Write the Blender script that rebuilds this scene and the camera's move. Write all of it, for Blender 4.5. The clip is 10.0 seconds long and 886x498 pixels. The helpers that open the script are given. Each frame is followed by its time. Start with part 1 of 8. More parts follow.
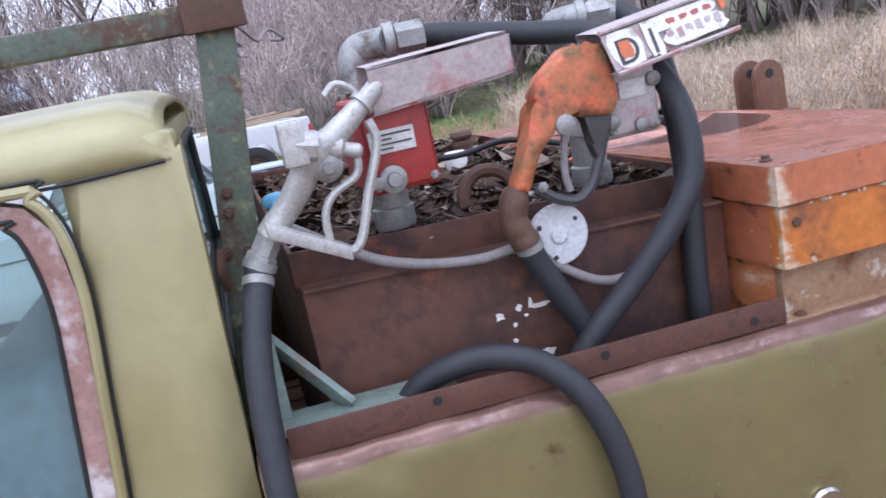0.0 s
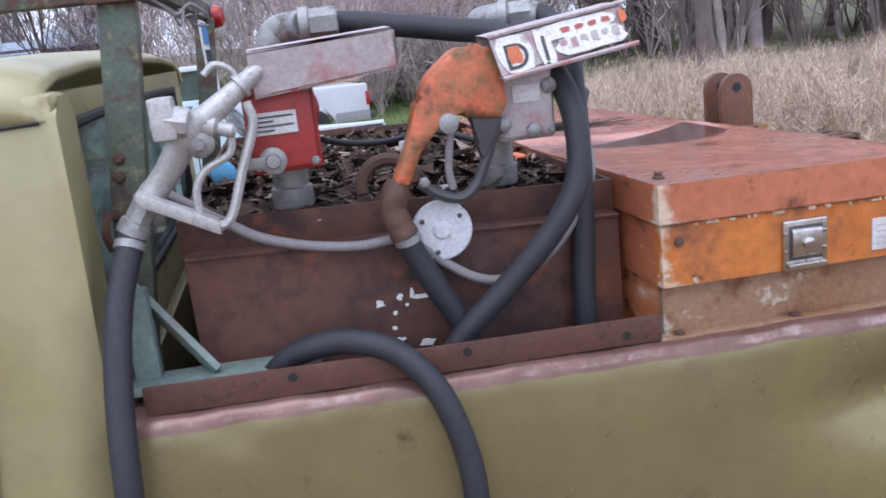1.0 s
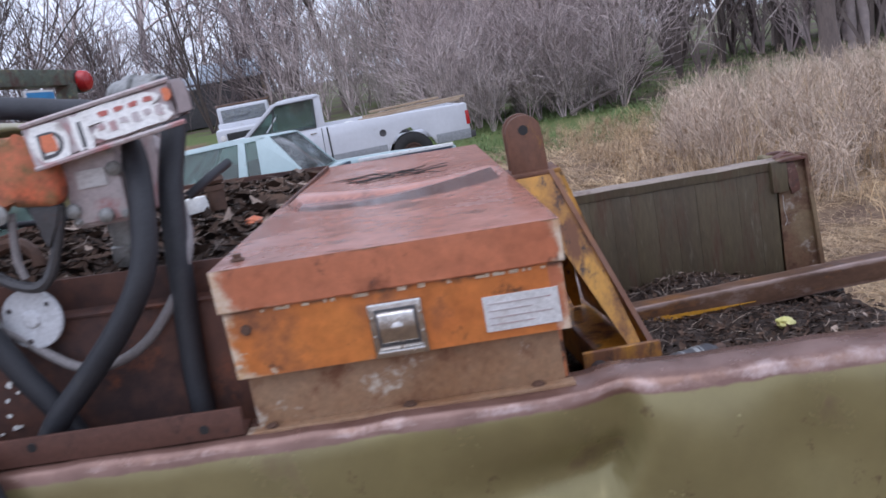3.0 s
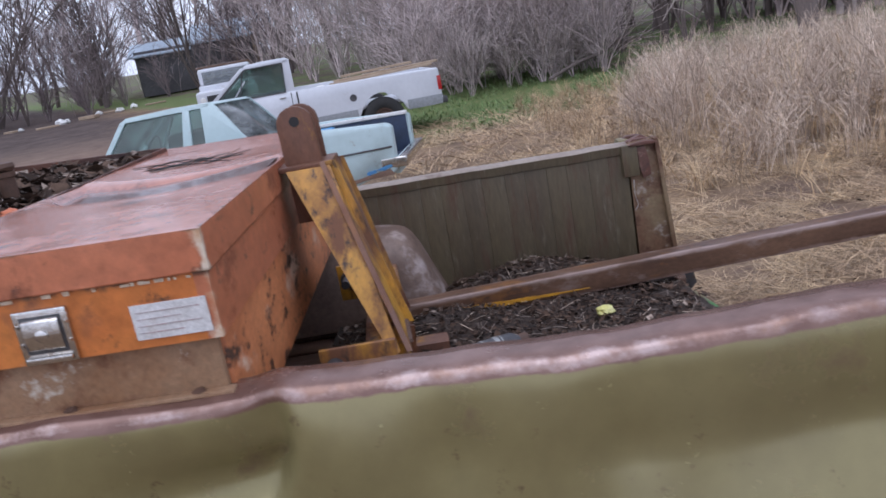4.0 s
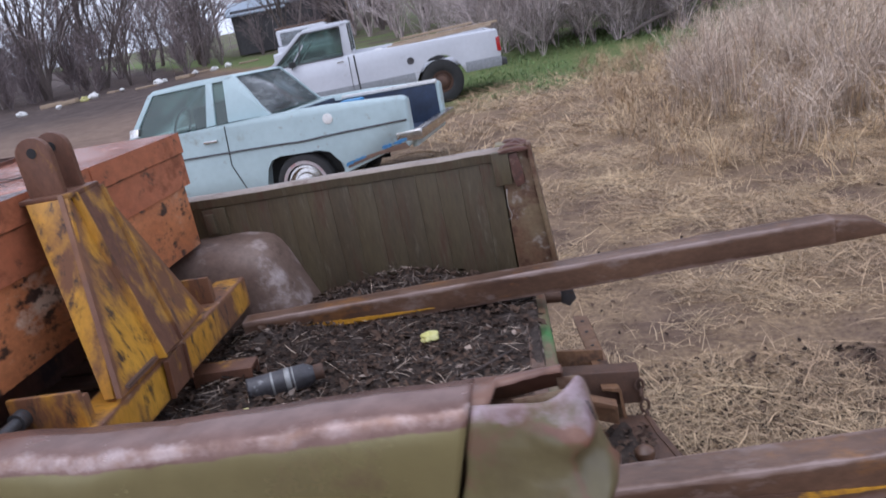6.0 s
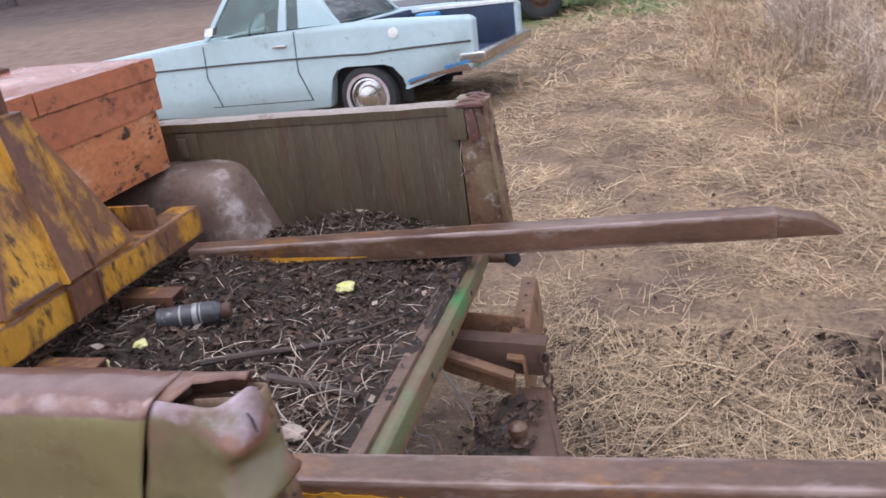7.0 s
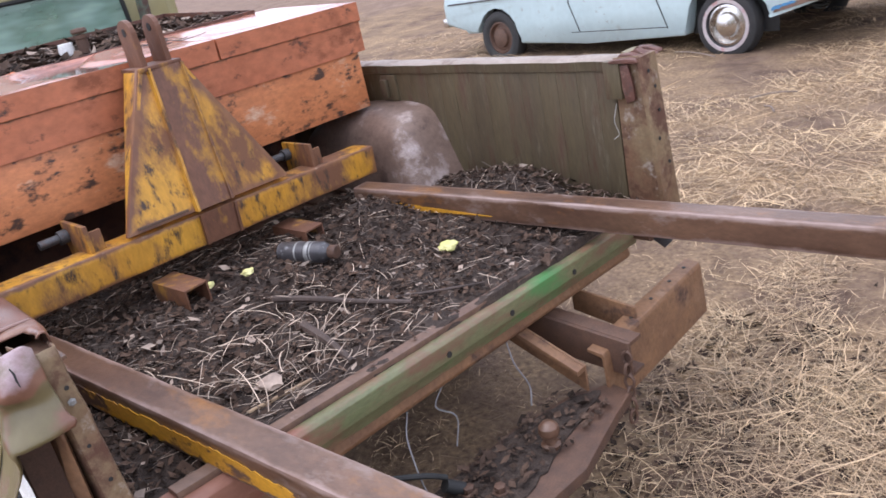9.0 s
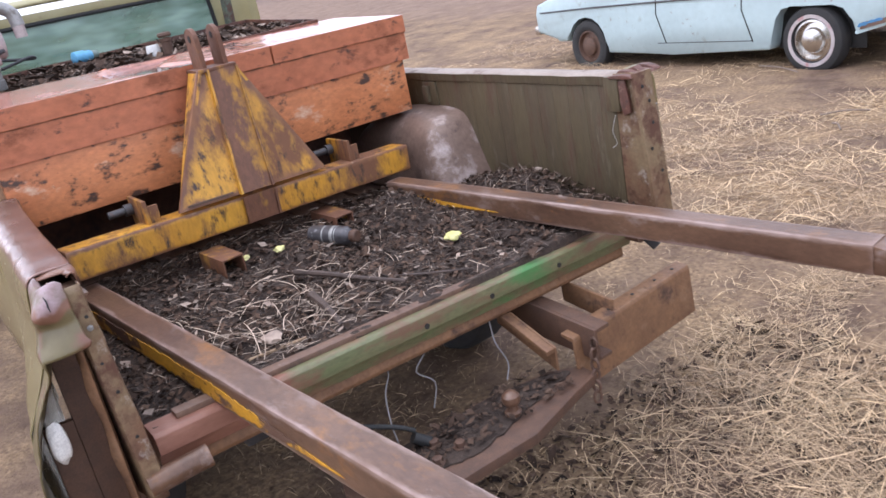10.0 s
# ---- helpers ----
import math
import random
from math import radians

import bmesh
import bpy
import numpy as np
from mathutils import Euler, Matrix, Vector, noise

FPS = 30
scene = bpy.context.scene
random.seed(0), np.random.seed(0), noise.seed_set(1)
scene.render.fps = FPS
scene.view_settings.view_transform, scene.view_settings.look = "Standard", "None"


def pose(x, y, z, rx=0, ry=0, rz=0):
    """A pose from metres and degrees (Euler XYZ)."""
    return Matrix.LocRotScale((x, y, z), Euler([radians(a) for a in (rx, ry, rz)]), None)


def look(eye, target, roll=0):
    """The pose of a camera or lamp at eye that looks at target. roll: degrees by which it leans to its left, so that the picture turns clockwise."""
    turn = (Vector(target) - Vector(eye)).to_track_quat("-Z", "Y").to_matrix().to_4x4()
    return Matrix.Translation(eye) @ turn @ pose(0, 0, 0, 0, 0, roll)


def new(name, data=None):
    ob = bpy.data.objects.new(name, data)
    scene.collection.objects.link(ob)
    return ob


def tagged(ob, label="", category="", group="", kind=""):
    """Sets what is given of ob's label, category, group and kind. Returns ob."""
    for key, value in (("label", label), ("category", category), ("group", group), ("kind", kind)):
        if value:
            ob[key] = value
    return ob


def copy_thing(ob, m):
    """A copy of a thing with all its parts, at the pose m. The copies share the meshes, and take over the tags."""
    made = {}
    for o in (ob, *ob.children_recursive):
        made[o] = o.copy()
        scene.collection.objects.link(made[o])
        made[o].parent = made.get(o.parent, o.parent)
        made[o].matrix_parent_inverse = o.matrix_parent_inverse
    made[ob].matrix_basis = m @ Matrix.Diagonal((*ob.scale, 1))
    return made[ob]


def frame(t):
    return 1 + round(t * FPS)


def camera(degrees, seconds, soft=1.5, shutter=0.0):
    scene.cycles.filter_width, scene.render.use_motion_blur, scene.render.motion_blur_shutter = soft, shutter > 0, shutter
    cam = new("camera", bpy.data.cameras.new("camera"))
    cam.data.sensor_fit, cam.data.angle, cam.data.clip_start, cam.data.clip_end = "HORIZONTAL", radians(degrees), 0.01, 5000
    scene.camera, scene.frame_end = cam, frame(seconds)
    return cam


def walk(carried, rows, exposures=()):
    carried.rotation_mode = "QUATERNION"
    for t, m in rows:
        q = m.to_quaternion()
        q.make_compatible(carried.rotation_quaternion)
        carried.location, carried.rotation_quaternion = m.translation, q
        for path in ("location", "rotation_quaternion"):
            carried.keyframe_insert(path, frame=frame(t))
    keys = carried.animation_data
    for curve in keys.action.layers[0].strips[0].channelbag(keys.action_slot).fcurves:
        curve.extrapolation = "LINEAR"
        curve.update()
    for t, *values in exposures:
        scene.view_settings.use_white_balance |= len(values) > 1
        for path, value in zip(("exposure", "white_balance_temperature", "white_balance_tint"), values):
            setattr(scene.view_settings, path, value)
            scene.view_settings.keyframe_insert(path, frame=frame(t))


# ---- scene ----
cam = camera(56.5, 10.0, 1.6, 0.3)
PATH = [
    (0, (0.037, -1.104, 1.768), (0.494, 0.787, 1.301), -11.5),
    (0.5, (0.122, -1.156, 1.76), (0.602, 0.723, 1.272), -9.4),
    (1, (0.311, -1.201, 1.754), (0.623, 0.71, 1.252), -6.6),
    (1.5, (0.483, -1.234, 1.744), (0.746, 0.684, 1.244), -10.1),
    (2, (0.813, -1.295, 1.737), (0.92, 0.653, 1.296), -10.5),
    (2.5, (1.07, -1.309, 1.73), (1.056, 0.645, 1.301), -10.3),
    (3, (1.246, -1.185, 1.712), (1.199, 0.77, 1.292), -10.6),
    (3.2, (1.385, -1.134, 1.71), (1.331, 0.821, 1.288), -12.2),
    (4.3, (1.889, -1.176, 1.675), (1.826, 0.754, 1.152), -9.8),
    (4.5, (1.96, -1.168, 1.672), (1.833, 0.763, 1.165), -11.6),
    (5, (2.147, -1.076, 1.671), (1.943, 0.86, 1.212), -10.1),
    (5.5, (2.35, -0.991, 1.682), (2.099, 0.946, 1.255), -8.6),
    (5.7, (2.44, -0.973, 1.674), (2.186, 0.954, 1.205), -9.9),
    (6.8, (3.038, -0.9, 1.742), (2.506, 0.888, 1.02), -10.9),
    (7, (3.119, -0.837, 1.736), (2.544, 0.935, 1.007), -8.2),
    (7.5, (3.323, -0.634, 1.721), (2.427, 0.973, 0.937), -10.9),
    (8, (3.589, -0.486, 1.683), (2.403, 0.925, 0.905), -10.6),
    (8.5, (3.757, -0.383, 1.682), (2.439, 0.916, 0.925), -12.2),
    (9, (3.816, -0.288, 1.672), (2.41, 0.927, 0.932), -12.3),
    (9.5, (3.964, -0.24, 1.653), (2.452, 0.865, 0.952), -10.9),
    (10, (4.239, -0.25, 1.68), (2.669, 0.783, 0.995), -11.6),
]
EXPOSURES = [(0.0, 1.1, 5700, 16), (1.0, 0.97, 5700, 16), (2.5, 0.50, 5750, 16), (4.5, 0.47, 5750, 16), (5.5, 0.42, 5750, 16), (7.0, 1.0, 5950, 16), (9.0, 1.32, 6050, 16), (10.0, 1.35, 6050, 16)]
walk(cam, [(t, look(eye, target, roll)) for t, eye, target, roll in PATH], EXPOSURES)

# ---- light ----
world = bpy.data.worlds.new("overcast_sky")
scene.world = world
world.use_nodes = True
wn, wl = world.node_tree.nodes, world.node_tree.links
sky = wn.new("ShaderNodeTexSky")
sky.sky_type, sky.sun_disc = "NISHITA", False
sky.sun_elevation, sky.sun_rotation = radians(48), radians(200)
sky.air_density, sky.dust_density, sky.ozone_density = 1.0, 2.0, 2.0
grey = wn.new("ShaderNodeHueSaturation")
grey.inputs["Saturation"].default_value = 0.22
wl.new(sky.outputs[0], grey.inputs["Color"])
cover = wn.new("ShaderNodeMix")
cover.data_type = "RGBA"
cover.inputs["Factor"].default_value = 0.75
cover.inputs["B"].default_value = (6.6, 7.0, 7.9, 1)
wl.new(grey.outputs[0], cover.inputs["A"])
wl.new(cover.outputs["Result"], wn["Background"].inputs[0])
wn["Background"].inputs[1].default_value = 0.125
sun_data = bpy.data.lights.new("sun", "SUN")
sun_data.energy, sun_data.angle, sun_data.color = 0.6, radians(45), (1.0, 0.98, 0.97)
sun = new("sun", sun_data)
sun.matrix_world = look((-2, -3.5, 14), (0, 0, 0))

# ---- materials ----


def M(name, c1, c2, rough=0.6, metal=0.0, scale=6.0, bump=0.15, wear=None, wear2=None, stretch=(1, 1, 1), island=0.0, fine=0.25, spec=0.5, soft=0.12, worn=()):
    """Paint or stuff from two colours in broad patches, fine grain, and up to two kinds of wear (colour, amount, scale)."""
    m = bpy.data.materials.new(name)
    m.use_nodes = True
    n, l = m.node_tree.nodes, m.node_tree.links
    bsdf = n["Principled BSDF"]
    tc = n.new("ShaderNodeTexCoord")
    mp = n.new("ShaderNodeMapping")
    mp.inputs["Scale"].default_value = stretch
    l.new(tc.outputs["Object"], mp.inputs[0])

    def cloud(s, detail, off, rough_=0.6):
        t = n.new("ShaderNodeTexNoise")
        t.noise_dimensions = "4D"
        t.inputs["W"].default_value = off
        t.inputs["Scale"].default_value, t.inputs["Detail"].default_value, t.inputs["Roughness"].default_value = s, detail, rough_
        l.new(mp.outputs[0], t.inputs["Vector"])
        return t.outputs["Fac"]

    def step(fac, lo, hi):
        r = n.new("ShaderNodeMapRange")
        r.inputs["From Min"].default_value, r.inputs["From Max"].default_value = lo, hi
        l.new(fac, r.inputs["Value"])
        return r.outputs[0]

    def mix(fac, a, b, kind="MIX"):
        x = n.new("ShaderNodeMix")
        x.data_type, x.blend_type = "RGBA", kind
        for sock, v in ((x.inputs["Factor"], fac), (x.inputs["A"], a), (x.inputs["B"], b)):
            if isinstance(v, (int, float)):
                sock.default_value = v
            elif isinstance(v, tuple):
                sock.default_value = (*v, 1)
            else:
                l.new(v, sock)
        return x.outputs["Result"]

    seed = sum(map(ord, name)) * 0.37
    col = mix(step(cloud(scale, 6, seed), 0.35, 0.68), c1, c2)
    grain = cloud(scale * 11, 5, seed + 3)
    g = n.new("ShaderNodeMapRange")
    g.inputs["From Min"].default_value, g.inputs["From Max"].default_value = 0.25, 0.75
    g.inputs["To Min"].default_value, g.inputs["To Max"].default_value = 1 - fine, 1 + fine
    l.new(grain, g.inputs["Value"])
    tint = n.new("ShaderNodeVectorMath")
    tint.operation = "SCALE"
    l.new(col, tint.inputs[0])
    l.new(g.outputs[0], tint.inputs["Scale"])
    col = tint.outputs[0]
    height = grain
    ro = None
    for i, w in enumerate(x for x in (wear, wear2) if x):
        wc, amount, ws = w
        f = step(cloud(ws, 8, seed + 9 + 5 * i, 0.68), 0.62 - 0.24 * amount, 0.62 - 0.24 * amount + soft)
        col = mix(f, col, wc)
        k = n.new("ShaderNodeMapRange")
        k.inputs["To Min"].default_value, k.inputs["To Max"].default_value = rough, min(0.95, rough + 0.3)
        l.new(f, k.inputs["Value"])
        ro = ro or k.outputs[0]
    for attr, wc, wc2, ws in worn:
        at = n.new("ShaderNodeAttribute")
        at.attribute_name = attr
        k = n.new("ShaderNodeMath")
        k.operation = "MULTIPLY_ADD"
        l.new(cloud(ws, 8, seed + 21 + ws, 0.7), k.inputs[0])
        k.inputs[1].default_value = 1.6
        l.new(at.outputs["Fac"], k.inputs[2])
        col = mix(step(k.outputs[0], 1.16, 1.44), col, mix(step(cloud(ws * 1.7, 6, seed + 31), 0.4, 0.62), wc, wc2))
    if island:
        geo = n.new("ShaderNodeNewGeometry")
        r = n.new("ShaderNodeMapRange")
        r.inputs["To Min"].default_value, r.inputs["To Max"].default_value = 1 - island, 1 + island
        l.new(geo.outputs["Random Per Island"], r.inputs["Value"])
        v = n.new("ShaderNodeVectorMath")
        v.operation = "SCALE"
        l.new(col, v.inputs[0])
        l.new(r.outputs[0], v.inputs["Scale"])
        col = v.outputs[0]
    l.new(col, bsdf.inputs["Base Color"])
    if ro:
        l.new(ro, bsdf.inputs["Roughness"])
    else:
        bsdf.inputs["Roughness"].default_value = rough
    bsdf.inputs["Metallic"].default_value = metal
    bsdf.inputs["Specular IOR Level"].default_value = spec
    if bump:
        b = n.new("ShaderNodeBump")
        b.inputs["Strength"].default_value, b.inputs["Distance"].default_value = bump, 0.01
        l.new(height, b.inputs["Height"])
        l.new(b.outputs[0], bsdf.inputs["Normal"])
    return m


def glass(name, tint, rough=0.03, alpha_mix=0.75, film=(0.35, 0.37, 0.36)):
    """Thin window glass: clear with a mirror gloss by Fresnel, a film of dust on it."""
    m = bpy.data.materials.new(name)
    m.use_nodes = True
    n, l = m.node_tree.nodes, m.node_tree.links
    n.remove(n["Principled BSDF"])
    clear, gloss, fr, mx = n.new("ShaderNodeBsdfTransparent"), n.new("ShaderNodeBsdfGlossy"), n.new("ShaderNodeFresnel"), n.new("ShaderNodeMixShader")
    dust, md = n.new("ShaderNodeBsdfDiffuse"), n.new("ShaderNodeMixShader")
    clear.inputs[0].default_value = (*tint, 1)
    gloss.inputs["Roughness"].default_value = rough
    fr.inputs["IOR"].default_value = 1.5
    dust.inputs[0].default_value = (*film, 1)
    no = n.new("ShaderNodeTexNoise")
    no.inputs["Scale"].default_value = 5
    r = n.new("ShaderNodeMapRange")
    r.inputs["From Min"].default_value, r.inputs["From Max"].default_value = 0.3, 0.7
    r.inputs["To Min"].default_value, r.inputs["To Max"].default_value = 0.1, 1 - alpha_mix + 0.1
    l.new(no.outputs["Fac"], r.inputs["Value"])
    l.new(r.outputs[0], md.inputs[0])
    l.new(clear.outputs[0], md.inputs[1])
    l.new(dust.outputs[0], md.inputs[2])
    l.new(fr.outputs[0], mx.inputs[0])
    l.new(md.outputs[0], mx.inputs[1])
    l.new(gloss.outputs[0], mx.inputs[2])
    l.new(mx.outputs[0], n["Material Output"].inputs[0])
    return m


RUST = (0.13, 0.05, 0.025)
DARK = (0.03, 0.02, 0.018)
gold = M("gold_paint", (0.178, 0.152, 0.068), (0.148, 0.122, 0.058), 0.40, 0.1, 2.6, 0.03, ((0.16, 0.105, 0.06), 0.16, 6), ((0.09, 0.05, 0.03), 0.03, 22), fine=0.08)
rail_pale = M("weathered_far_rail", (0.30, 0.245, 0.20), (0.22, 0.165, 0.13), 0.5, 0.05, 8, 0.1, ((0.12, 0.075, 0.055), 0.35, 9))
corner_paint = M("crumpled_corner_paint", (0.19, 0.155, 0.065), (0.155, 0.12, 0.055), 0.36, 0.1, 5, 0.06, ((0.20, 0.095, 0.06), 0.42, 9), ((0.44, 0.37, 0.40), 0.30, 7), soft=0.16)
jamb_rust = M("rusty_tailgate_jamb", (0.215, 0.155, 0.085), (0.15, 0.075, 0.042), 0.55, 0.05, 9, 0.15, ((0.10, 0.046, 0.028), 0.46, 12), ((0.42, 0.37, 0.32), 0.20, 14))
housing_dust = M("dusty_wheel_housing", (0.20, 0.135, 0.105), (0.145, 0.095, 0.072), 0.5, 0.05, 5, 0.1, ((0.48, 0.40, 0.375), 0.38, 4.5), ((0.08, 0.05, 0.04), 0.25, 11))
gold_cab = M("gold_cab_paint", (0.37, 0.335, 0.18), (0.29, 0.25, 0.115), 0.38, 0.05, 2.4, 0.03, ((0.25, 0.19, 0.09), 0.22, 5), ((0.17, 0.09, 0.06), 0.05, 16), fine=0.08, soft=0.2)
primer = M("worn_pink_primer", (0.36, 0.225, 0.20), (0.27, 0.135, 0.10), 0.38, 0, 7, 0.1, ((0.60, 0.54, 0.54), 0.44, 9), ((0.16, 0.07, 0.045), 0.28, 8))
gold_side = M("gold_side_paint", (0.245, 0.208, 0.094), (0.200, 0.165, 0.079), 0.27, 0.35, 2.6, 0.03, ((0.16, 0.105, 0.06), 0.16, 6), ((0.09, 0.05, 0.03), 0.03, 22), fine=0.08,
              worn=(("rail_wear", (0.215, 0.125, 0.10), (0.155, 0.084, 0.064), 9), ("edge_wear_sheen", (0.43, 0.325, 0.30), (0.27, 0.155, 0.11), 13)))
# the lilac pair paints reflected sky over the lip's worn paint
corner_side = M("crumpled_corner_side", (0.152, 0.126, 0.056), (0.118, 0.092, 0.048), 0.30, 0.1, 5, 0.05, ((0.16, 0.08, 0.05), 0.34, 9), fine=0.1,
                worn=(("rail_wear", (0.20, 0.10, 0.065), (0.13, 0.062, 0.042), 10), ("edge_wear_sheen", (0.37, 0.285, 0.30), (0.24, 0.15, 0.15), 11)))
tank_rust = M("rusty_tank_steel", (0.085, 0.036, 0.024), (0.125, 0.05, 0.03), 0.62, 0.1, 3.5, 0.1, ((0.05, 0.03, 0.028), 0.5, 5), ((0.22, 0.07, 0.03), 0.2, 8))
bumper_rust = M("brown_bumper_rust", (0.22, 0.115, 0.056), (0.15, 0.076, 0.04), 0.6, 0.05, 8, 0.15, ((0.07, 0.04, 0.03), 0.3, 10), ((0.25, 0.15, 0.09), 0.2, 14))
angle_rust = M("rusty_angle_iron", (0.118, 0.052, 0.036), (0.085, 0.037, 0.026), 0.6, 0.1, 9, 0.15, (DARK, 0.2, 20))
# pale mauve flecks and edges put the sky's sheen into the rust colour
tine_rust = M("rusty_tube_steel", (0.155, 0.085, 0.052), (0.080, 0.042, 0.027), 0.36, 0.1, 8, 0.12, ((0.24, 0.175, 0.15), 0.20, 13), ((0.30, 0.13, 0.035), 0.22, 6), stretch=(0.5, 1, 1),
              worn=(("edge_wear_sheen", (0.29, 0.205, 0.175), (0.18, 0.11, 0.08), 10), ("pale_wear", (0.08, 0.045, 0.035), (0.13, 0.07, 0.05), 9)))
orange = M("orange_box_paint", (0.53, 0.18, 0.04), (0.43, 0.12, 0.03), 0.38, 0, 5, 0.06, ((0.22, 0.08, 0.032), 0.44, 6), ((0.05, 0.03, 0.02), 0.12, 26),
           worn=(("edge_wear_sheen", (0.66, 0.56, 0.44), (0.52, 0.33, 0.17), 24), ("grime", (0.10, 0.05, 0.03), (0.17, 0.085, 0.04), 20)))
orange_low = M("orange_scraped_paint", (0.55, 0.21, 0.085), (0.43, 0.145, 0.055), 0.45, 0, 6, 0.1, ((0.62, 0.42, 0.29), 0.20, 8), ((0.06, 0.03, 0.02), 0.36, 22), stretch=(1, 0.6, 1.1), soft=0.08)
# redder copy of the box orange: sky light on these faces is in the colour
orange_red = M("faded_red_orange_paint", (0.47, 0.165, 0.082), (0.39, 0.125, 0.058), 0.4, 0, 4, 0.08, ((0.22, 0.07, 0.03), 0.30, 7), ((0.06, 0.03, 0.022), 0.16, 24), stretch=(1, 0.6, 1), soft=0.1,
              worn=(("edge_wear_sheen", (0.66, 0.56, 0.44), (0.50, 0.30, 0.17), 24), ("grime", (0.10, 0.05, 0.03), (0.17, 0.085, 0.04), 20)))
lid_wet = M("wet_stained_lid", (0.33, 0.145, 0.11), (0.25, 0.105, 0.08), 0.10, 0, 4, 0.01, ((0.17, 0.08, 0.065), 0.3, 6), spec=0.8)
rain_water = M("rain_water", (0.13, 0.068, 0.055), (0.10, 0.05, 0.042), 0.10, 0, 3, 0.02, fine=0.05, spec=1.0)
cream = M("cream_undercoat", (0.60, 0.50, 0.38), (0.50, 0.36, 0.24), 0.55, 0, 25, 0.1, ((0.33, 0.16, 0.07), 0.3, 30))
lid_top = M("faded_orange_lid", (0.45, 0.205, 0.15), (0.37, 0.15, 0.10), 0.17, 0, 3, 0.04, ((0.24, 0.115, 0.085), 0.34, 5), ((0.11, 0.06, 0.045), 0.20, 9), worn=(("grime", (0.12, 0.065, 0.045), (0.20, 0.10, 0.065), 14),))
base_dirty = M("dirty_bare_box_base", (0.31, 0.20, 0.12), (0.24, 0.12, 0.055), 0.6, 0, 8, 0.1, ((0.16, 0.07, 0.035), 0.4, 10), ((0.62, 0.58, 0.5), 0.15, 16))
yellow = M("chipped_yellow_paint", (0.53, 0.27, 0.030), (0.43, 0.195, 0.022), 0.42, 0, 6, 0.1, ((0.165, 0.072, 0.034), 0.60, 6), ((0.05, 0.028, 0.02), 0.36, 30), stretch=(1, 1, 0.42), soft=0.10,
           worn=(("edge_wear_sheen", (0.15, 0.066, 0.036), (0.22, 0.10, 0.045), 11), ("pale_wear", (0.52, 0.40, 0.30), (0.38, 0.22, 0.13), 22)))
yellow_strip = M("ragged_yellow_paint", (0.56, 0.29, 0.02), (0.47, 0.22, 0.02), 0.45, 0, 9, 0.1, ((0.10, 0.05, 0.03), 0.34, 9), ((0.30, 0.13, 0.03), 0.3, 6), stretch=(0.6, 1, 1), soft=0.04)
yellow_rust = M("yellow_worn_to_rust", (0.17, 0.075, 0.04), (0.12, 0.055, 0.035), 0.55, 0.1, 9, 0.15, ((0.42, 0.215, 0.04), 0.26, 9), stretch=(1, 1, 0.5), soft=0.10)
green = M("patchy_green_paint", (0.105, 0.135, 0.098), (0.075, 0.09, 0.068), 0.65, 0, 14, 0.2, ((0.10, 0.058, 0.046), 0.62, 18), ((0.24, 0.23, 0.12), 0.26, 40))
green_sill = M("worn_green_sill_paint", (0.115, 0.135, 0.06), (0.15, 0.125, 0.066), 0.5, 0, 7, 0.12, ((0.055, 0.20, 0.05), 0.22, 3), ((0.155, 0.085, 0.052), 0.46, 9), stretch=(1, 0.6, 2),
               worn=(("edge_wear_sheen", (0.20, 0.085, 0.055), (0.27, 0.13, 0.09), 9), ("pale_wear", (0.055, 0.175, 0.05), (0.08, 0.165, 0.06), 8)))
teal = M("pale_green_paint", (0.20, 0.26, 0.23), (0.15, 0.19, 0.165), 0.5, 0, 10, 0.1, ((0.2, 0.13, 0.1), 0.3, 16))
alu = M("dull_cast_aluminium", (0.50, 0.49, 0.47), (0.40, 0.39, 0.37), 0.5, 0.45, 20, 0.1, ((0.25, 0.22, 0.19), 0.2, 25))
zinc = M("dirty_zinc", (0.36, 0.36, 0.35), (0.25, 0.25, 0.24), 0.5, 0.5, 25, 0.15, ((0.15, 0.13, 0.11), 0.25, 20))
hood_grey = M("faded_pump_hood", (0.47, 0.42, 0.41), (0.40, 0.33, 0.33), 0.55, 0.15, 12, 0.08, ((0.42, 0.17, 0.16), 0.3, 10))
white_chip = M("chipped_white_paint", (0.78, 0.77, 0.74), (0.68, 0.66, 0.62), 0.55, 0, 20, 0.1, ((0.3, 0.25, 0.22), 0.15, 30))
red_rust = M("rust_red_plate", (0.125, 0.050, 0.034), (0.085, 0.042, 0.030), 0.6, 0, 14, 0.12, ((0.30, 0.20, 0.15), 0.25, 20), ((0.06, 0.035, 0.03), 0.3, 18))
red_chip = M("faded_red_decal", (0.42, 0.10, 0.08), (0.36, 0.13, 0.1), 0.6, 0, 25, 0.05, ((0.45, 0.38, 0.36), 0.35, 35))
orange_chip = M("orange_decal", (0.6, 0.17, 0.07), (0.5, 0.14, 0.06), 0.6, 0, 25)
red_pump = M("red_pump_paint", (0.33, 0.035, 0.03), (0.25, 0.028, 0.026), 0.45, 0, 14, 0.08, ((0.16, 0.05, 0.035), 0.25, 20))
noz_orange = M("dirty_orange_enamel", (0.62, 0.165, 0.07), (0.50, 0.11, 0.045), 0.5, 0, 12, 0.05, ((0.20, 0.13, 0.055), 0.72, 11), ((0.075, 0.045, 0.025), 0.50, 20), soft=0.14)
rubber = M("black_hose_rubber", (0.019, 0.02, 0.025), (0.028, 0.029, 0.034), 0.6, 0, 20, 0.1, ((0.06, 0.058, 0.058), 0.15, 14))
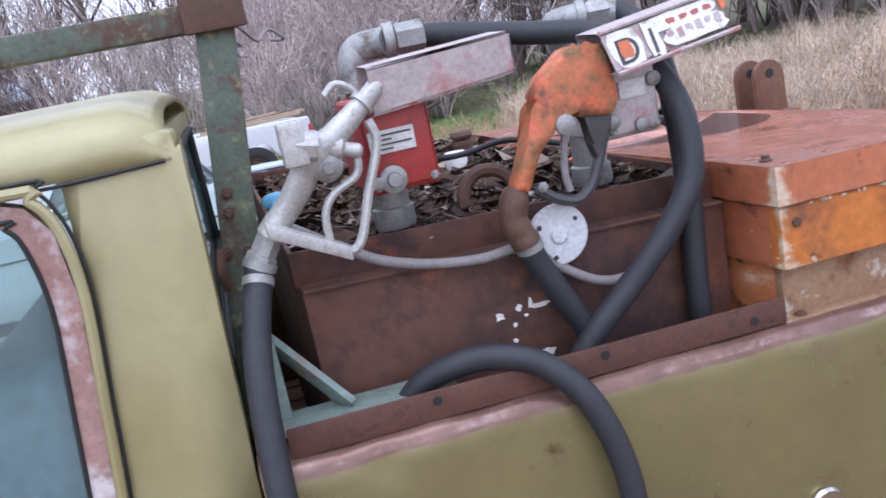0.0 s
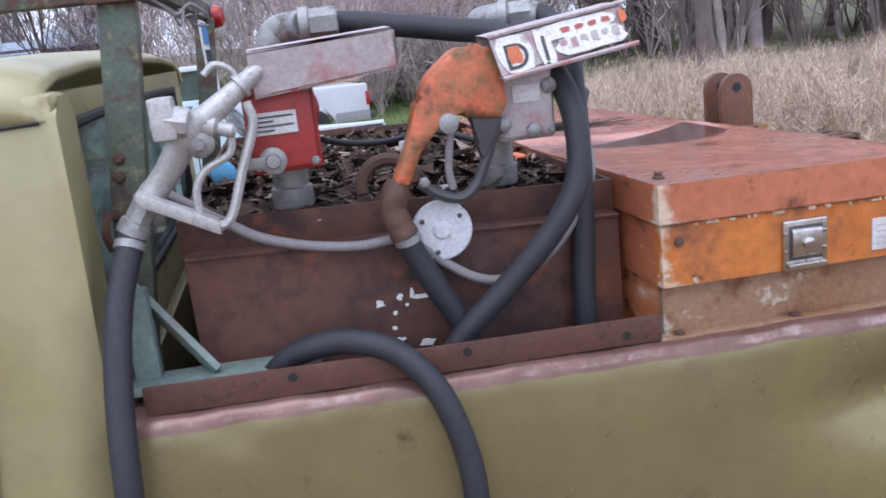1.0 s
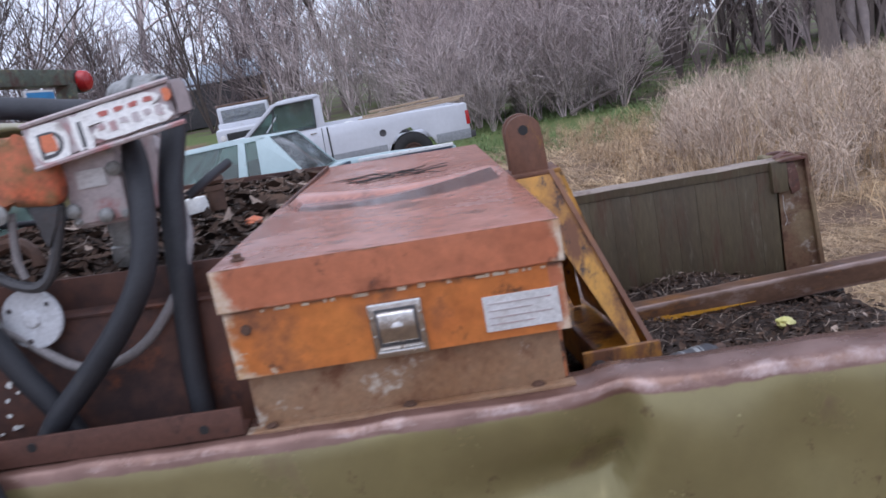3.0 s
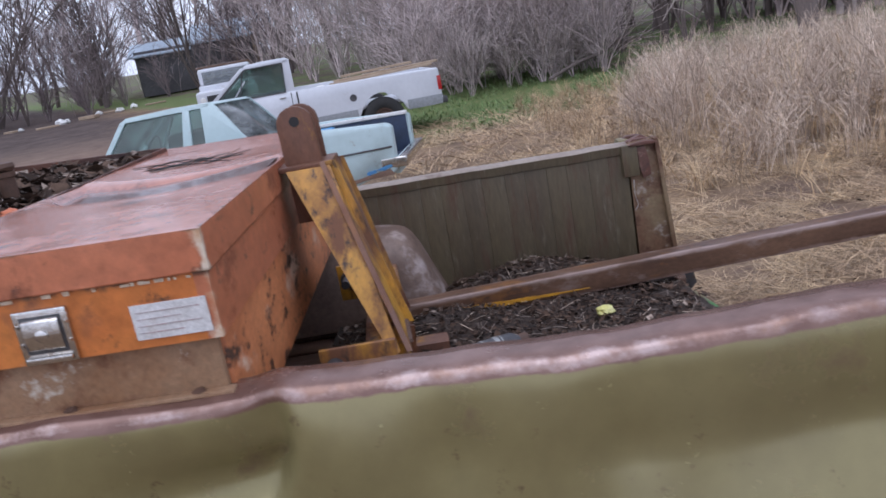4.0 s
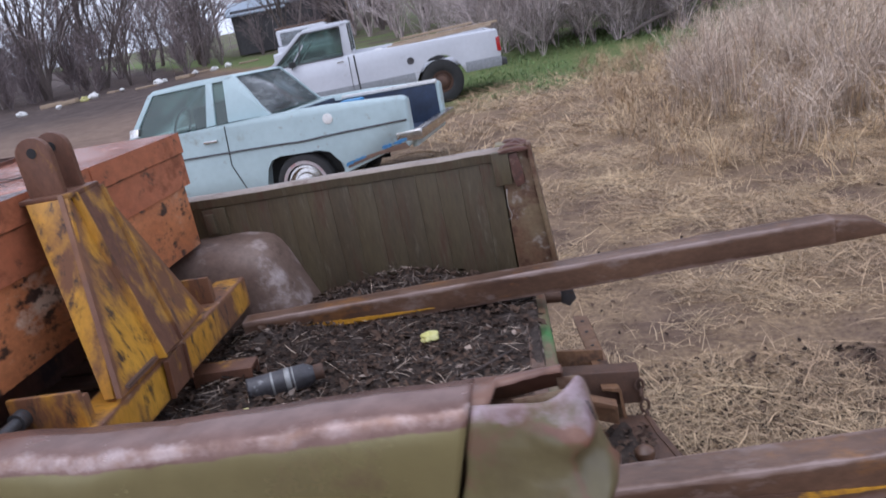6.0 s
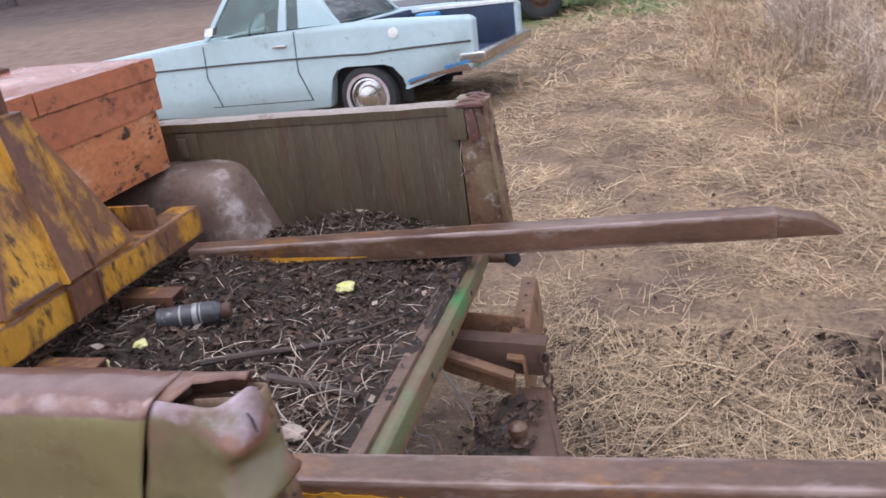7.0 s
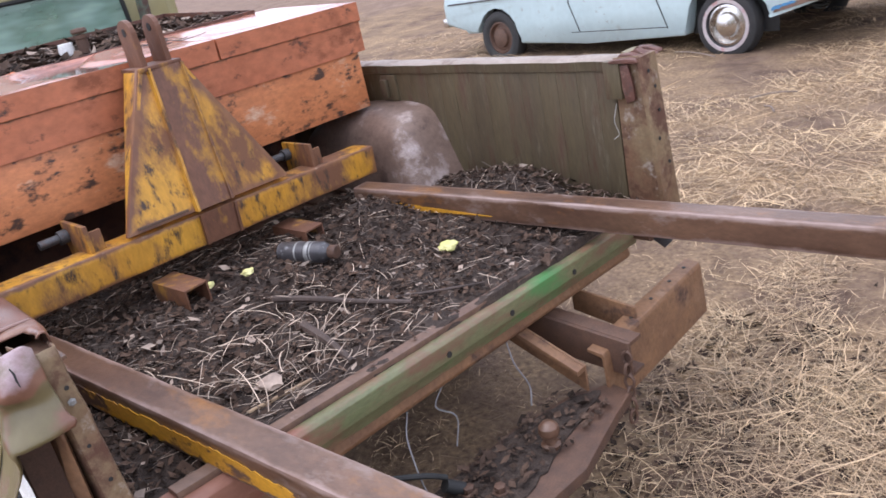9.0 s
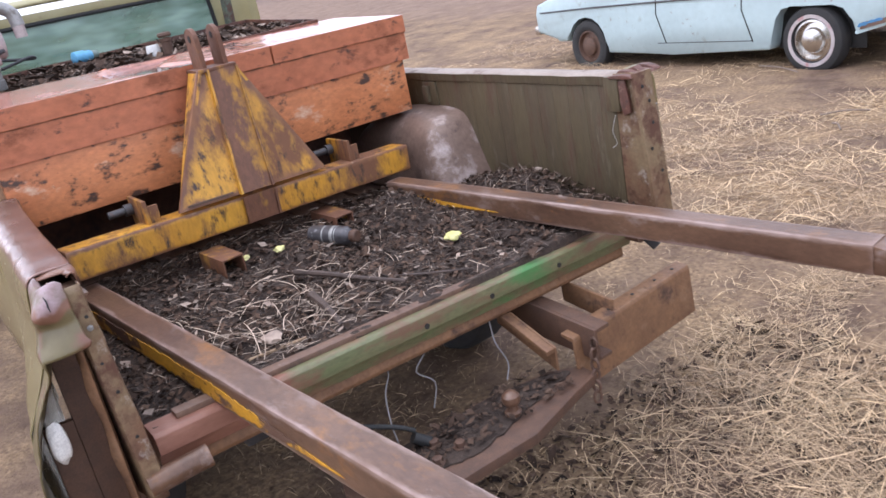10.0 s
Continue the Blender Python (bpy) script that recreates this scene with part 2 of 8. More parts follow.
grey_cable = M("grey_cable_jacket", (0.24, 0.22, 0.22), (0.19, 0.175, 0.17), 0.6, 0, 25)
dark_metal = M("dark_grey_metal", (0.085, 0.085, 0.09), (0.06, 0.055, 0.055), 0.5, 0.4, 20, 0.1, (RUST, 0.15, 20))
brown_cast = M("rusty_casting", (0.115, 0.06, 0.037), (0.072, 0.04, 0.028), 0.65, 0.1, 25, 0.2)
disc_white = M("white_enamel_disc", (0.60, 0.61, 0.63), (0.52, 0.53, 0.55), 0.5, 0, 16, 0.05, ((0.25, 0.24, 0.24), 0.12, 40))
chrome = M("worn_chrome", (0.62, 0.60, 0.57), (0.50, 0.47, 0.44), 0.22, 1.0, 15, 0.04, ((0.25, 0.15, 0.09), 0.15, 20))
paper = M("weathered_paper_label", (0.62, 0.61, 0.60), (0.52, 0.50, 0.48), 0.7, 0, 20, 0.02, ((0.42, 0.37, 0.33), 0.15, 20))
black = M("black_trim", (0.012, 0.012, 0.012), (0.02, 0.02, 0.02), 0.6, 0, 20, 0.05)
bed_olive = M("bed_side_boards", (0.098, 0.075, 0.040), (0.074, 0.054, 0.032), 0.55, 0, 4, 0.12, ((0.088, 0.045, 0.027), 0.34, 6), ((0.15, 0.125, 0.085), 0.14, 12), stretch=(3, 3, 0.5))
bed_rust = M("rusty_bed_steel", (0.15, 0.088, 0.058), (0.11, 0.06, 0.04), 0.5, 0.1, 6, 0.12, ((0.36, 0.27, 0.24), 0.16, 6), ((0.05, 0.035, 0.03), 0.25, 9))
soil = M("leaf_mould", (0.030, 0.019, 0.014), (0.058, 0.037, 0.026), 0.9, 0, 18, 0.8, ((0.10, 0.075, 0.058), 0.25, 45), fine=0.6)
leaf_dark = M("rotted_leaves", (0.040, 0.024, 0.017), (0.088, 0.056, 0.039), 0.9, 0, 8, 0.1, island=0.75, spec=0.25)
leaf_pale = M("bleached_leaves", (0.30, 0.23, 0.18), (0.20, 0.15, 0.12), 0.75, 0, 8, 0.1, island=0.5)
straw = M("dry_straw", (0.56, 0.405, 0.235), (0.27, 0.175, 0.105), 0.6, 0, 1.6, 0.0, island=0.6, fine=0.1)
twig = M("grey_twigs", (0.20, 0.155, 0.125), (0.14, 0.105, 0.085), 0.8, 0, 5, 0.0, island=0.4)
car_blue = M("chalky_pale_blue_paint", (0.44, 0.545, 0.55), (0.38, 0.475, 0.48), 0.4, 0, 1.5, 0.02, ((0.30, 0.32, 0.29), 0.14, 4), ((0.20, 0.12, 0.08), 0.02, 14), fine=0.06)
truck_white = M("chalky_white_paint", (0.60, 0.61, 0.64), (0.53, 0.54, 0.57), 0.4, 0, 1.2, 0.02, ((0.36, 0.33, 0.30), 0.06, 4), fine=0.05)
truck_grey = M("grey_lower_paint", (0.27, 0.28, 0.29), (0.22, 0.23, 0.24), 0.5, 0, 2, 0.02)
blue_paint = M("bright_blue_paint", (0.07, 0.24, 0.42), (0.05, 0.16, 0.34), 0.5, 0, 6, 0.05, ((0.2, 0.1, 0.06), 0.25, 8))
navy = M("dark_blue_bed_paint", (0.025, 0.042, 0.085), (0.015, 0.024, 0.045), 0.6, 0, 5, 0.05)
tyre_mat = M("tyre_rubber", (0.02, 0.02, 0.021), (0.03, 0.028, 0.026), 0.8, 0, 15, 0.1)
lamp_red = M("red_lens", (0.40, 0.02, 0.02), (0.30, 0.015, 0.015), 0.25, 0, 10, 0)
wood = M("weathered_boards", (0.42, 0.32, 0.22), (0.30, 0.21, 0.14), 0.75, 0, 5, 0.15, stretch=(0.5, 6, 6))
bark = M("grey_bark", (0.16, 0.125, 0.11), (0.10, 0.078, 0.07), 0.9, 0, 5, 0.4, stretch=(1, 1, 0.3))
stick_dark = M("wet_dark_stick", (0.038, 0.024, 0.018), (0.085, 0.055, 0.042), 0.6, 0, 12, 0.3, stretch=(1, 1, 1))
bark_pale = M("bleached_branch", (0.36, 0.31, 0.28), (0.28, 0.235, 0.21), 0.85, 0, 5, 0.2)
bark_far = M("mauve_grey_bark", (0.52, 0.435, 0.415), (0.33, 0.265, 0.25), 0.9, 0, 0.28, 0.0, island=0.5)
bark_mid = M("brown_grey_undergrowth", (0.25, 0.20, 0.195), (0.18, 0.142, 0.136), 0.9, 0, 1, 0.0, island=0.35)
brush_mat = M("dry_weed_stalks", (0.62, 0.49, 0.375), (0.36, 0.27, 0.205), 0.75, 0, 1.1, 0.0, island=0.5)
grass_mat = M("new_green_grass", (0.15, 0.22, 0.075), (0.12, 0.17, 0.06), 0.7, 0, 1, 0.0, island=0.4)
seat_blue = M("faded_blue_vinyl", (0.24, 0.36, 0.42), (0.18, 0.28, 0.33), 0.5, 0, 5, 0.05)
cab_dark = M("dark_cab_lining", (0.05, 0.055, 0.055), (0.035, 0.035, 0.035), 0.7, 0, 5, 0.05)
shed_roof = M("pale_blue_sheet_roof", (0.40, 0.47, 0.54), (0.30, 0.36, 0.42), 0.45, 0, 0.6, 0)
shed_wall = M("grey_shed_wall", (0.12, 0.115, 0.12), (0.085, 0.08, 0.085), 0.8, 0, 0.8, 0)
can_mat = M("weathered_can", (0.085, 0.08, 0.085), (0.045, 0.042, 0.045), 0.4, 0.3, 12, 0.05, ((0.42, 0.42, 0.43), 0.16, 22))
yellow_leaf = M("yellow_green_rag", (0.55, 0.52, 0.14), (0.62, 0.58, 0.3), 0.7, 0, 20, 0.1)
pale_blue_plastic = M("pale_blue_plastic", (0.16, 0.44, 0.68), (0.13, 0.38, 0.60), 0.4, 0, 10, 0)
blue_plastic = M("blue_plastic", (0.05, 0.27, 0.55), (0.04, 0.22, 0.46), 0.4, 0, 10, 0)
pane = glass("window_glass", (0.62, 0.72, 0.68), 0.03, 0.92, (0.28, 0.32, 0.30))
# bluish film paints the bright reflection in the door glass
pane_door = glass("hazy_door_glass", (0.80, 0.88, 0.88), 0.03, 0.93, (0.42, 0.54, 0.56))
# bright green film adds brightness over the dark cab behind the pane
pane_green = glass("hazy_green_glass", (0.50, 0.66, 0.58), 0.05, 0.30, (0.40, 0.56, 0.48))
pane_dark = glass("dirty_plastic_window", (0.55, 0.58, 0.6), 0.1, 0.5)

# ---- helpers of the scene ----


def thing(name, label, category, group="", kind=""):
    return tagged(new(name), label, category, group, kind)


def finish(ob, smooth=35):
    me = ob.data
    if smooth:
        me.shade_smooth() if smooth >= 180 else me.polygons.foreach_set("use_smooth", [True] * len(me.polygons))
        if smooth < 180:
            me.set_sharp_from_angle(angle=radians(smooth))
    return ob


def part(name, bm, material, parent=None, label="", smooth=35):
    """One bmesh as one mesh object, under its thing or part."""
    me = bpy.data.meshes.new(name)
    bmesh.ops.recalc_face_normals(bm, faces=bm.faces)
    bm.to_mesh(me)
    bm.free()
    for m in material if isinstance(material, (list, tuple)) else [material]:
        me.materials.append(m)
    ob = new(name, me)
    finish(ob, smooth)
    if parent:
        ob.parent = parent
    return tagged(ob, label)


def parts(name, bm, material, parent, label="", smooth=35):
    """Every loose piece of the bmesh as a mesh object of its own."""
    left, made = set(bm.verts), []
    while left:
        stack, island = [left.pop()], []
        while stack:
            v = stack.pop()
            island.append(v)
            for e in v.link_edges:
                o = e.other_vert(v)
                if o in left:
                    left.remove(o)
                    stack.append(o)
        piece = bmesh.new()
        twin = {v: piece.verts.new(v.co) for v in island}
        for f in {f for v in island for f in v.link_faces}:
            piece.faces.new([twin[v] for v in f.verts])
        made.append(piece)
    bm.free()
    return [part(name, p, material, parent, label, smooth) for p in made]


def B():
    return bmesh.new()


def box(bm, x0, x1, y0, y1, z0, z1, bevel=0.004, m=None, seg=2):
    """A box with rounded edges, optionally placed by the matrix m."""
    got = bmesh.ops.create_cube(bm, size=1)["verts"]
    for v in got:
        v.co = Vector((x0 + (v.co.x + 0.5) * (x1 - x0), y0 + (v.co.y + 0.5) * (y1 - y0), z0 + (v.co.z + 0.5) * (z1 - z0)))
    if bevel:
        edges = {e for v in got for e in v.link_edges}
        got = bmesh.ops.bevel(bm, geom=list(edges) + list(got), offset=bevel, segments=seg, affect="EDGES", profile=0.6)["verts"]
    if m is not None:
        bmesh.ops.transform(bm, matrix=m, verts=list(got))
    return got


def prism(bm, poly, a, b, axis="y", bevel=0.0, m=None):
    """A polygon extruded from a to b along an axis; poly holds the two other coordinates in order."""
    def at(p, s):
        return {"x": (s, *p), "y": (p[0], s, p[1]), "z": (*p, s)}[axis]
    lo = [bm.verts.new(at(p, a)) for p in poly]
    hi = [bm.verts.new(at(p, b)) for p in poly]
    faces = [bm.faces.new(lo), bm.faces.new(list(reversed(hi)))]
    for i in range(len(poly)):
        j = (i + 1) % len(poly)
        faces.append(bm.faces.new((lo[j], lo[i], hi[i], hi[j])))
    got = lo + hi
    if bevel:
        edges = {e for f in faces for e in f.edges}
        got = bmesh.ops.bevel(bm, geom=list(edges) + got, offset=bevel, segments=2, affect="EDGES", profile=0.6)["verts"]
    if m is not None:
        bmesh.ops.transform(bm, matrix=m, verts=list(got))
    return got


def smooth_path(pts, per=8):
    """A Catmull-Rom line through the points."""
    p = [Vector(q) for q in pts]
    p = [2 * p[0] - p[1]] + p + [2 * p[-1] - p[-2]]
    out = []
    for i in range(1, len(p) - 2):
        for k in range(per):
            s = k / per
            a, b, c, d = p[i - 1], p[i], p[i + 1], p[i + 2]
            out.append(0.5 * (2 * b + (c - a) * s + (2 * a - 5 * b + 4 * c - d) * s * s + (3 * b - a - 3 * c + d) * s ** 3))
    return out + [p[-2]]


def tube(bm, pts, r, n=12, caps=True):
    """A round tube along points; r is one radius or one for each point."""
    pts = [Vector(q) for q in pts]
    rs = r if isinstance(r, (list, tuple)) else [r] * len(pts)
    t0 = (pts[1] - pts[0]).normalized()
    u = t0.orthogonal().normalized()
    rings = []
    for i, q in enumerate(pts):
        t = (pts[min(i + 1, len(pts) - 1)] - pts[max(i - 1, 0)]).normalized()
        u = (u - t * u.dot(t)).normalized()
        w = t.cross(u)
        rings.append([bm.verts.new(q + rs[i] * (math.cos(6.28319 * k / n) * u + math.sin(6.28319 * k / n) * w)) for k in range(n)])
    for a, b in zip(rings, rings[1:]):
        for k in range(n):
            bm.faces.new((a[k], a[(k + 1) % n], b[(k + 1) % n], b[k]))
    if caps:
        bm.faces.new(list(reversed(rings[0])))
        bm.faces.new(rings[-1])


def lathe(bm, outline, origin, axis=(0, 0, 1), n=24):
    """Turns (radius, height) pairs round an axis."""
    turn = Vector((0, 0, 1)).rotation_difference(Vector(axis)).to_matrix().to_4x4()
    m = Matrix.Translation(origin) @ turn
    rings = []
    for r, h in outline:
        if r < 1e-5:
            rings.append([bm.verts.new(m @ Vector((0, 0, h)))])
        else:
            rings.append([bm.verts.new(m @ Vector((r * math.cos(6.28319 * k / n), r * math.sin(6.28319 * k / n), h))) for k in range(n)])
    for a, b in zip(rings, rings[1:]):
        for k in range(n):
            j = (k + 1) % n
            f = [a[k % len(a)], a[j % len(a)], b[j % len(b)], b[k % len(b)]]
            f = list(dict.fromkeys(f))
            if len(f) > 2:
                bm.faces.new(f)


def bolt(bm, at, axis, r=0.007, h=0.006):
    lathe(bm, [(0, 0), (r * 1.5, 0), (r * 1.5, 0.0015), (r, 0.002), (r, h), (r * 0.8, h + 0.001), (0, h + 0.001)], at, axis, 6)


def sheet(bm, rows):
    """Quads between rows of points."""
    vs = [[bm.verts.new(p) for p in row] for row in rows]
    faces = []
    for a, b in zip(vs, vs[1:]):
        for i in range(len(a) - 1):
            faces.append(bm.faces.new((a[i], a[i + 1], b[i + 1], b[i])))
    return faces


def solid(ob, thick, offset=-1.0):
    s = ob.modifiers.new("thickness", "SOLIDIFY")
    s.thickness, s.offset = thick, offset
    return ob


def ribbons(name, starts, ends, width, material, label, category="", lift=0.0, mids=None, bends=2):
    """Many thin bent blades as one object of kind stuff."""
    n = len(starts)
    d = ends - starts
    side = np.cross(d, np.random.normal(size=(n, 3)) * np.array([0.3, 0.3, 1.0]))
    side /= np.linalg.norm(side, axis=1, keepdims=True) + 1e-9
    w = (np.broadcast_to(np.asarray(width), (n,)) / 2)[:, None] * side
    bow = (mids if mids is not None else 0) * np.ones((n, 3))
    rows = []
    for k in range(bends + 1):
        t = k / bends
        p = starts + d * t + bow * 4 * t * (1 - t)
        ww = w * (1 if t < 0.99 else 0.4)
        rows += [p - ww, p + ww]
    v = np.stack(rows, 1).reshape(-1, 3)
    base = np.arange(n)[:, None] * (2 * bends + 2)
    f = np.concatenate([base + np.array([2 * k, 2 * k + 1, 2 * k + 3, 2 * k + 2]) for k in range(bends)])
    me = bpy.data.meshes.new(name)
    me.from_pydata(v.tolist(), [], f.tolist())
    me.materials.append(material)
    return tagged(new(name, me), label, category or name, kind="stuff")

# ---- ground ----


def ground_z(x, y):
    """Level round the trucks, gently rising towards the yard's far edge."""
    d = max(0.0, -0.45 * x + 0.9 * y - 16)
    dip = -0.13 * math.exp(-((x / 5) ** 2 + ((y - 15.3) / 3) ** 2))
    return dip + 0.016 * d + 0.05 * noise.noise((x * 0.35, y * 0.35, 0)) * min(1, max(0.0, (abs(x - 1) + abs(y - 1) - 2) / 3)) + 0.012 * noise.noise((x * 2.1, y * 2.1, 3))


def ground_material():
    m = bpy.data.materials.new("yard_ground")
    m.use_nodes = True
    n, l = m.node_tree.nodes, m.node_tree.links
    bsdf = n["Principled BSDF"]
    tc = n.new("ShaderNodeTexCoord")
    sep = n.new("ShaderNodeSeparateXYZ")
    l.new(tc.outputs["Object"], sep.inputs[0])

    def cloud(s, detail=6, w=0.0):
        t = n.new("ShaderNodeTexNoise")
        t.noise_dimensions = "4D"
        t.inputs["Scale"].default_value, t.inputs["Detail"].default_value, t.inputs["W"].default_value = s, detail, w
        t.inputs["Roughness"].default_value = 0.65
        l.new(tc.outputs["Object"], t.inputs["Vector"])
        return t.outputs["Fac"]

    def step(v, lo, hi):
        r = n.new("ShaderNodeMapRange")
        r.inputs["From Min"].default_value, r.inputs["From Max"].default_value = lo, hi
        l.new(v, r.inputs["Value"])
        return r.outputs[0]

    def calc(op, a, b):
        c = n.new("ShaderNodeMath")
        c.operation = op
        for s, v in zip(c.inputs, (a, b)):
            if isinstance(v, (int, float)):
                s.default_value = v
            else:
                l.new(v, s)
        return c.outputs[0]

    def mix(f, a, b):
        x = n.new("ShaderNodeMix")
        x.data_type = "RGBA"
        l.new(f, x.inputs["Factor"])
        for s, v in ((x.inputs["A"], a), (x.inputs["B"], b)):
            if isinstance(v, tuple):
                s.default_value = (*v, 1)
            else:
                l.new(v, s)
        return x.outputs["Result"]

    wob = calc("MULTIPLY", calc("SUBTRACT", cloud(0.5, 5, 1), 0.5), 6.0)
    x, y = calc("ADD", sep.outputs["X"], wob), calc("ADD", sep.outputs["Y"], wob)
    dirt = mix(step(cloud(5, 8), 0.35, 0.65), (0.088, 0.055, 0.040), (0.195, 0.132, 0.094))
    mud = mix(step(cloud(1.6, 8, 4), 0.38, 0.62), (0.058, 0.042, 0.037), (0.12, 0.088, 0.076))
    mud = mix(step(y, 29.0, 20.0), mud, mix(step(cloud(3.1, 8, 5), 0.35, 0.65), (0.16, 0.105, 0.078), (0.25, 0.175, 0.13)))
    litter = mix(step(cloud(38, 8, 2), 0.38, 0.62), (0.15, 0.098, 0.063), (0.40, 0.277, 0.16))
    col = mix(step(cloud(1.7, 8, 6), 0.38, 0.62), dirt, litter)
    # the muddy drive behind the parked cars
    drive = calc("MULTIPLY", step(y, 11.0, 13.5), step(calc("ADD", x, calc("MULTIPLY", y, 0.5)), 7.5, 4.5))
    col = mix(drive, col, mud)
    # fresh grass along the wood's edge
    grass = mix(step(cloud(6, 8, 8), 0.35, 0.65), (0.085, 0.14, 0.04), (0.165, 0.175, 0.07))
    edge = calc("MULTIPLY", step(calc("ADD", calc("MULTIPLY", x, 1.0), calc("MULTIPLY", y, 0.35)), 3.4, 5.4), step(y, 12.0, 15.0))
    strip = step(calc("ADD", y, calc("MULTIPLY", x, 1.5)), 21.5, 23.0)
    col = mix(calc("MAXIMUM", edge, strip), col, grass)
    wood_floor = mix(step(cloud(2.5, 8, 11), 0.35, 0.65), (0.075, 0.055, 0.045), (0.16, 0.12, 0.095))
    col = mix(step(calc("ADD", y, calc("MULTIPLY", x, 1.5)), 27.5, 31), col, mix(step(cloud(0.35, 5, 12), 0.45, 0.6), wood_floor, grass))
    l.new(col, bsdf.inputs["Base Color"])
    bsdf.inputs["Roughness"].default_value = 0.95
    bsdf.inputs["Specular IOR Level"].default_value = 0.2
    b = n.new("ShaderNodeBump")
    b.inputs["Strength"].default_value, b.inputs["Distance"].default_value = 0.7, 0.04
    l.new(cloud(22, 8, 13), b.inputs["Height"])
    l.new(b.outputs[0], bsdf.inputs["Normal"])
    return m


def spread(lo, hi, n, power):
    """Steps that are close together near zero and wide far out."""
    t = np.linspace(-1, 1, n)
    v = np.sign(t) * np.abs(t) ** power
    return np.where(v < 0, -lo * v, hi * v)


bm = B()
sheet(bm, [[(x + 1.5, y + 3, ground_z(x + 1.5, y + 3)) for y in spread(-400, 400, 150, 3.2)] for x in spread(-400, 400, 150, 3.2)])
tagged(part("ground", bm, ground_material(), smooth=180), "bare brown yard soil with trampled straw and patches of grass", "ground", kind="structure")

# ---- the old gold pickup ----
truck = thing("pickup_truck", "old gold-painted pickup truck with rusty open bed and no tailgate", "truck")


def rail_z(x):
    return float(np.interp(x, [-0.02, 0.30, 0.85, 1.00, 1.40, 1.455, 1.60, 2.00, 2.20, 2.43, 2.62], [1.244, 1.233, 1.213, 1.207, 1.194, 1.203, 1.198, 1.194, 1.203, 1.213, 1.215]))


def rail_y(x):
    return float(np.interp(x, [-0.02, 0.85, 1.43, 1.50, 2.43, 2.62], [0.0, 0.0, 0.006, -0.008, -0.068, -0.080]))


def dents(x, z):
    """Creases and waves beaten into the side panel."""
    d = 0.004 * noise.noise((x * 2.5, z * 4, 5)) + 0.0015 * noise.noise((x * 9, z * 9, 2))
    q = x - 1.452 - 0.55 * min(0.0, z + 0.10)
    d += 0.070 * math.exp(-(q / (0.26 if q < 0 else 0.016)) ** 2) * math.exp(-((z + 0.145) / 0.070) ** 2)
    d += 0.020 * math.exp(-(q / (0.07 if q < 0 else 0.018)) ** 2) * math.exp(-((z + 0.03) / 0.05) ** 2)
    d += 0.014 * math.exp(-((x - 2.30) / 0.16) ** 2) * math.exp(-((z + 0.17) / 0.07) ** 2) + 0.012 * noise.noise((x * 4.5, z * 5, 8)) * min(1, max(0, (x - 0.7) / 0.6))
    d -= 0.012 * math.exp(-((x - 1.58) / 0.09) ** 2) * math.exp(-((z + 0.14) / 0.12) ** 2)
    d += 0.014 * math.exp(-((x - 1.72) / 0.07) ** 2) * math.exp(-((z + 0.13) / 0.06) ** 2)
    d += 0.010 * math.exp(-((x - 1.98) / 0.05) ** 2) * math.exp(-((z + 0.16) / 0.05) ** 2)
    d += 0.008 * math.exp(-((x - 0.15) / 0.03) ** 2) * math.exp(-((z + 0.02) / 0.03) ** 2)
    return d * min(1.0, 0.15 + max(0.0, -z) / 0.05)


SIDE = [(0.088, -0.07), (0.088, -0.008), (0.082, 0.0), (0.055, 0.002), (0.026, 0.001), (0.012, -0.001), (0.004, -0.005), (-0.001, -0.012), (-0.003, -0.018), (-0.005, -0.024),
        (-0.008, -0.045), (-0.011, -0.067), (-0.014, -0.09), (-0.0165, -0.112), (-0.018, -0.135), (-0.020, -0.16), (-0.022, -0.19), (-0.026, -0.24), (-0.028, -0.34), (-0.024, -0.44), (-0.018, -0.52), (-0.012, -0.66)]
# brown and pale wear across the rail, before and behind the crease
RAIL_WEAR = (1, 1, 1, 1, 1, 0.95, 0.9, 0.85, 0.75, 0.25)
EDGE_WEAR = ((0, 0, 0, 0, 0, 0.05, 0.34, 0.42, 0.15, 0), (0, 0, 0.0, 0.05, 0.14, 0.36, 0.54, 0.52, 0.36, 0.0))


def belly(x, dz):
    """How far the lower side stands out towards the rear."""
    g = min(1.0, max(0.0, (-dz - 0.16) / 0.24))
    return 0.085 * g * g * (3 - 2 * g) * min(1.0, max(0.0, (x - 1.6) / 0.8))


def side_rows(x0, x1, n):
    rows = []
    for x in np.linspace(x0, x1, n):
        row = []
        for i, (dy, dz) in enumerate(SIDE):
            sag = 0.003 * noise.noise((x * 5, dy * 3, 1)) if i < 10 else 0
            push = dents(x, dz) if i > 5 else 0
            edge = 0.003 * noise.noise((x * 14, 7, i * 0.2)) if 2 <= i <= 9 else 0
            lean = (0.010 + 0.30 * max(dz, -0.16)) * max(0.0, (x - 2.25) / 0.183) ** 2
            row.append((x + lean, rail_y(x) + dy + push - belly(x, dz), rail_z(x) + dz + sag + edge))
        rows.append(row)
    return rows


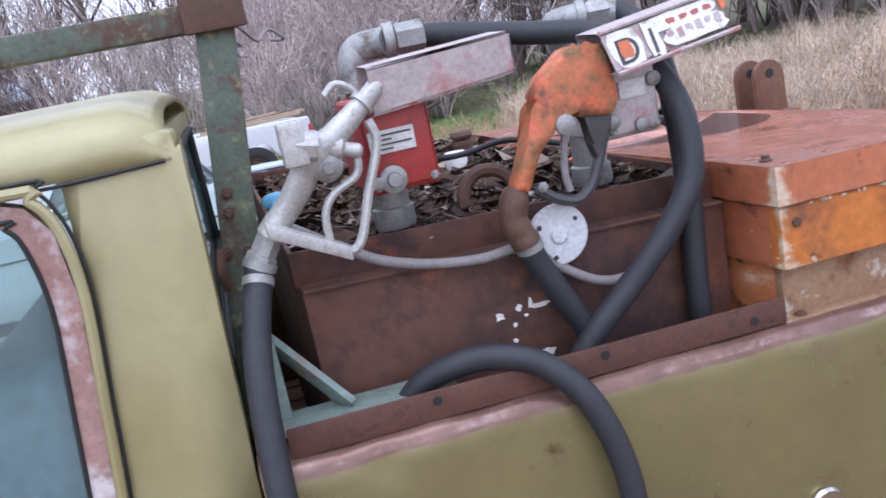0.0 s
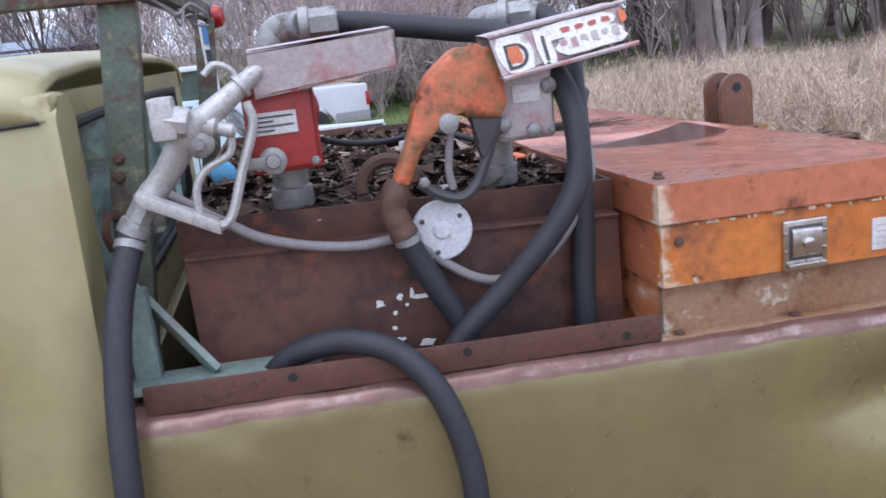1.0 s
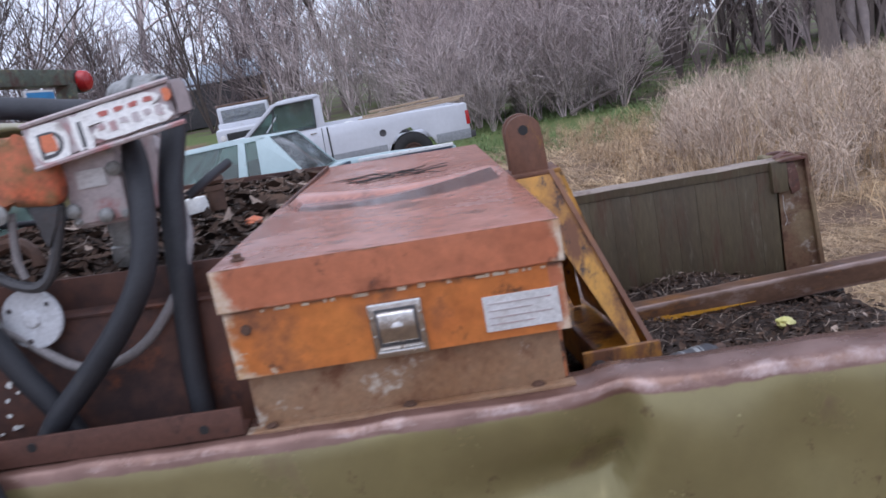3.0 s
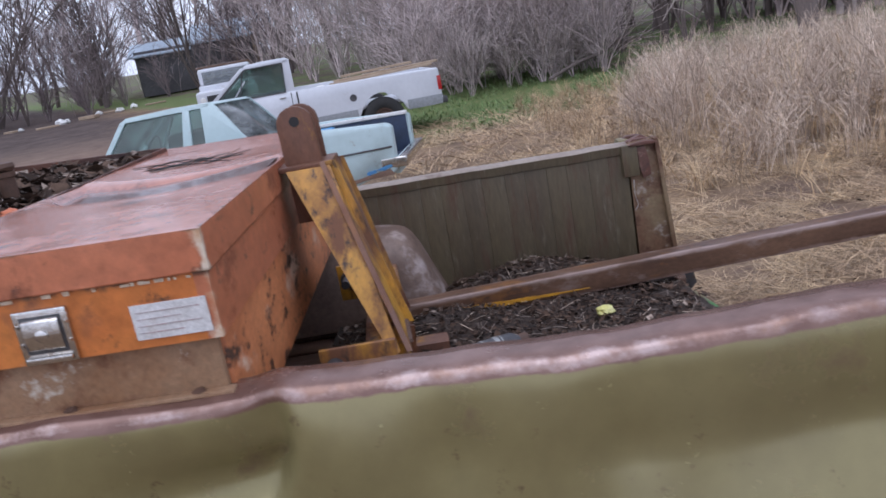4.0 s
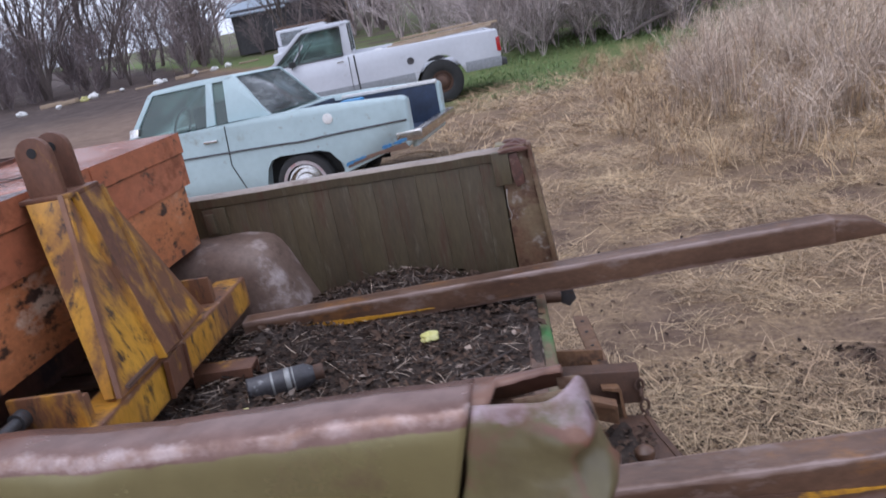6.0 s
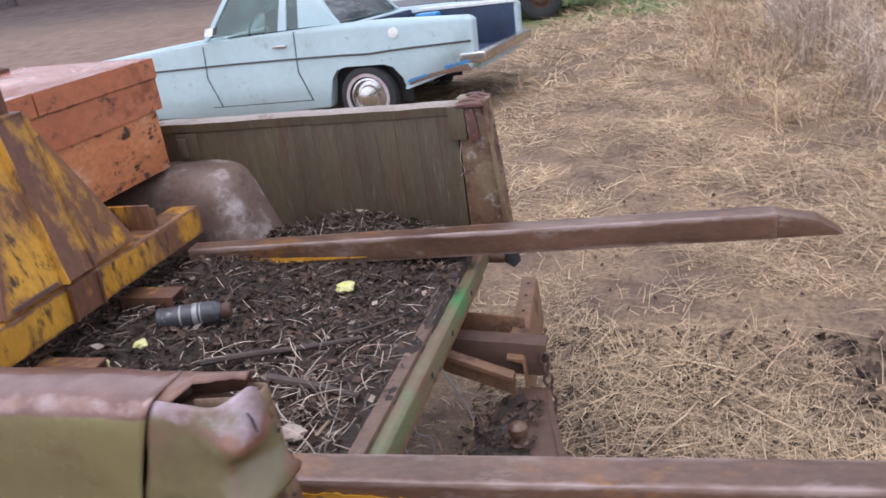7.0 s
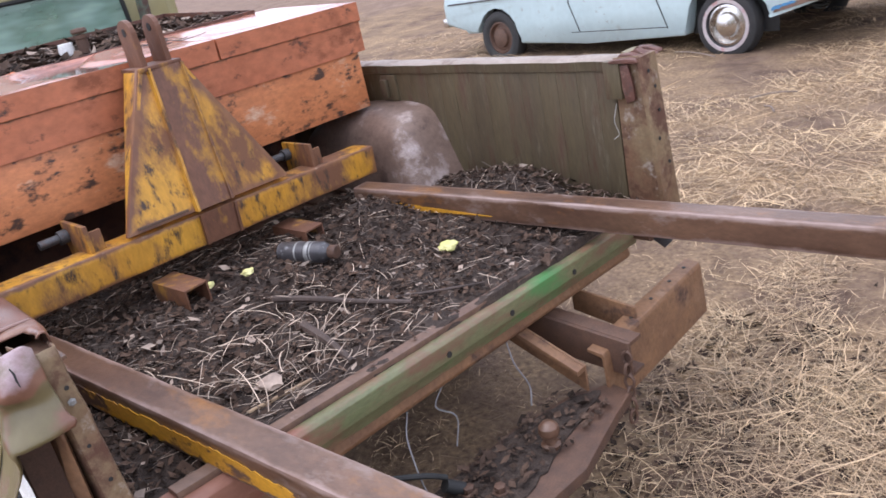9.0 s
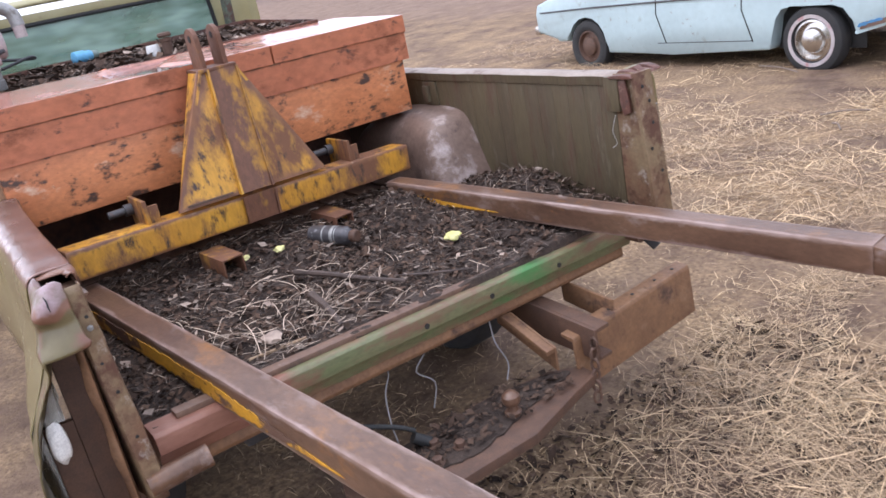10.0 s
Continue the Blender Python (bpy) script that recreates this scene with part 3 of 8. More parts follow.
def near_side(name, x0, x1, n, label):
    """The panel with its rail; two wear masks run along it, brown on the rail and pink along its worn edge."""
    bm = B()
    sheet(bm, side_rows(x0, x1, n))
    rail, worn = bm.verts.layers.float.new("rail_wear"), bm.verts.layers.float.new("edge_wear_sheen")
    per = len(SIDE)
    bm.verts.index_update()
    for v in bm.verts:
        i = v.index % per
        v[rail] = RAIL_WEAR[i] if i < 10 else (0.12 * math.exp(-((v.co.x - 1.452) / 0.03) ** 2) if i < 11 else 0)
        v[worn] = EDGE_WEAR[1 if v.co.x > 1.40 else 0][i] if i < 10 else -0.3
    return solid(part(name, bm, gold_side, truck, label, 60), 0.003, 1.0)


near_side("bed_side", -0.02, 2.433, 230, "dented gold side panel with a worn pink rail")
# the crumpled rear corner: level by level, from the slit along the side and round onto the rear face
def slit(z):
    """Where the side panel ends at height z."""
    dz = z - 1.213
    dy = float(np.interp(-dz, [-p[1] for p in SIDE[5:]], [p[0] for p in SIDE[5:]]))
    open_ = 0.0015 + 0.006 * math.exp(-((dz + 0.09) / 0.04) ** 2)
    return (2.443 + 0.30 * max(dz, -0.16) + open_, rail_y(2.433) + dy + dents(2.433, dz) - belly(2.433, dz), z)


LEVELS = [
    [(2.450, -0.052, 1.206), (2.49, -0.054, 1.205), (2.535, -0.053, 1.202), (2.560, -0.046, 1.211), (2.572, -0.036, 1.217), (2.575, -0.030, 1.211)],
    [slit(1.211), (2.49, -0.068, 1.213), (2.535, -0.068, 1.210), (2.562, -0.060, 1.220), (2.577, -0.043, 1.226), (2.582, -0.030, 1.219)],
    [slit(1.195), (2.49, -0.077, 1.196), (2.54, -0.081, 1.194), (2.571, -0.074, 1.196), (2.585, -0.050, 1.202), (2.588, -0.029, 1.198)],
    [slit(1.165), (2.50, -0.086, 1.167), (2.55, -0.097, 1.166), (2.580, -0.096, 1.165), (2.590, -0.058, 1.168), (2.592, -0.028, 1.165)],
    [slit(1.140), (2.50, -0.091, 1.140), (2.55, -0.096, 1.138), (2.566, -0.080, 1.138), (2.586, -0.054, 1.140), (2.597, -0.027, 1.140)],
    [slit(1.110), (2.50, -0.096, 1.110), (2.553, -0.106, 1.110), (2.576, -0.094, 1.108), (2.599, -0.060, 1.110), (2.608, -0.026, 1.112)],
    [slit(1.085), (2.50, -0.100, 1.085), (2.555, -0.112, 1.084), (2.586, -0.108, 1.080), (2.605, -0.062, 1.084), (2.614, -0.025, 1.090)],
]
for z, out in ((1.04, 0.030), (0.98, 0.042), (0.91, 0.030), (0.82, 0.016), (0.70, 0.016), (0.57, 0.012)):
    q = slit(z)
    LEVELS.append([q, (2.49, q[1] - 0.30 * out, z), (2.545, q[1] - 0.72 * out, z), (2.570, q[1] - out, z), (2.580, q[1] - 0.8 * out, z), (2.586, q[1] - 0.5 * out, z)])
cols = list(zip(*[smooth_path(p, 8) for p in LEVELS]))
rows = []
for k, col in enumerate(cols):
    u = k / (len(cols) - 1)
    row = []
    for i, q in enumerate(smooth_path(col, 5)):
        soft = 0.0035 * noise.noise((q.x * 22, q.y * 22 + 3, q.z * 22)) + 0.0012 * noise.noise((q.x * 70, q.y * 70, q.z * 70))
        row.append(q + Vector((0.5 * soft, -soft, 0.4 * soft)) * min(1, u * 6))
    rows.append(row)
per = len(rows[0])
bm = B()
faces = sheet(bm, rows)
rail, worn = bm.verts.layers.float.new("rail_wear"), bm.verts.layers.float.new("edge_wear_sheen")
bm.verts.index_update()
for v in bm.verts:
    u, h = (v.index // per) / (len(cols) - 1), 1.22 - v.co.z
    reach = 0.018 + 0.024 * math.exp(-((u - 0.72) / 0.20) ** 2) + 0.010 * noise.noise((u * 6, 1, 8))
    ring = math.exp(-((h - reach - 0.016) / 0.014) ** 2) * min(1, u * 2.2)
    low = math.exp(-((u - 1.0) / 0.20) ** 2) * math.exp(-((h - 0.12) / 0.035) ** 2)
    # lilac lip: sky highlight laid into the colour along the worn edge
    v[worn] = 0.62 * (1 if h < reach else math.exp(-((h - reach) / 0.016) ** 2)) - 0.03
    v[rail] = max(0.80 * ring, 0.72 * low, 0.35 * math.exp(-((u - 0.48) / 0.08) ** 2) * (h > 0.05) * (h < 0.14))
keep = 8 * 3
gone = [f for k, f in enumerate(faces) if k // (per - 1) >= keep and k % (per - 1) >= 5 * 6]
bmesh.ops.delete(bm, geom=gone, context="FACES")
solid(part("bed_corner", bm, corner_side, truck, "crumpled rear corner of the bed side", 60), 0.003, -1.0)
# short split in the pale lip
bm = B()
tube(bm, [(2.5845, -0.0685, 1.206), (2.5875, -0.066, 1.196), (2.590, -0.067, 1.186), (2.592, -0.066, 1.176)], [0.0008, 0.0018, 0.0016, 0.0006], 6)
part("lip_split", bm, black, truck)
# torn rail end over the open stake pocket
bm = B()
rows = []
for x in np.linspace(2.436, 2.558, 18):
    u = (x - 2.436) / 0.122
    lift = 0.013 * max(0.0, (u - 0.25) / 0.75) ** 1.5
    outer = -0.056 if u < 0.26 else -0.010 + 0.004 * u - 0.010 * max(0.0, (u - 0.8) / 0.2) + 0.003 * noise.noise((x * 60, 1, 0))
    inner = 0.020 - 0.018 * u ** 2
    z = 1.213 + lift
    rows.append([(x, outer, z - 0.005), (x, outer * 0.6 + inner * 0.4, z), (x, inner - 0.004, z), (x, inner, z - 0.004), (x, inner + 0.002, 1.165 + 0.03 * u)])
faces = sheet(bm, rows)
rail, worn = bm.verts.layers.float.new("rail_wear"), bm.verts.layers.float.new("edge_wear_sheen")
for v in bm.verts:
    v[rail], v[worn] = 1.0, 0.25
solid(part("rail_end", bm, corner_side, truck, "torn end of the bed rail", 60), 0.0025, -1.0)

# front panel of the bed and the closed inner wall of the near side
bm = B()
box(bm, -0.02, 0.005, 0.02, 1.86, 0.70, 1.245, 0.006)
part("bed_front_panel", bm, gold, truck)
bm = B()
sheet(bm, [[(x, rail_y(x) + 0.084, z) for z in (0.72, 0.95, rail_z(x) - 0.01)] for x in np.linspace(0.0, 2.45, 30)])
solid(part("inner_side_panel", bm, bed_rust, truck), 0.004, 0)
bm = B()
lathe(bm, [(0.0, 0.0), (0.032, 0.0), (0.034, 0.006), (0.030, 0.012), (0.012, 0.014), (0, 0.014)], (0.865, -0.030, 0.898), (0, -1, 0), 24)
part("fuel_filler_cap", bm, chrome, truck, "dull metal filler cap")

# rear end of the near side: stake pocket, torn jamb and the empty lamp recess
bm = B()
box(bm, 2.452, 2.572, -0.056, 0.012, 1.176, 1.182, 0.002)
part("stake_pocket_plate", bm, bed_rust, truck)
bm = B()
rows = []
for k, z in enumerate(np.linspace(1.206, 0.70, 30)):
    g = (1.206 - z) / 0.5
    w = 0.003 * noise.noise((z * 16, 2, 0)) + 0.0015 * noise.noise((z * 55, 4, 0))
    lo, hi = -0.031 + 0.020 * g, 0.002 + 0.020 * min(1, g * 1.4)
    x = 2.580 + 0.014 * g
    rows.append([(x - 0.085, lo - 0.014, z), (x - 0.012, lo - 0.003, z), (x, lo, z), (x + 0.002, lo + 0.004, z), (x + 0.001 * noise.noise((z * 40, 5, 0)), (lo + hi) / 2, z), (x + 0.001, hi - 0.004 + w, z), (x - 0.006, hi + w, z), (x - 0.03, hi + w, z)])
sheet(bm, rows)
solid(part("rear_jamb", bm, jamb_rust, truck, "rusty gold tailgate jamb", 40), 0.003, -1.0)
bm = B()
sheet(bm, [[(2.562, -0.050 - 0.004 * math.sin(z * 40), z), (2.578, -0.038, z), (2.560, -0.032, z), (2.49, -0.040, z)] for z in np.linspace(1.082, 0.68, 14)])
solid(part("lamp_housing_flange", bm, bumper_rust, truck, "brown rusted flange of the lost tail lamp"), 0.003, 0)
bm = B()
box(bm, 2.45, 2.47, -0.088, 0.0, 0.58, 1.10, 0.004)
box(bm, 2.45, 2.47, -0.150, -0.088, 0.58, 0.90, 0.004)
part("corner_bulkhead", bm, brown_cast, truck)
bm = B()
bmesh.ops.create_icosphere(bm, subdivisions=3, radius=1.0)
for v in bm.verts:
    d = 1 + 0.35 * noise.noise(v.co * 1.4 + Vector((3, 0, 0)))
    v.co = Vector((2.52 + 0.012 * v.co.x * d, -0.132 + 0.020 * v.co.y * d, 0.885 + 0.048 * v.co.z * d))
part("lamp_remnant", bm, white_chip, truck, "broken white plastic of the lost tail lamp", 60)
bm = B()
bolt(bm, (2.586, -0.010, 1.115), (1, 0, 0), 0.0045, 0.004)
parts("jamb_bolt", bm, zinc, truck)
bm = B()
for y, z, r in ((-0.009, 1.139, 0.004), (-0.013, 1.037, 0.0035), (-0.004, 0.968, 0.004), (0.0, 0.86, 0.004)):
    lathe(bm, [(0, 0), (r, 0), (r * 0.8, 0.0008), (0, 0.0010)], (2.5835 + 0.014 * (1.206 - z) / 0.5, y, z), (1, 0, 0), 9)
parts("jamb_hole", bm, black, truck)
bm = B()
tube(bm, [(2.585, -0.01, 0.738), (2.60, 0.125, 0.748)], 0.026, 16)
part("tailgate_pivot", bm, tine_rust, truck)

# bed floor with its ribs
bm = B()
box(bm, 0.0, 2.44, 0.03, 1.76, 0.735, 0.752, 0.003)
tilt = Matrix.Translation((0, 0.9, 0)) @ pose(0, 0, 0, -2.3, 0.4, 0) @ Matrix.Translation((0, -0.9, 0.012))
bmesh.ops.transform(bm, matrix=tilt, verts=bm.verts)
bed_floor = part("bed_floor", bm, bed_rust, truck)
bm = B()
for k in range(11):
    box(bm, 0.02, 2.43, 0.17 + 0.148 * k, 0.235 + 0.148 * k, 0.7525, 0.763, 0.004)
bmesh.ops.transform(bm, matrix=tilt, verts=bm.verts)
parts("floor_rib", bm, bed_rust, bed_floor)

# rear sill
bm = B()
prism(bm, [(2.43, 0.775), (2.492, 0.772), (2.502, 0.766), (2.505, 0.724), (2.488, 0.716), (2.484, 0.688), (2.46, 0.684), (2.43, 0.69)], 0.035, 1.66, "y", 0.002)
shear = Matrix(((1, -0.056, 0, 0.062), (0, 1, 0, 0), (0, -0.063, 1, 0.056), (0, 0, 0, 1)))
for k in range(1, 40):
    cut = Vector((0, 0.035 + 1.625 * k / 40, 0))
    bmesh.ops.bisect_plane(bm, geom=list(bm.verts) + list(bm.edges) + list(bm.faces), plane_co=cut, plane_no=(0, 1, 0))
edge, pale = bm.verts.layers.float.new("edge_wear_sheen"), bm.verts.layers.float.new("pale_wear")
for v in bm.verts:
    v[edge] = max(0.75 * min(1, max(0, (0.50 - v.co.y) / 0.15)), 0.35 if v.co.z > 0.768 else 0.0, 0.40 if v.co.z < 0.70 else 0.0)
    v[pale] = 0.62 * max(0.0, math.exp(-((v.co.y - 1.18) / 0.16) ** 2), 0.7 * math.exp(-((v.co.y - 0.78) / 0.08) ** 2)) - 0.12
bmesh.ops.transform(bm, matrix=shear, verts=bm.verts)
sill = part("rear_sill", bm, green_sill, truck, "bed sill with worn green paint")
bm = B()
for y in (0.32, 0.78, 1.02, 1.30):
    lathe(bm, [(0, 0), (0.008, 0), (0.008, 0.004), (0, 0.004)], shear @ Vector((2.502, y, 0.738)), (1, 0, 0), 10)
parts("sill_hole", bm, black, sill)
bm = B()
prism(bm, [(2.43, 0.775), (2.470, 0.773), (2.468, 0.786), (2.436, 0.787)], 0.1, 1.6, "y", 0.001)
bmesh.ops.transform(bm, matrix=shear, verts=bm.verts)
part("sill_board", bm, bed_rust, sill, "worn rusty sill edge")
bm = B()
prism(bm, [(2.43, 0.690), (2.472, 0.683), (2.476, 0.66), (2.470, 0.648), (2.43, 0.655)], 0.09, 1.63, "y", 0.003)
bmesh.ops.transform(bm, matrix=shear, verts=bm.verts)
part("sill_flange", bm, bumper_rust, sill, "brown rusted lower flange")

# far side of the bed, seen from within
far_y = 1.745
bm = B()
rows = []
FAR = [(0.0, -0.48), (0.0, -0.034), (-0.012, -0.03), (-0.014, -0.004), (-0.006, 0.0), (0.025, 0.003), (0.050, 0.001), (0.062, -0.010), (0.078, -0.05), (0.115, -0.2), (0.13, -0.35), (0.12, -0.55)]
for x in np.linspace(0.0, 2.40, 60):
    rows.append([(x, far_y + dy + 0.004 * noise.noise((x * 3, dz * 3, 9)), 1.205 - 0.009 * x + dz + 0.003 * noise.noise((x * 8, 3, 1))) for dy, dz in FAR])
faces = sheet(bm, rows)
for k, f in enumerate(faces):
    f.material_index = 1 if 3 <= k % (len(FAR) - 1) <= 6 else (0 if k % (len(FAR) - 1) < 3 else 2)
far_side = solid(part("far_bed_side", bm, [bed_olive, rail_pale, gold], truck, "olive bed side with a weathered pale rail", 60), 0.003, 1.0)
random.seed(4)
x = 1.42
while x < 2.37:
    w = random.choice((0.072, 0.078, 0.084))
    bm = B()
    box(bm, x, min(x + w - 0.0006, 2.392), far_y - 0.009 - random.random() * 0.0006, far_y - 0.001, 0.735, 1.168, 0.0009)
    part("board", bm, bed_olive, far_side)
    x += w
bm = B()
prism(bm, [(2.398, 1.19), (2.496, 1.195), (2.530, 0.72), (2.398, 0.72)], far_y - 0.014, far_y - 0.006, "y", 0.002)
prism(bm, [(2.490, 1.195), (2.504, 1.195), (2.538, 0.72), (2.522, 0.72)], far_y - 0.034, far_y + 0.046, "y", 0.003)
part("far_jamb", bm, jamb_rust, far_side, "rust-streaked tailgate jamb")
bm = B()
prism(bm, [(2.38, 1.195), (2.43, 1.19), (2.452, 1.15), (2.475, 0.74), (2.38, 0.74)], far_y + 0.05, far_y + 0.125, "y", 0.014)
part("far_corner", bm, corner_paint, far_side, "gold rear corner beside the jamb")
bm = B()
prism(bm, [(2.468, 1.08), (2.482, 1.07), (2.498, 0.83), (2.484, 0.82)], far_y + 0.055, far_y + 0.088, "y", 0.004)
part("tail_lamp_bezel", bm, chrome, far_side, "dull empty tail lamp bezel")
bm = B()
prism(bm, [(2.488, 0.815), (2.502, 0.815), (2.506, 0.76), (2.49, 0.76)], far_y + 0.055, far_y + 0.085, "y", 0.003)
part("lamp_socket", bm, black, far_side)
bm = B()
box(bm, 2.372, 2.428, far_y - 0.034, far_y + 0.01, 1.072, 1.184, 0.004)
part("latch_bracket", bm, bed_olive, far_side)
bm = B()
prism(bm, [(2.428, 1.172), (2.456, 1.175), (2.466, 1.12), (2.470, 1.07), (2.440, 1.058), (2.430, 1.10)], far_y - 0.030, far_y - 0.020, "y", 0.003)
part("latch_plate", bm, red_rust, far_side, "rust-red latch plate")
bm = B()
for k in range(5):
    a = far_y - 0.040 + 0.030 * k
    prism(bm, [(2.395 + 0.01 * (k % 2), 1.186), (2.42, 1.189 + 0.005 * ((k * 2) % 3)), (2.455, 1.192 + 0.007 * (k % 3)), (2.485, 1.189), (2.498 - 0.006 * (k % 3), 1.182), (2.485, 1.178), (2.40, 1.179)], a, a + 0.029 - 0.004 * (k % 2), "y", 0.002)
parts("rail_end_cap", bm, red_rust, far_side, "dark rusted rail end")
bm = B()
for z in (1.15, 1.10, 1.03, 0.95, 0.87):
    lathe(bm, [(0, 0), (0.006, 0), (0.006, 0.001), (0, 0.001)], (2.506 + (1.2 - z) * 0.072, far_y + 0.006 + 0.016 * math.sin(z * 31), z), (1, 0, 0.08), 10)
parts("jamb_hole", bm, black, far_side)
bm = B()
tube(bm, smooth_path([(2.405, far_y - 0.03, 1.06), (2.40, far_y - 0.045, 1.01), (2.408, far_y - 0.04, 0.97), (2.395, far_y - 0.05, 0.955)], 5), 0.0009, 6)
part("latch_wire", bm, alu, far_side)
bm = B()
tube(bm, [(2.46, far_y - 0.11, 0.69), (2.525, far_y - 0.105, 0.685)], 0.022, 16)
tube(bm, [(2.48, far_y - 0.11, 0.69), (2.526, far_y - 0.1049, 0.685)], 0.014, 12)
part("pivot_tube", bm, brown_cast, far_side)
bm = B()
prism(bm, [(2.50, 0.735), (2.56, 0.735), (2.575, 0.66), (2.55, 0.635), (2.51, 0.66)], far_y - 0.085, far_y - 0.075, "y", 0.002)
part("pivot_bracket", bm, dark_metal, far_side)
bm = B()
box(bm, 1.335, 1.42, far_y - 0.018, far_y - 0.002, 1.055, 1.155, 0.004)
box(bm, 1.345, 1.38, far_y - 0.035, far_y - 0.018, 1.07, 1.14, 0.006)
part("stake_bracket", bm, bed_olive, far_side)

# wheel housing inside the bed
bm = B()
rows = []
HOUSE = smooth_path([(0.93, 0, 0.755), (0.95, 0, 0.90), (1.03, 0, 1.0), (1.18, 0, 1.045), (1.38, 0, 1.055), (1.52, 0, 1.047), (1.592, 0, 1.01), (1.65, 0, 0.875), (1.70, 0, 0.755)], 3)
for k in range(25):
    a = math.pi * k / 24
    cx, cz = HOUSE[k].x, HOUSE[k].z
    bulge = 0.006 * noise.noise((cx * 6, cz * 6, 2))
    rows.append([(1.36 + (cx - 1.36) * s, y + bulge, max(0.752, cz - h * math.sin(a))) for y, s, h in ((1.745, 1.0, 0.0), (1.68, 1.0, 0.004), (1.61, 0.99, 0.016), (1.565, 0.975, 0.040), (1.54, 0.96, 0.075), (1.525, 0.95, 0.125))] + [(1.36 + (cx - 1.36) * 0.94, 1.515, 0.752)])
sheet(bm, rows)
part("wheel_housing", bm, housing_dust, truck, "dusty rusted wheel housing with a pale worn patch", 60)

# chassis ends and the wide step bumper
bm = B()
for y0 in (0.42, 1.19):
    prism(bm, [(1.9, 0.66), (2.72, 0.60), (2.72, 0.50), (1.9, 0.55)], y0, y0 + 0.012, "y", 0.003)
    prism(bm, [(1.9, 0.66), (2.72, 0.60), (2.72, 0.588), (1.9, 0.648)], y0 + 0.012, y0 + 0.06, "y", 0.002)
    prism(bm, [(1.9, 0.56), (2.72, 0.51), (2.72, 0.50), (1.9, 0.55)], y0 + 0.012, y0 + 0.06, "y", 0.002)
parts("chassis_rail", bm, brown_cast, truck)
bm = B()
box(bm, -1.2, 2.1, 0.35, 0.43, 0.42, 0.56, 0.01)
box(bm, -1.2, 2.1, 1.35, 1.43, 0.42, 0.56, 0.01)
parts("under_frame", bm, dark_metal, truck)
bm = B()
box(bm, 2.58, 2.60, 1.25, 1.60, 0.50, 0.555, 0.006)
bumper = part("rear_bumper", bm, bumper_rust, truck, "rusty box-section rear step bumper")
bm = B()
# tall far wing of the bumper
prism(bm, [(2.652, 0.575), (2.70, 0.570), (2.705, 0.56), (2.715, 0.405), (2.70, 0.40), (2.70, 0.56), (2.652, 0.565)], 1.16, 1.76, "y", 0.003)
swept = Matrix(((1, -0.10, 0, 0.075), (0, 1, 0, 0), (0, -0.03, 1, 0.035), (0, 0, 0, 1)))
bmesh.ops.transform(bm, matrix=swept, verts=bm.verts)
part("bumper_wing", bm, bumper_rust, bumper)
bm = B()
# low hitch plate between the wings
prism(bm, [(2.55, 0.42), (2.60, 0.40), (2.74, 0.40), (2.79, 0.48), (2.80, 0.86), (2.745, 1.05), (2.72, 1.17), (2.66, 1.18), (2.60, 1.10), (2.56, 0.9)], 0.462, 0.474, "z", 0.003)
prism(bm, [(2.785, 0.48), (2.797, 0.48), (2.808, 0.86), (2.752, 1.06), (2.728, 1.17), (2.716, 1.165), (2.738, 1.05), (2.795, 0.855)], 0.448, 0.478, "z", 0.002)
part("hitch_plate", bm, brown_cast, bumper, "rusty drawbar plate")
bm = B()
mud = smooth_path([(2.56, 0.44, 0), (2.62, 0.425, 0), (2.71, 0.44, 0), (2.74, 0.52, 0), (2.72, 0.60, 0), (2.745, 0.70, 0), (2.725, 0.84, 0), (2.70, 0.93, 0), (2.68, 1.05, 0), (2.655, 1.13, 0), (2.62, 1.08, 0), (2.57, 0.88, 0)], 5)
prism(bm, [(p.x + 0.012 * noise.noise((p.x * 40, p.y * 40, 1)), p.y + 0.012 * noise.noise((p.x * 40, p.y * 40, 7))) for p in mud], 0.4745, 0.479, "z", 0)
part("caked_dirt", bm, soil, bumper, "dark soil caked on the drawbar")
bm = B()
lathe(bm, [(0, 0.0), (0.022, 0.0), (0.024, 0.01), (0.016, 0.014), (0.014, 0.028), (0.022, 0.034), (0.026, 0.045), (0.024, 0.058), (0.014, 0.068), (0, 0.071)], (2.69, 0.885, 0.479), (0, 0, 1), 20)
part("tow_ball", bm, tine_rust, bumper)
bm = B()
for p in ((2.69, 0.70), (2.70, 0.62), (2.63, 0.66), (2.72, 0.52)):
    bolt(bm, (*p, 0.480), (0, 0, 1), 0.014, 0.016)
parts("hitch_bolt", bm, brown_cast, bumper)
bm = B()
for y in (1.25, 1.36, 1.48, 1.60, 1.70):
    lathe(bm, [(0, 0), (0.006, 0), (0.006, 0.002), (0, 0.002)], swept @ Vector((2.677, y, 0.5725)), (0, 0, 1), 8)
parts("bumper_hole", bm, black, bumper)
bm = B()
box(bm, 2.47, 2.66, 1.225, 1.237, 0.50, 0.565, 0.003)
prism(bm, [(2.40, 0.655), (2.645, 0.565), (2.645, 0.55), (2.40, 0.635)], 1.07, 1.10, "y", 0.003)
prism(bm, [(2.40, 0.655), (2.645, 0.565), (2.645, 0.49), (2.40, 0.58)], 1.10, 1.108, "y", 0.002)
prism(bm, [(2.42, 0.62), (2.63, 0.60), (2.63, 0.52), (2.42, 0.55)], 1.36, 1.37, "y", 0.002)
parts("bumper_bracket", bm, bumper_rust, bumper)
bm = B()
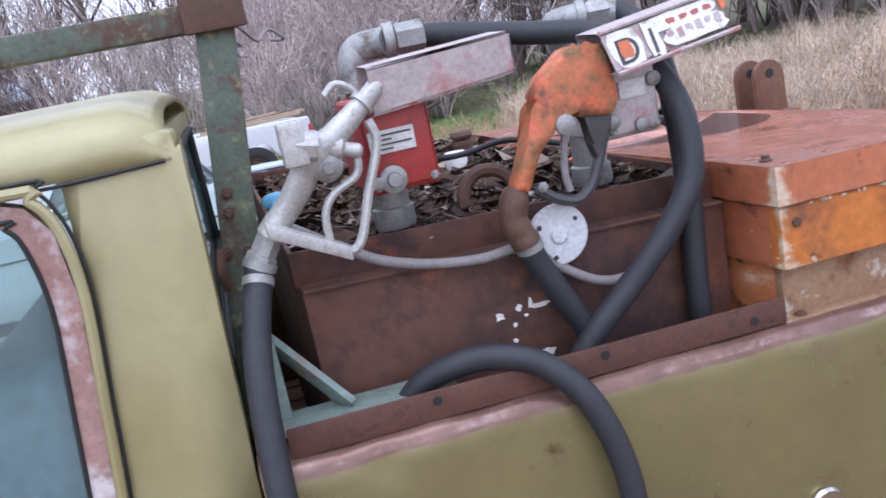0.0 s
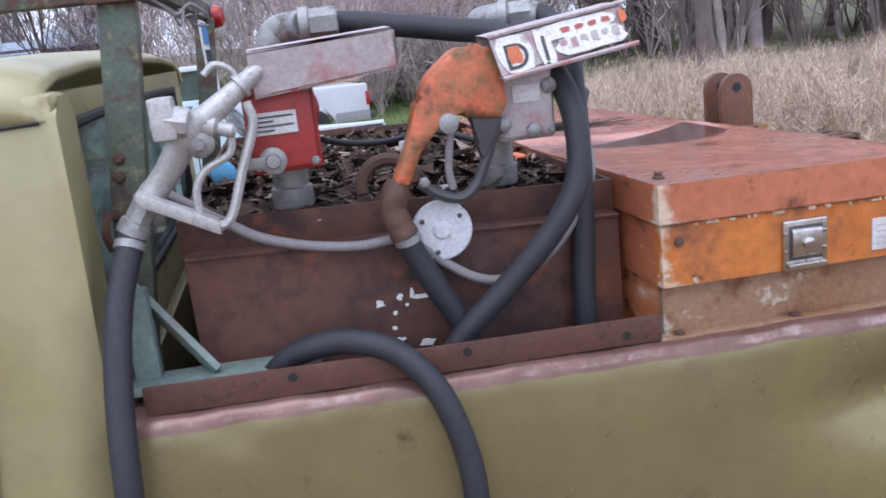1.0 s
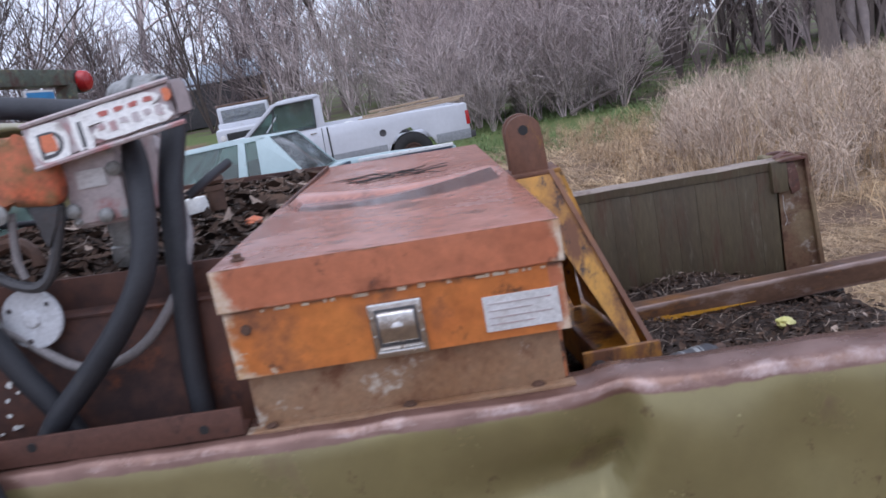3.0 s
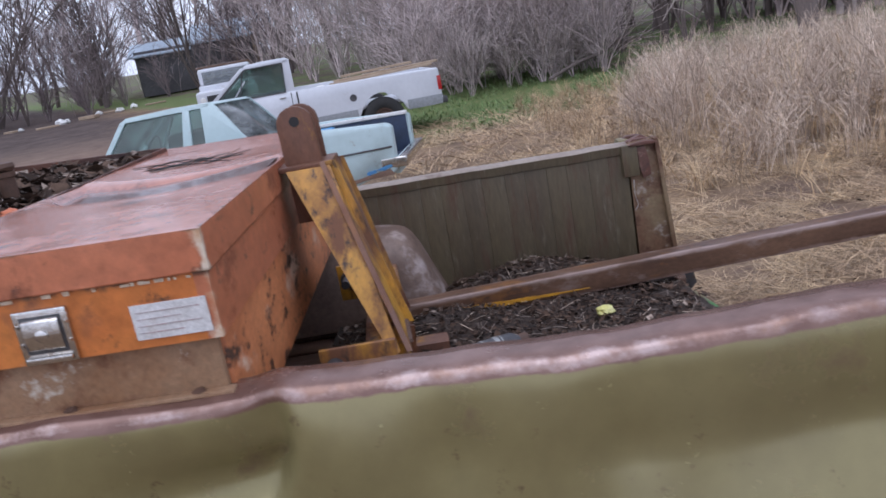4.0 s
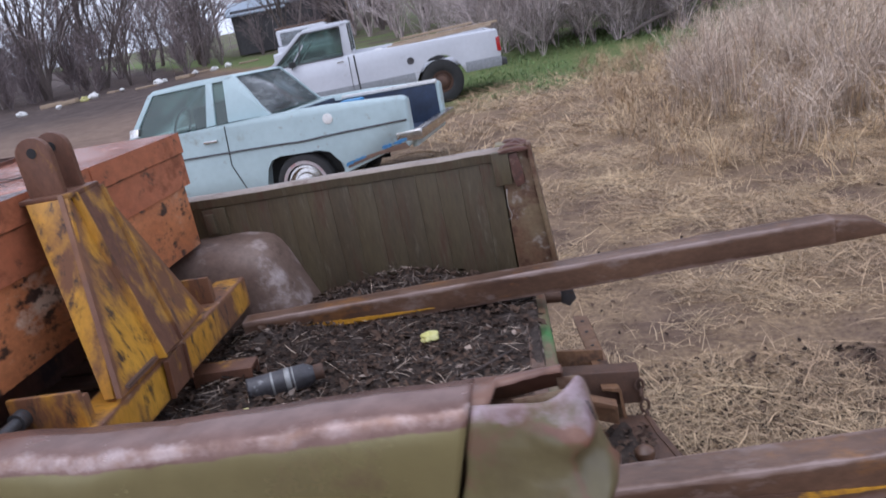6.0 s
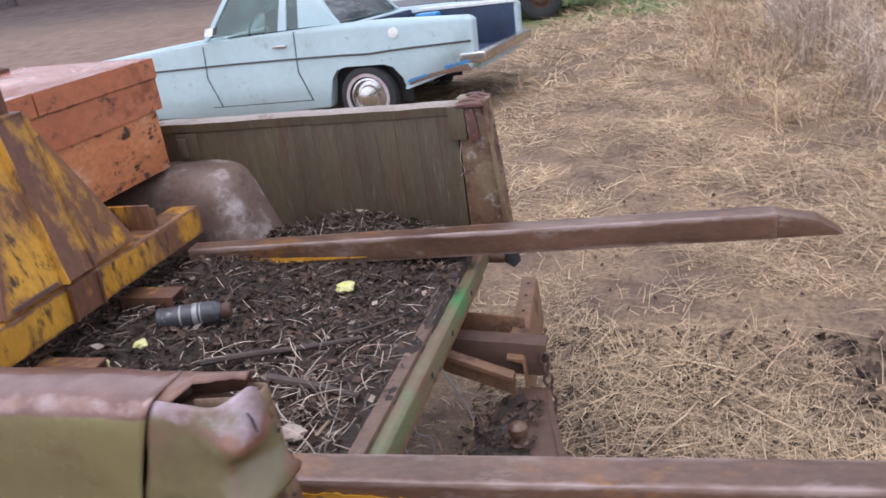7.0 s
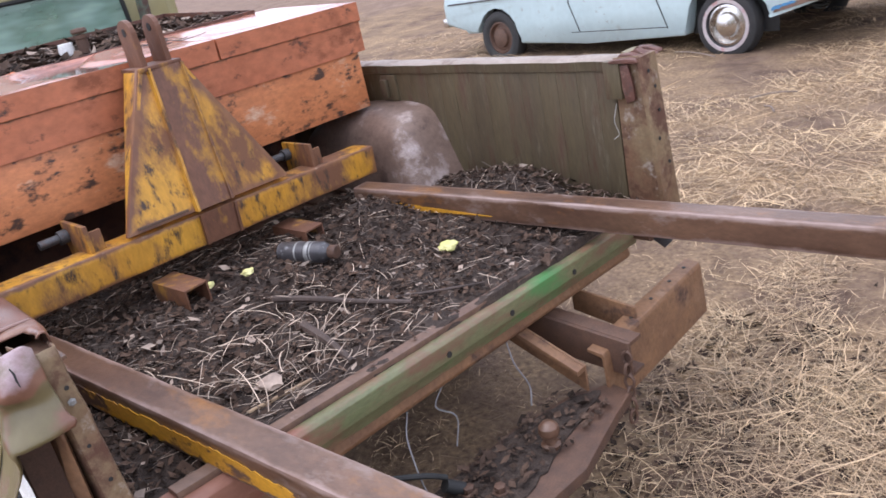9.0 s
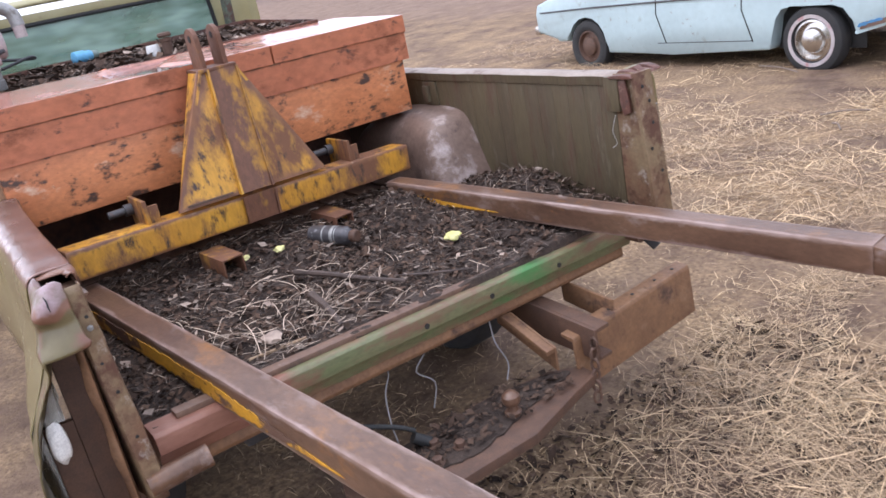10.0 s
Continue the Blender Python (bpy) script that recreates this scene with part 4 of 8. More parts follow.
for k in range(6):
    c = Vector((2.715 + 0.004 * k, 1.185 - 0.006 * k, 0.56 - 0.03 * k))
    ax = (0.2, 1, 0.0) if k % 2 else (1, 0.2, 0.1)
    ring = [c + Vector((0, 0, 0.019 * math.cos(a))) + Vector(ax).normalized() * 0.012 * math.sin(a) for a in np.linspace(0, 6.2832, 13)]
    tube(bm, ring, 0.0045, 6, False)
parts("chain_link", bm, brown_cast, bumper, "rusty chain link")
bm = B()
tube(bm, smooth_path([(2.42, 0.30, 0.66), (2.5, 0.45, 0.60), (2.58, 0.58, 0.56), (2.60, 0.63, 0.53)], 5), 0.007, 8)
lathe(bm, [(0, 0), (0.016, 0), (0.016, 0.05), (0.011, 0.055), (0.011, 0.07), (0, 0.07)], (2.60, 0.62, 0.515), (0.2, 0.5, -0.4), 12)
part("trailer_plug", bm, black, truck, "dark trailer light plug on a cable")
random.seed(8)
bm = B()
for k in range(3):
    y = 0.62 + 0.14 * k + 0.12 * (k == 2)
    p = [(2.45, y, 0.68)]
    for j in range(4):
        p.append((p[-1][0] + random.uniform(0.0, 0.05), p[-1][1] + random.uniform(-0.05, 0.05), p[-1][2] - random.uniform(0.03, 0.07)))
    tube(bm, smooth_path(p, 4), 0.0022, 6)
parts("hanging_wire", bm, grey_cable, truck)


def wheel(parent, at, r, width, rim_r, wall, rim_mat, face=-1, label=""):
    """A tyre with a sidewall band, rim and hub cap, its axle along y."""
    bm = B()
    w = width / 2
    lathe(bm, [(rim_r, -w * 0.8), (rim_r + 0.03, -w), (r - 0.05, -w), (r - 0.015, -w * 0.85), (r, -w * 0.5), (r, w * 0.5), (r - 0.015, w * 0.85), (r - 0.05, w), (rim_r + 0.03, w), (rim_r, w * 0.8)], at, (0, face, 0), 36)
    whl = part("wheel", bm, tyre_mat, parent, label or "black tyre on a steel wheel", 40)
    if wall:
        bm = B()
        lathe(bm, [(rim_r + 0.012, w * 0.97), (rim_r + 0.014, w + 0.003), (rim_r + 0.045, w + 0.003), (rim_r + 0.047, w * 0.97)], at, (0, face, 0), 36)
        part("whitewall", bm, hood_grey, whl)
    bm = B()
    lathe(bm, [(rim_r, w * 0.75), (rim_r - 0.02, w * 0.8), (rim_r - 0.035, w * 0.35), (rim_r * 0.62, w * 0.45), (rim_r * 0.55, w * 0.8), (rim_r * 0.3, w * 0.95), (0.02, w), (0, w)], at, (0, face, 0), 28)
    part("rim", bm, rim_mat, whl)
    return whl


wheel(truck, (1.395, 0.14, 0.36), 0.37, 0.20, 0.2, False, white_chip)
wheel(truck, (1.395, 1.60, 0.36), 0.37, 0.20, 0.2, False, white_chip, 1)
wheel(truck, (-1.75, 0.14, 0.36), 0.37, 0.20, 0.2, False, white_chip)
wheel(truck, (-1.75, 1.60, 0.36), 0.37, 0.20, 0.2, False, white_chip, 1)

# ---- cab ----
CAB_L = 1.45
bm = B()
prism(bm, [(-0.165, 1.740), (-0.006, 1.740), (-0.008, 1.70), (-0.012, 1.55), (-0.018, 1.40), (-0.026, 1.22), (-0.03, 0.62), (-0.235, 0.62), (-0.215, 1.22), (-0.192, 1.40), (-0.172, 1.56)], 0.036, 0.150, "y", 0.03)
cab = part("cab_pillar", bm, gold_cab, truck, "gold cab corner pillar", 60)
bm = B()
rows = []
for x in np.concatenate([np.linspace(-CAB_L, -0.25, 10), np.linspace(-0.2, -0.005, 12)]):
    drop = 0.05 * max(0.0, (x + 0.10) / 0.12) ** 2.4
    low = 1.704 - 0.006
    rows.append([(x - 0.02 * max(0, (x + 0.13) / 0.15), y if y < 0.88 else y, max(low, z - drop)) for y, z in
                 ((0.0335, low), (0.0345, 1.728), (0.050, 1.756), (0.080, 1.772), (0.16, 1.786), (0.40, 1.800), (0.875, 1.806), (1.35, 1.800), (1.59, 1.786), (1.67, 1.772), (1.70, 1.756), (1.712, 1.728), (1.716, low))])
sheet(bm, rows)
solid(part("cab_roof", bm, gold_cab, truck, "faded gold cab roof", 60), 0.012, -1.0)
bm = B()
tube(bm, smooth_path([(-0.9, 0.0325, 1.697), (-0.3, 0.0325, 1.696), (-0.16, 0.0325, 1.694), (-0.03, 0.0335, 1.697)], 6), 0.0028, 6)
part("roof_seam", bm, black, truck)
# door: window frame band, gasket, panel
bm = B()
out = [(-0.80, 1.690), (-0.25, 1.690), (-0.21, 1.676), (-0.186, 1.64), (-0.180, 1.55), (-0.196, 1.40), (-0.214, 1.24), (-0.235, 1.13), (-0.80, 1.13)]
inn = [(-0.77, 1.665), (-0.268, 1.665), (-0.238, 1.655), (-0.222, 1.625), (-0.214, 1.54), (-0.228, 1.40), (-0.246, 1.24), (-0.262, 1.16), (-0.77, 1.16)]
for y0, y1 in ((0.03, 0.07),):
    a = [bm.verts.new((p[0], y0, p[1])) for p in out]
    b = [bm.verts.new((p[0], y0 + 0.004, p[1])) for p in inn]
    c = [bm.verts.new((p[0], y1, p[1])) for p in inn]
    d = [bm.verts.new((p[0], y1, p[1])) for p in out]
    for k in range(len(out)):
        j = (k + 1) % len(out)
        for f in ((a[k], a[j], b[j], b[k]), (b[k], b[j], c[j], c[k]), (d[k], d[j], a[j], a[k]), (c[k], c[j], d[j], d[k])):
            bm.faces.new(f)
door = part("door", bm, primer, truck, "cab door with a chalky pink window frame")
bm = B()
box(bm, -0.80, -0.238, 0.028, 0.075, 0.62, 1.13, 0.01)
part("door_panel", bm, gold_cab, door)
bm = B()
tube(bm, smooth_path([(p[0] + 0.008, 0.026, p[1] + (0.008 if p[1] > 1.66 else 0)) for p in out[:8]], 4), 0.0075, 8)
part("door_moulding", bm, gold_cab, door)
bm = B()
tube(bm, smooth_path([(p[0] - 0.002, 0.033, p[1]) for p in inn[:8]], 4), 0.0035, 8)
tube(bm, smooth_path([(p[0] + 0.0185, 0.03, p[1] + (0.018 if p[1] > 1.66 else 0)) for p in out[:8]], 4), 0.003, 6)
part("window_gasket", bm, black, door)
bm = B()
box(bm, -0.775, -0.216, 0.05, 0.054, 1.15, 1.67, 0)
g = part("door_glass", bm, pane_door, door, "hazy side window glass")
g.visible_shadow = False
# rear wall of the cab round its wide window
bm = B()
for x0, x1, y0, y1, z0, z1 in ((-0.055, -0.028, 0.10, 1.66, 0.62, 1.335), (-0.055, -0.028, 0.10, 1.66, 1.688, 1.735), (-0.055, -0.028, 0.10, 0.15, 1.335, 1.688), (-0.055, -0.028, 1.46, 1.66, 1.335, 1.688)):
    box(bm, x0, x1, y0, y1, z0, z1, 0.006)
part("cab_back", bm, gold_cab, truck)
bm = B()
ring = [(0.165, 1.35), (0.155, 1.5), (0.165, 1.665), (0.20, 1.682), (0.80, 1.688), (1.40, 1.682), (1.44, 1.665), (1.455, 1.5), (1.45, 1.36), (1.41, 1.342), (0.87, 1.338), (0.2, 1.342), (0.165, 1.35)]
tube(bm, smooth_path([(-0.027, y, z) for y, z in ring], 4), 0.010, 8, False)
part("rear_window_rubber", bm, black, truck)
bm = B()
box(bm, -0.042, -0.036, 0.15, 1.46, 1.335, 1.688, 0)
g = part("rear_window", bm, pane_green, truck, "hazy greenish rear window")
g.visible_shadow = False
# far cab side, front and floor
bm = B()
box(bm, -CAB_L, -0.05, 1.66, 1.72, 0.62, 1.16, 0.01)
box(bm, -0.20, -0.05, 1.66, 1.72, 1.16, 1.70, 0.01)
box(bm, -0.88, -0.80, 1.66, 1.72, 1.16, 1.70, 0.01)
box(bm, -CAB_L, -0.80, 0.035, 0.095, 0.62, 1.16, 0.01)
box(bm, -0.88, -0.80, 0.035, 0.095, 1.16, 1.70, 0.01)
box(bm, -CAB_L, -CAB_L + 0.05, 0.035, 1.72, 0.62, 1.2, 0.01)
box(bm, -CAB_L, -CAB_L + 0.05, 0.035, 0.10, 1.2, 1.72, 0.01)
box(bm, -CAB_L, -CAB_L + 0.05, 1.65, 1.72, 1.2, 1.72, 0.01)
part("cab_shell", bm, gold_cab, truck)
bm = B()
box(bm, -CAB_L, -0.05, 0.05, 1.70, 0.60, 0.62, 0.004)
part("cab_floor", bm, cab_dark, truck)
bm = B()
box(bm, -0.36, -0.16, 0.14, 1.60, 0.86, 1.47, 0.07, pose(0, 0, 0, 0, -6, 0) @ Matrix.Translation((0.09, 0, 0)), 5)
box(bm, -0.80, -0.26, 0.14, 1.60, 0.74, 0.93, 0.05, None, 4)
part("bench_seat", bm, seat_blue, truck, "faded blue vinyl bench seat")
bm = B()
tube(bm, [Vector((-0.93, 0.45, 1.22)) + Vector((0.10 * math.sin(a) * 0.4, 0.20 * math.cos(a), 0.19 * math.sin(a))) for a in np.linspace(0, 6.2832, 33)], 0.013, 8, False)
tube(bm, [(-0.93, 0.45, 1.22), (-1.2, 0.45, 1.08)], 0.02, 8)
part("steering_wheel", bm, black, truck)
bm = B()
prism(bm, [(-1.40, 0.85), (-1.05, 0.95), (-1.02, 1.15), (-1.40, 1.22)], 0.1, 1.66, "y", 0.02)
part("dashboard", bm, cab_dark, truck)
bm = B()
prism(bm, [(-CAB_L, 0.55), (-2.6, 0.55), (-2.62, 1.10), (-2.45, 1.16), (-1.5, 1.24), (-CAB_L, 1.22)], 0.06, 1.70, "y", 0.05)
part("hood", bm, gold_cab, truck)

# ---- rack behind the cab ----
rack = thing("headache_rack", "green-painted rusty steel rack standing behind the cab", "rack")


def leaning(y, x0=-0.005, x1=0.085, top=1.915):
    bm = B()
    lean = Matrix(((1, 0, (x1 - x0) / (top - 1.23), x0), (0, 1, 0, y), (0, 0, 1, 1.23), (0, 0, 0, 1)))
    box(bm, -0.029, 0.029, -0.018, 0.018, 0.0, top - 1.23, 0.005, lean)
    return bm


part("post", leaning(0.20), green, rack, "flaking green square post")
part("post", leaning(1.50, 0.02, 0.10, 1.88), green, rack)
bm = B()
box(bm, 0.065, 0.115, 0.17, 1.60, 1.875, 1.925, 0.006)
part("crossbar", bm, green, rack, "green crossbar patched with rust")
bm = B()
box(bm, -1.40, 0.08, 0.175, 0.22, 1.858, 1.898, 0.006)
part("roof_bar", bm, green, rack)
bm = B()
box(bm, 0.035, 0.125, 0.165, 0.185, 1.855, 1.935, 0.004)
part("gusset_plate", bm, brown_cast, rack)
bm = B()
a, b = Vector((0.015, 0.165, 1.415)), Vector((0.135, 0.09, 1.272))
ax = (b - a).normalized()
turn = Vector((0, 0, 1)).rotation_difference(ax).to_matrix().to_4x4()
box(bm, -0.018, 0.018, -0.006, 0.006, 0, (b - a).length, 0.002, Matrix.Translation(a) @ turn)
part("brace", bm, teal, rack, "pale green diagonal brace")
bm = B()
box(bm, 0.0, 0.30, 0.055, 0.13, 1.262, 1.272, 0.002, Matrix(((1, 0, 0, 0), (0, 1, 0, 0), (-0.03, 0, 1, 0.003), (0, 0, 0, 1))))
part("foot_plate", bm, teal, rack)
bm = B()
box(bm, 0.006, 0.046, 0.10, 0.135, 1.265, 1.42, 0.004)
part("foot", bm, teal, rack)
bm = B()
for p, ax in (((0.012, 0.182, 1.53), (0, -1, 0)), ((0.045, 0.182, 1.525), (0, -1, 0)), ((0.03, 0.182, 1.59), (0, -1, 0)), ((0.035, 0.182, 1.62), (0, -1, 0))):
    bolt(bm, p, ax, 0.007, 0.008)
parts("rack_bolt", bm, brown_cast, rack)
bm = B()
tube(bm, smooth_path([(0.005, 0.165, 1.54), (-0.002, 0.15, 1.51), (0.002, 0.16, 1.48)], 5), 0.008, 6)
part("hook", bm, brown_cast, rack)
bm = B()
for k in range(4):
    p = [(0.09 + 0.01 * k, 0.25 + 0.25 * k, 1.87)]
    for j in range(5):
        p.append((p[-1][0] + random.uniform(-0.02, 0.03), p[-1][1] + random.uniform(0.01, 0.07), 1.87 - random.uniform(0.0, 0.045)))
    tube(bm, smooth_path(p, 4), 0.0028, 6)
parts("loose_wire", bm, grey_cable, rack, "loose light wire hanging from the bar")
bm = B()
lathe(bm, [(0, 0), (0.034, 0), (0.036, 0.012), (0.030, 0.030), (0.016, 0.038), (0, 0.040)], (0.118, 1.57, 1.885), (1, -0.1, 0), 20)
lamp = part("clearance_lamp", bm, lamp_red, rack, "round red clearance lamp")
bm = B()
lathe(bm, [(0, -0.03), (0.03, -0.028), (0.038, 0.0), (0.037, 0.006), (0, 0.006)], (0.117, 1.57, 1.885), (1, -0.1, 0), 20)
part("lamp_housing", bm, black, lamp)
bm = B()
box(bm, 0.105, 0.111, 1.19, 1.38, 1.735, 1.865, 0.003)
plate = part("rack_sign", bm, [white_chip], rack, "small faded blue and white plate")
bm = B()
box(bm, 0.1115, 0.1135, 1.20, 1.37, 1.80, 1.858, 0.0)
part("plate_print", bm, blue_plastic, plate)
bm = B()
for k in range(4):
    box(bm, 0.1115, 0.1135, 1.21 + 0.04 * k, 1.235 + 0.04 * k, 1.752, 1.785, 0.0)
parts("plate_print", bm, navy, plate)

# ---- angle iron on the near rail ----
bm = B()
slope = Matrix(((1, 0, 0, 0), (0, 1, 0, 0), (-0.033, 0, 1, 0), (0, 0, 0, 1)))
box(bm, 0.03, 0.862, 0.016, 0.023, 1.247, 1.293, 0.002)
box(bm, 0.03, 0.862, 0.0235, 0.065, 1.247, 1.254, 0.002)
bmesh.ops.transform(bm, matrix=slope, verts=bm.verts)
rail_iron = tagged(part("angle_iron", bm, angle_rust), "length of rusty angle iron bolted along the bed rail", "angle iron")
bm = B()
for x in (0.253, 0.80, 0.53):
    lathe(bm, [(0, 0), (0.0075, 0), (0.0075, 0.002), (0, 0.002)], slope @ Vector((x, 0.0165, 1.277 - 0.012 * (x > 0.7))), (0, -1, 0), 12)
parts("bolt_hole", bm, black, rail_iron)

# ---- fuel tank ----
tank = thing("fuel_tank", "big rusty brown steel fuel tank standing in the bed", "tank")
drop = Matrix(((1, 0, 0, 0), (0, 1, 0, 0), (-0.046, 0, 1, 0.0046), (0, 0, 0, 1)))
bm = B()
box(bm, 0.105, 0.852, 0.148, 1.60, 0.77, 1.452, 0.008)
bmesh.ops.transform(bm, matrix=drop, verts=bm.verts)
part("tank_body", bm, tank_rust, tank)
bm = B()
for a in ((0.10, 0.857, 0.182, 0.190), (0.10, 0.857, 1.56, 1.568)):
    box(bm, *a, 1.448, 1.506, 0.002)
box(bm, 0.10, 0.108, 0.19, 1.56, 1.448, 1.506, 0.002)
box(bm, 0.849, 0.857, 0.19, 1.56, 1.448, 1.506, 0.002)
bmesh.ops.transform(bm, matrix=drop, verts=bm.verts)
part("tank_rim", bm, tank_rust, tank, "rusty raised rim")
bm = B()
tube(bm, [drop @ Vector((x, 0.146 + 0.001 * noise.noise((x * 40, 0, 0)), 1.447)) for x in np.linspace(0.11, 0.85, 40)], 0.004, 6)
part("weld_seam", bm, tank_rust, tank)
random.seed(3)
bm = B()
for x, z, w, h in ((0.411, 1.321, 0.012, 0.010), (0.447, 1.328, 0.008, 0.009), (0.486, 1.324, 0.024, 0.006), (0.468, 1.331, 0.006, 0.012), (0.432, 1.274, 0.006, 0.005), (0.436, 1.30, 0.006, 0.005), (0.438, 1.251, 0.014, 0.006), (0.488, 1.237, 0.020, 0.010), (0.41, 1.243, 0.006, 0.004), (0.458, 1.312, 0.005, 0.004)):
    ring = []
    for k in range(11):
        a = 6.2832 * k / 11
        s = random.uniform(0.6, 1.25)
        ring.append((x + 0.7 * w * s * math.cos(a), z + 0.7 * h * s * math.sin(a)))
    prism(bm, ring, 0.1455, 0.1485, "y")
parts("paint_splash", bm, white_chip, tank, "fleck of white paint")

# ---- pumps on the tank ----


def pump(x, y, base, body, label, box_r, elbow_z, side=0.0):
    """A square pump head on a pipe stub, motor behind it, outlet pipe on top."""
    p = thing("fuel_pump", label, "pump", "pumps on the tank")
    bm = B()
    lathe(bm, [(0, 0), (0.034, 0), (0.036, 0.004), (0.036, 0.035), (0.031, 0.038), (0.031, base[1] - base[0]), (0, base[1] - base[0])], (x, y, base[0]), (0, 0, 1), 24)
    part("bung_adapter", bm, zinc, p, "grey threaded pipe collar")
    bm = B()
    x0, x1, y0, y1, z0, z1 = box_r
    box(bm, x0, x1, y0, y1, z0, z1, 0.010, None, 3)
    box(bm, x0 + 0.006, x1 - 0.006, y0 - 0.008, y0, z0 + 0.008, z1 - 0.008, 0.006)
    lathe(bm, [(0, 0), (0.05, 0), (0.058, 0.01), (0.058, 0.03), (0.05, 0.04), (0, 0.045)], ((x0 + x1) / 2 + 0.01, y1 - 0.01, (z0 + z1) / 2 + 0.01), (0, 1, 0), 24)
    head = part("pump_head", bm, body, p)
    bm = B()
    for dx in (0.012, x1 - x0 - 0.012):
        for dz in (0.014, z1 - z0 - 0.014):
            bolt(bm, (x0 + dx, y0 - 0.008, z0 + dz), (0, -1, 0), 0.005, 0.004)
    parts("head_bolt", bm, zinc, head)
    bm = B()
    tube(bm, [(x + side, y + 0.09 + side, z1 - 0.05), (x + side, y + 0.09 + side, elbow_z - 0.03)], 0.022, 14)
    part("outlet_pipe", bm, body, p)
    return p, head


p1, head1 = pump(0.295, 0.262, (1.490, 1.578), red_pump, "red fuel transfer pump with a paper label", (0.240, 0.352, 0.112, 0.30, 1.572, 1.715), 1.79)
bm = B()
box(bm, 0.250, 0.320, 0.100, 0.1035, 1.634, 1.668, 0.0)
lab = part("pump_label", bm, paper, head1, "white printed label")
bm = B()
for k in range(4):
    box(bm, 0.254, 0.285 + 0.03 * (k % 2), 0.0985, 0.0998, 1.639 + 0.007 * k, 1.6415 + 0.007 * k, 0)
parts("label_print", bm, dark_metal, lab)
bm = B()
lathe(bm, [(0, 0), (0.021, 0), (0.021, 0.006), (0.012, 0.009), (0.010, 0.016), (0, 0.017)], (0.275, 0.103, 1.594), (0, -1, 0), 20)
box(bm, 0.235, 0.275, 0.094, 0.102, 1.584, 1.602, 0.003)
part("bypass_knob", bm, zinc, head1)
p2, head2 = pump(0.668, 0.262, (1.478, 1.572), hood_grey, "faded grey fuel pump with chipped paint", (0.640, 0.742, 0.125, 0.30, 1.568, 1.70), 1.74, 0.047)
bm = B()
box(bm, 0.668, 0.715, 0.113, 0.1165, 1.632, 1.66, 0.0)
part("pump_label", bm, paper, head2)
bm = B()
for x, z in ((0.65, 1.60), (0.70, 1.585), (0.73, 1.655)):
    lathe(bm, [(0, 0), (0.012, 0), (0.012, 0.008), (0.006, 0.012), (0, 0.012)], (x, 0.117, z), (0, -1, 0), 14)
parts("pump_plug", bm, zinc, head2)


def elbow(parent, at, drop_y):
    """A galvanised elbow from the outlet pipe to the hose."""
    bm = B()
    x, y, z = at
    tube(bm, smooth_path([(x - 0.030, y, z - 0.062), (x - 0.030, y, z - 0.02), (x - 0.014, y, z + 0.004), (x + 0.02, y - drop_y * 0.2, z + 0.008), (x + 0.035, y - drop_y * 0.4, z + 0.008)], 5), 0.026, 14)
    lathe(bm, [(0.026, 0), (0.031, 0.001), (0.031, 0.018), (0.026, 0.019)], (x + 0.026, y - drop_y * 0.3, z + 0.008), (1, -drop_y, 0), 16)
    lathe(bm, [(0.026, 0), (0.031, 0.001), (0.031, 0.016), (0.026, 0.017)], (x - 0.030, y, z - 0.066), (0, 0, 1), 16)
    lathe(bm, [(0.0, 0), (0.024, 0.0), (0.026, 0.004), (0.026, 0.045), (0.023, 0.048), (0, 0.048)], (x + 0.044, y - drop_y * 0.5, z + 0.008), (1, -drop_y, 0), 6)
    part("elbow", bm, zinc, parent, "galvanised pipe elbow")


elbow(p1, (0.325, 0.352, 1.788), 0.1)
bm = B()
tube(bm, smooth_path([(0.715, 0.40, 1.69), (0.706, 0.395, 1.735), (0.690, 0.372, 1.762), (0.685, 0.345, 1.770), (0.705, 0.325, 1.772), (0.728, 0.317, 1.772)], 5), 0.025, 14)
lathe(bm, [(0.025, 0), (0.030, 0.001), (0.030, 0.016), (0.025, 0.017)], (0.712, 0.323, 1.772), (1, -0.35, 0), 16)
lathe(bm, [(0, 0), (0.024, 0), (0.026, 0.004), (0.026, 0.040), (0.023, 0.043), (0, 0.043)], (0.730, 0.317, 1.772), (1, -0.35, 0), 6)
part("elbow", bm, zinc, p2, "galvanised pipe elbow")


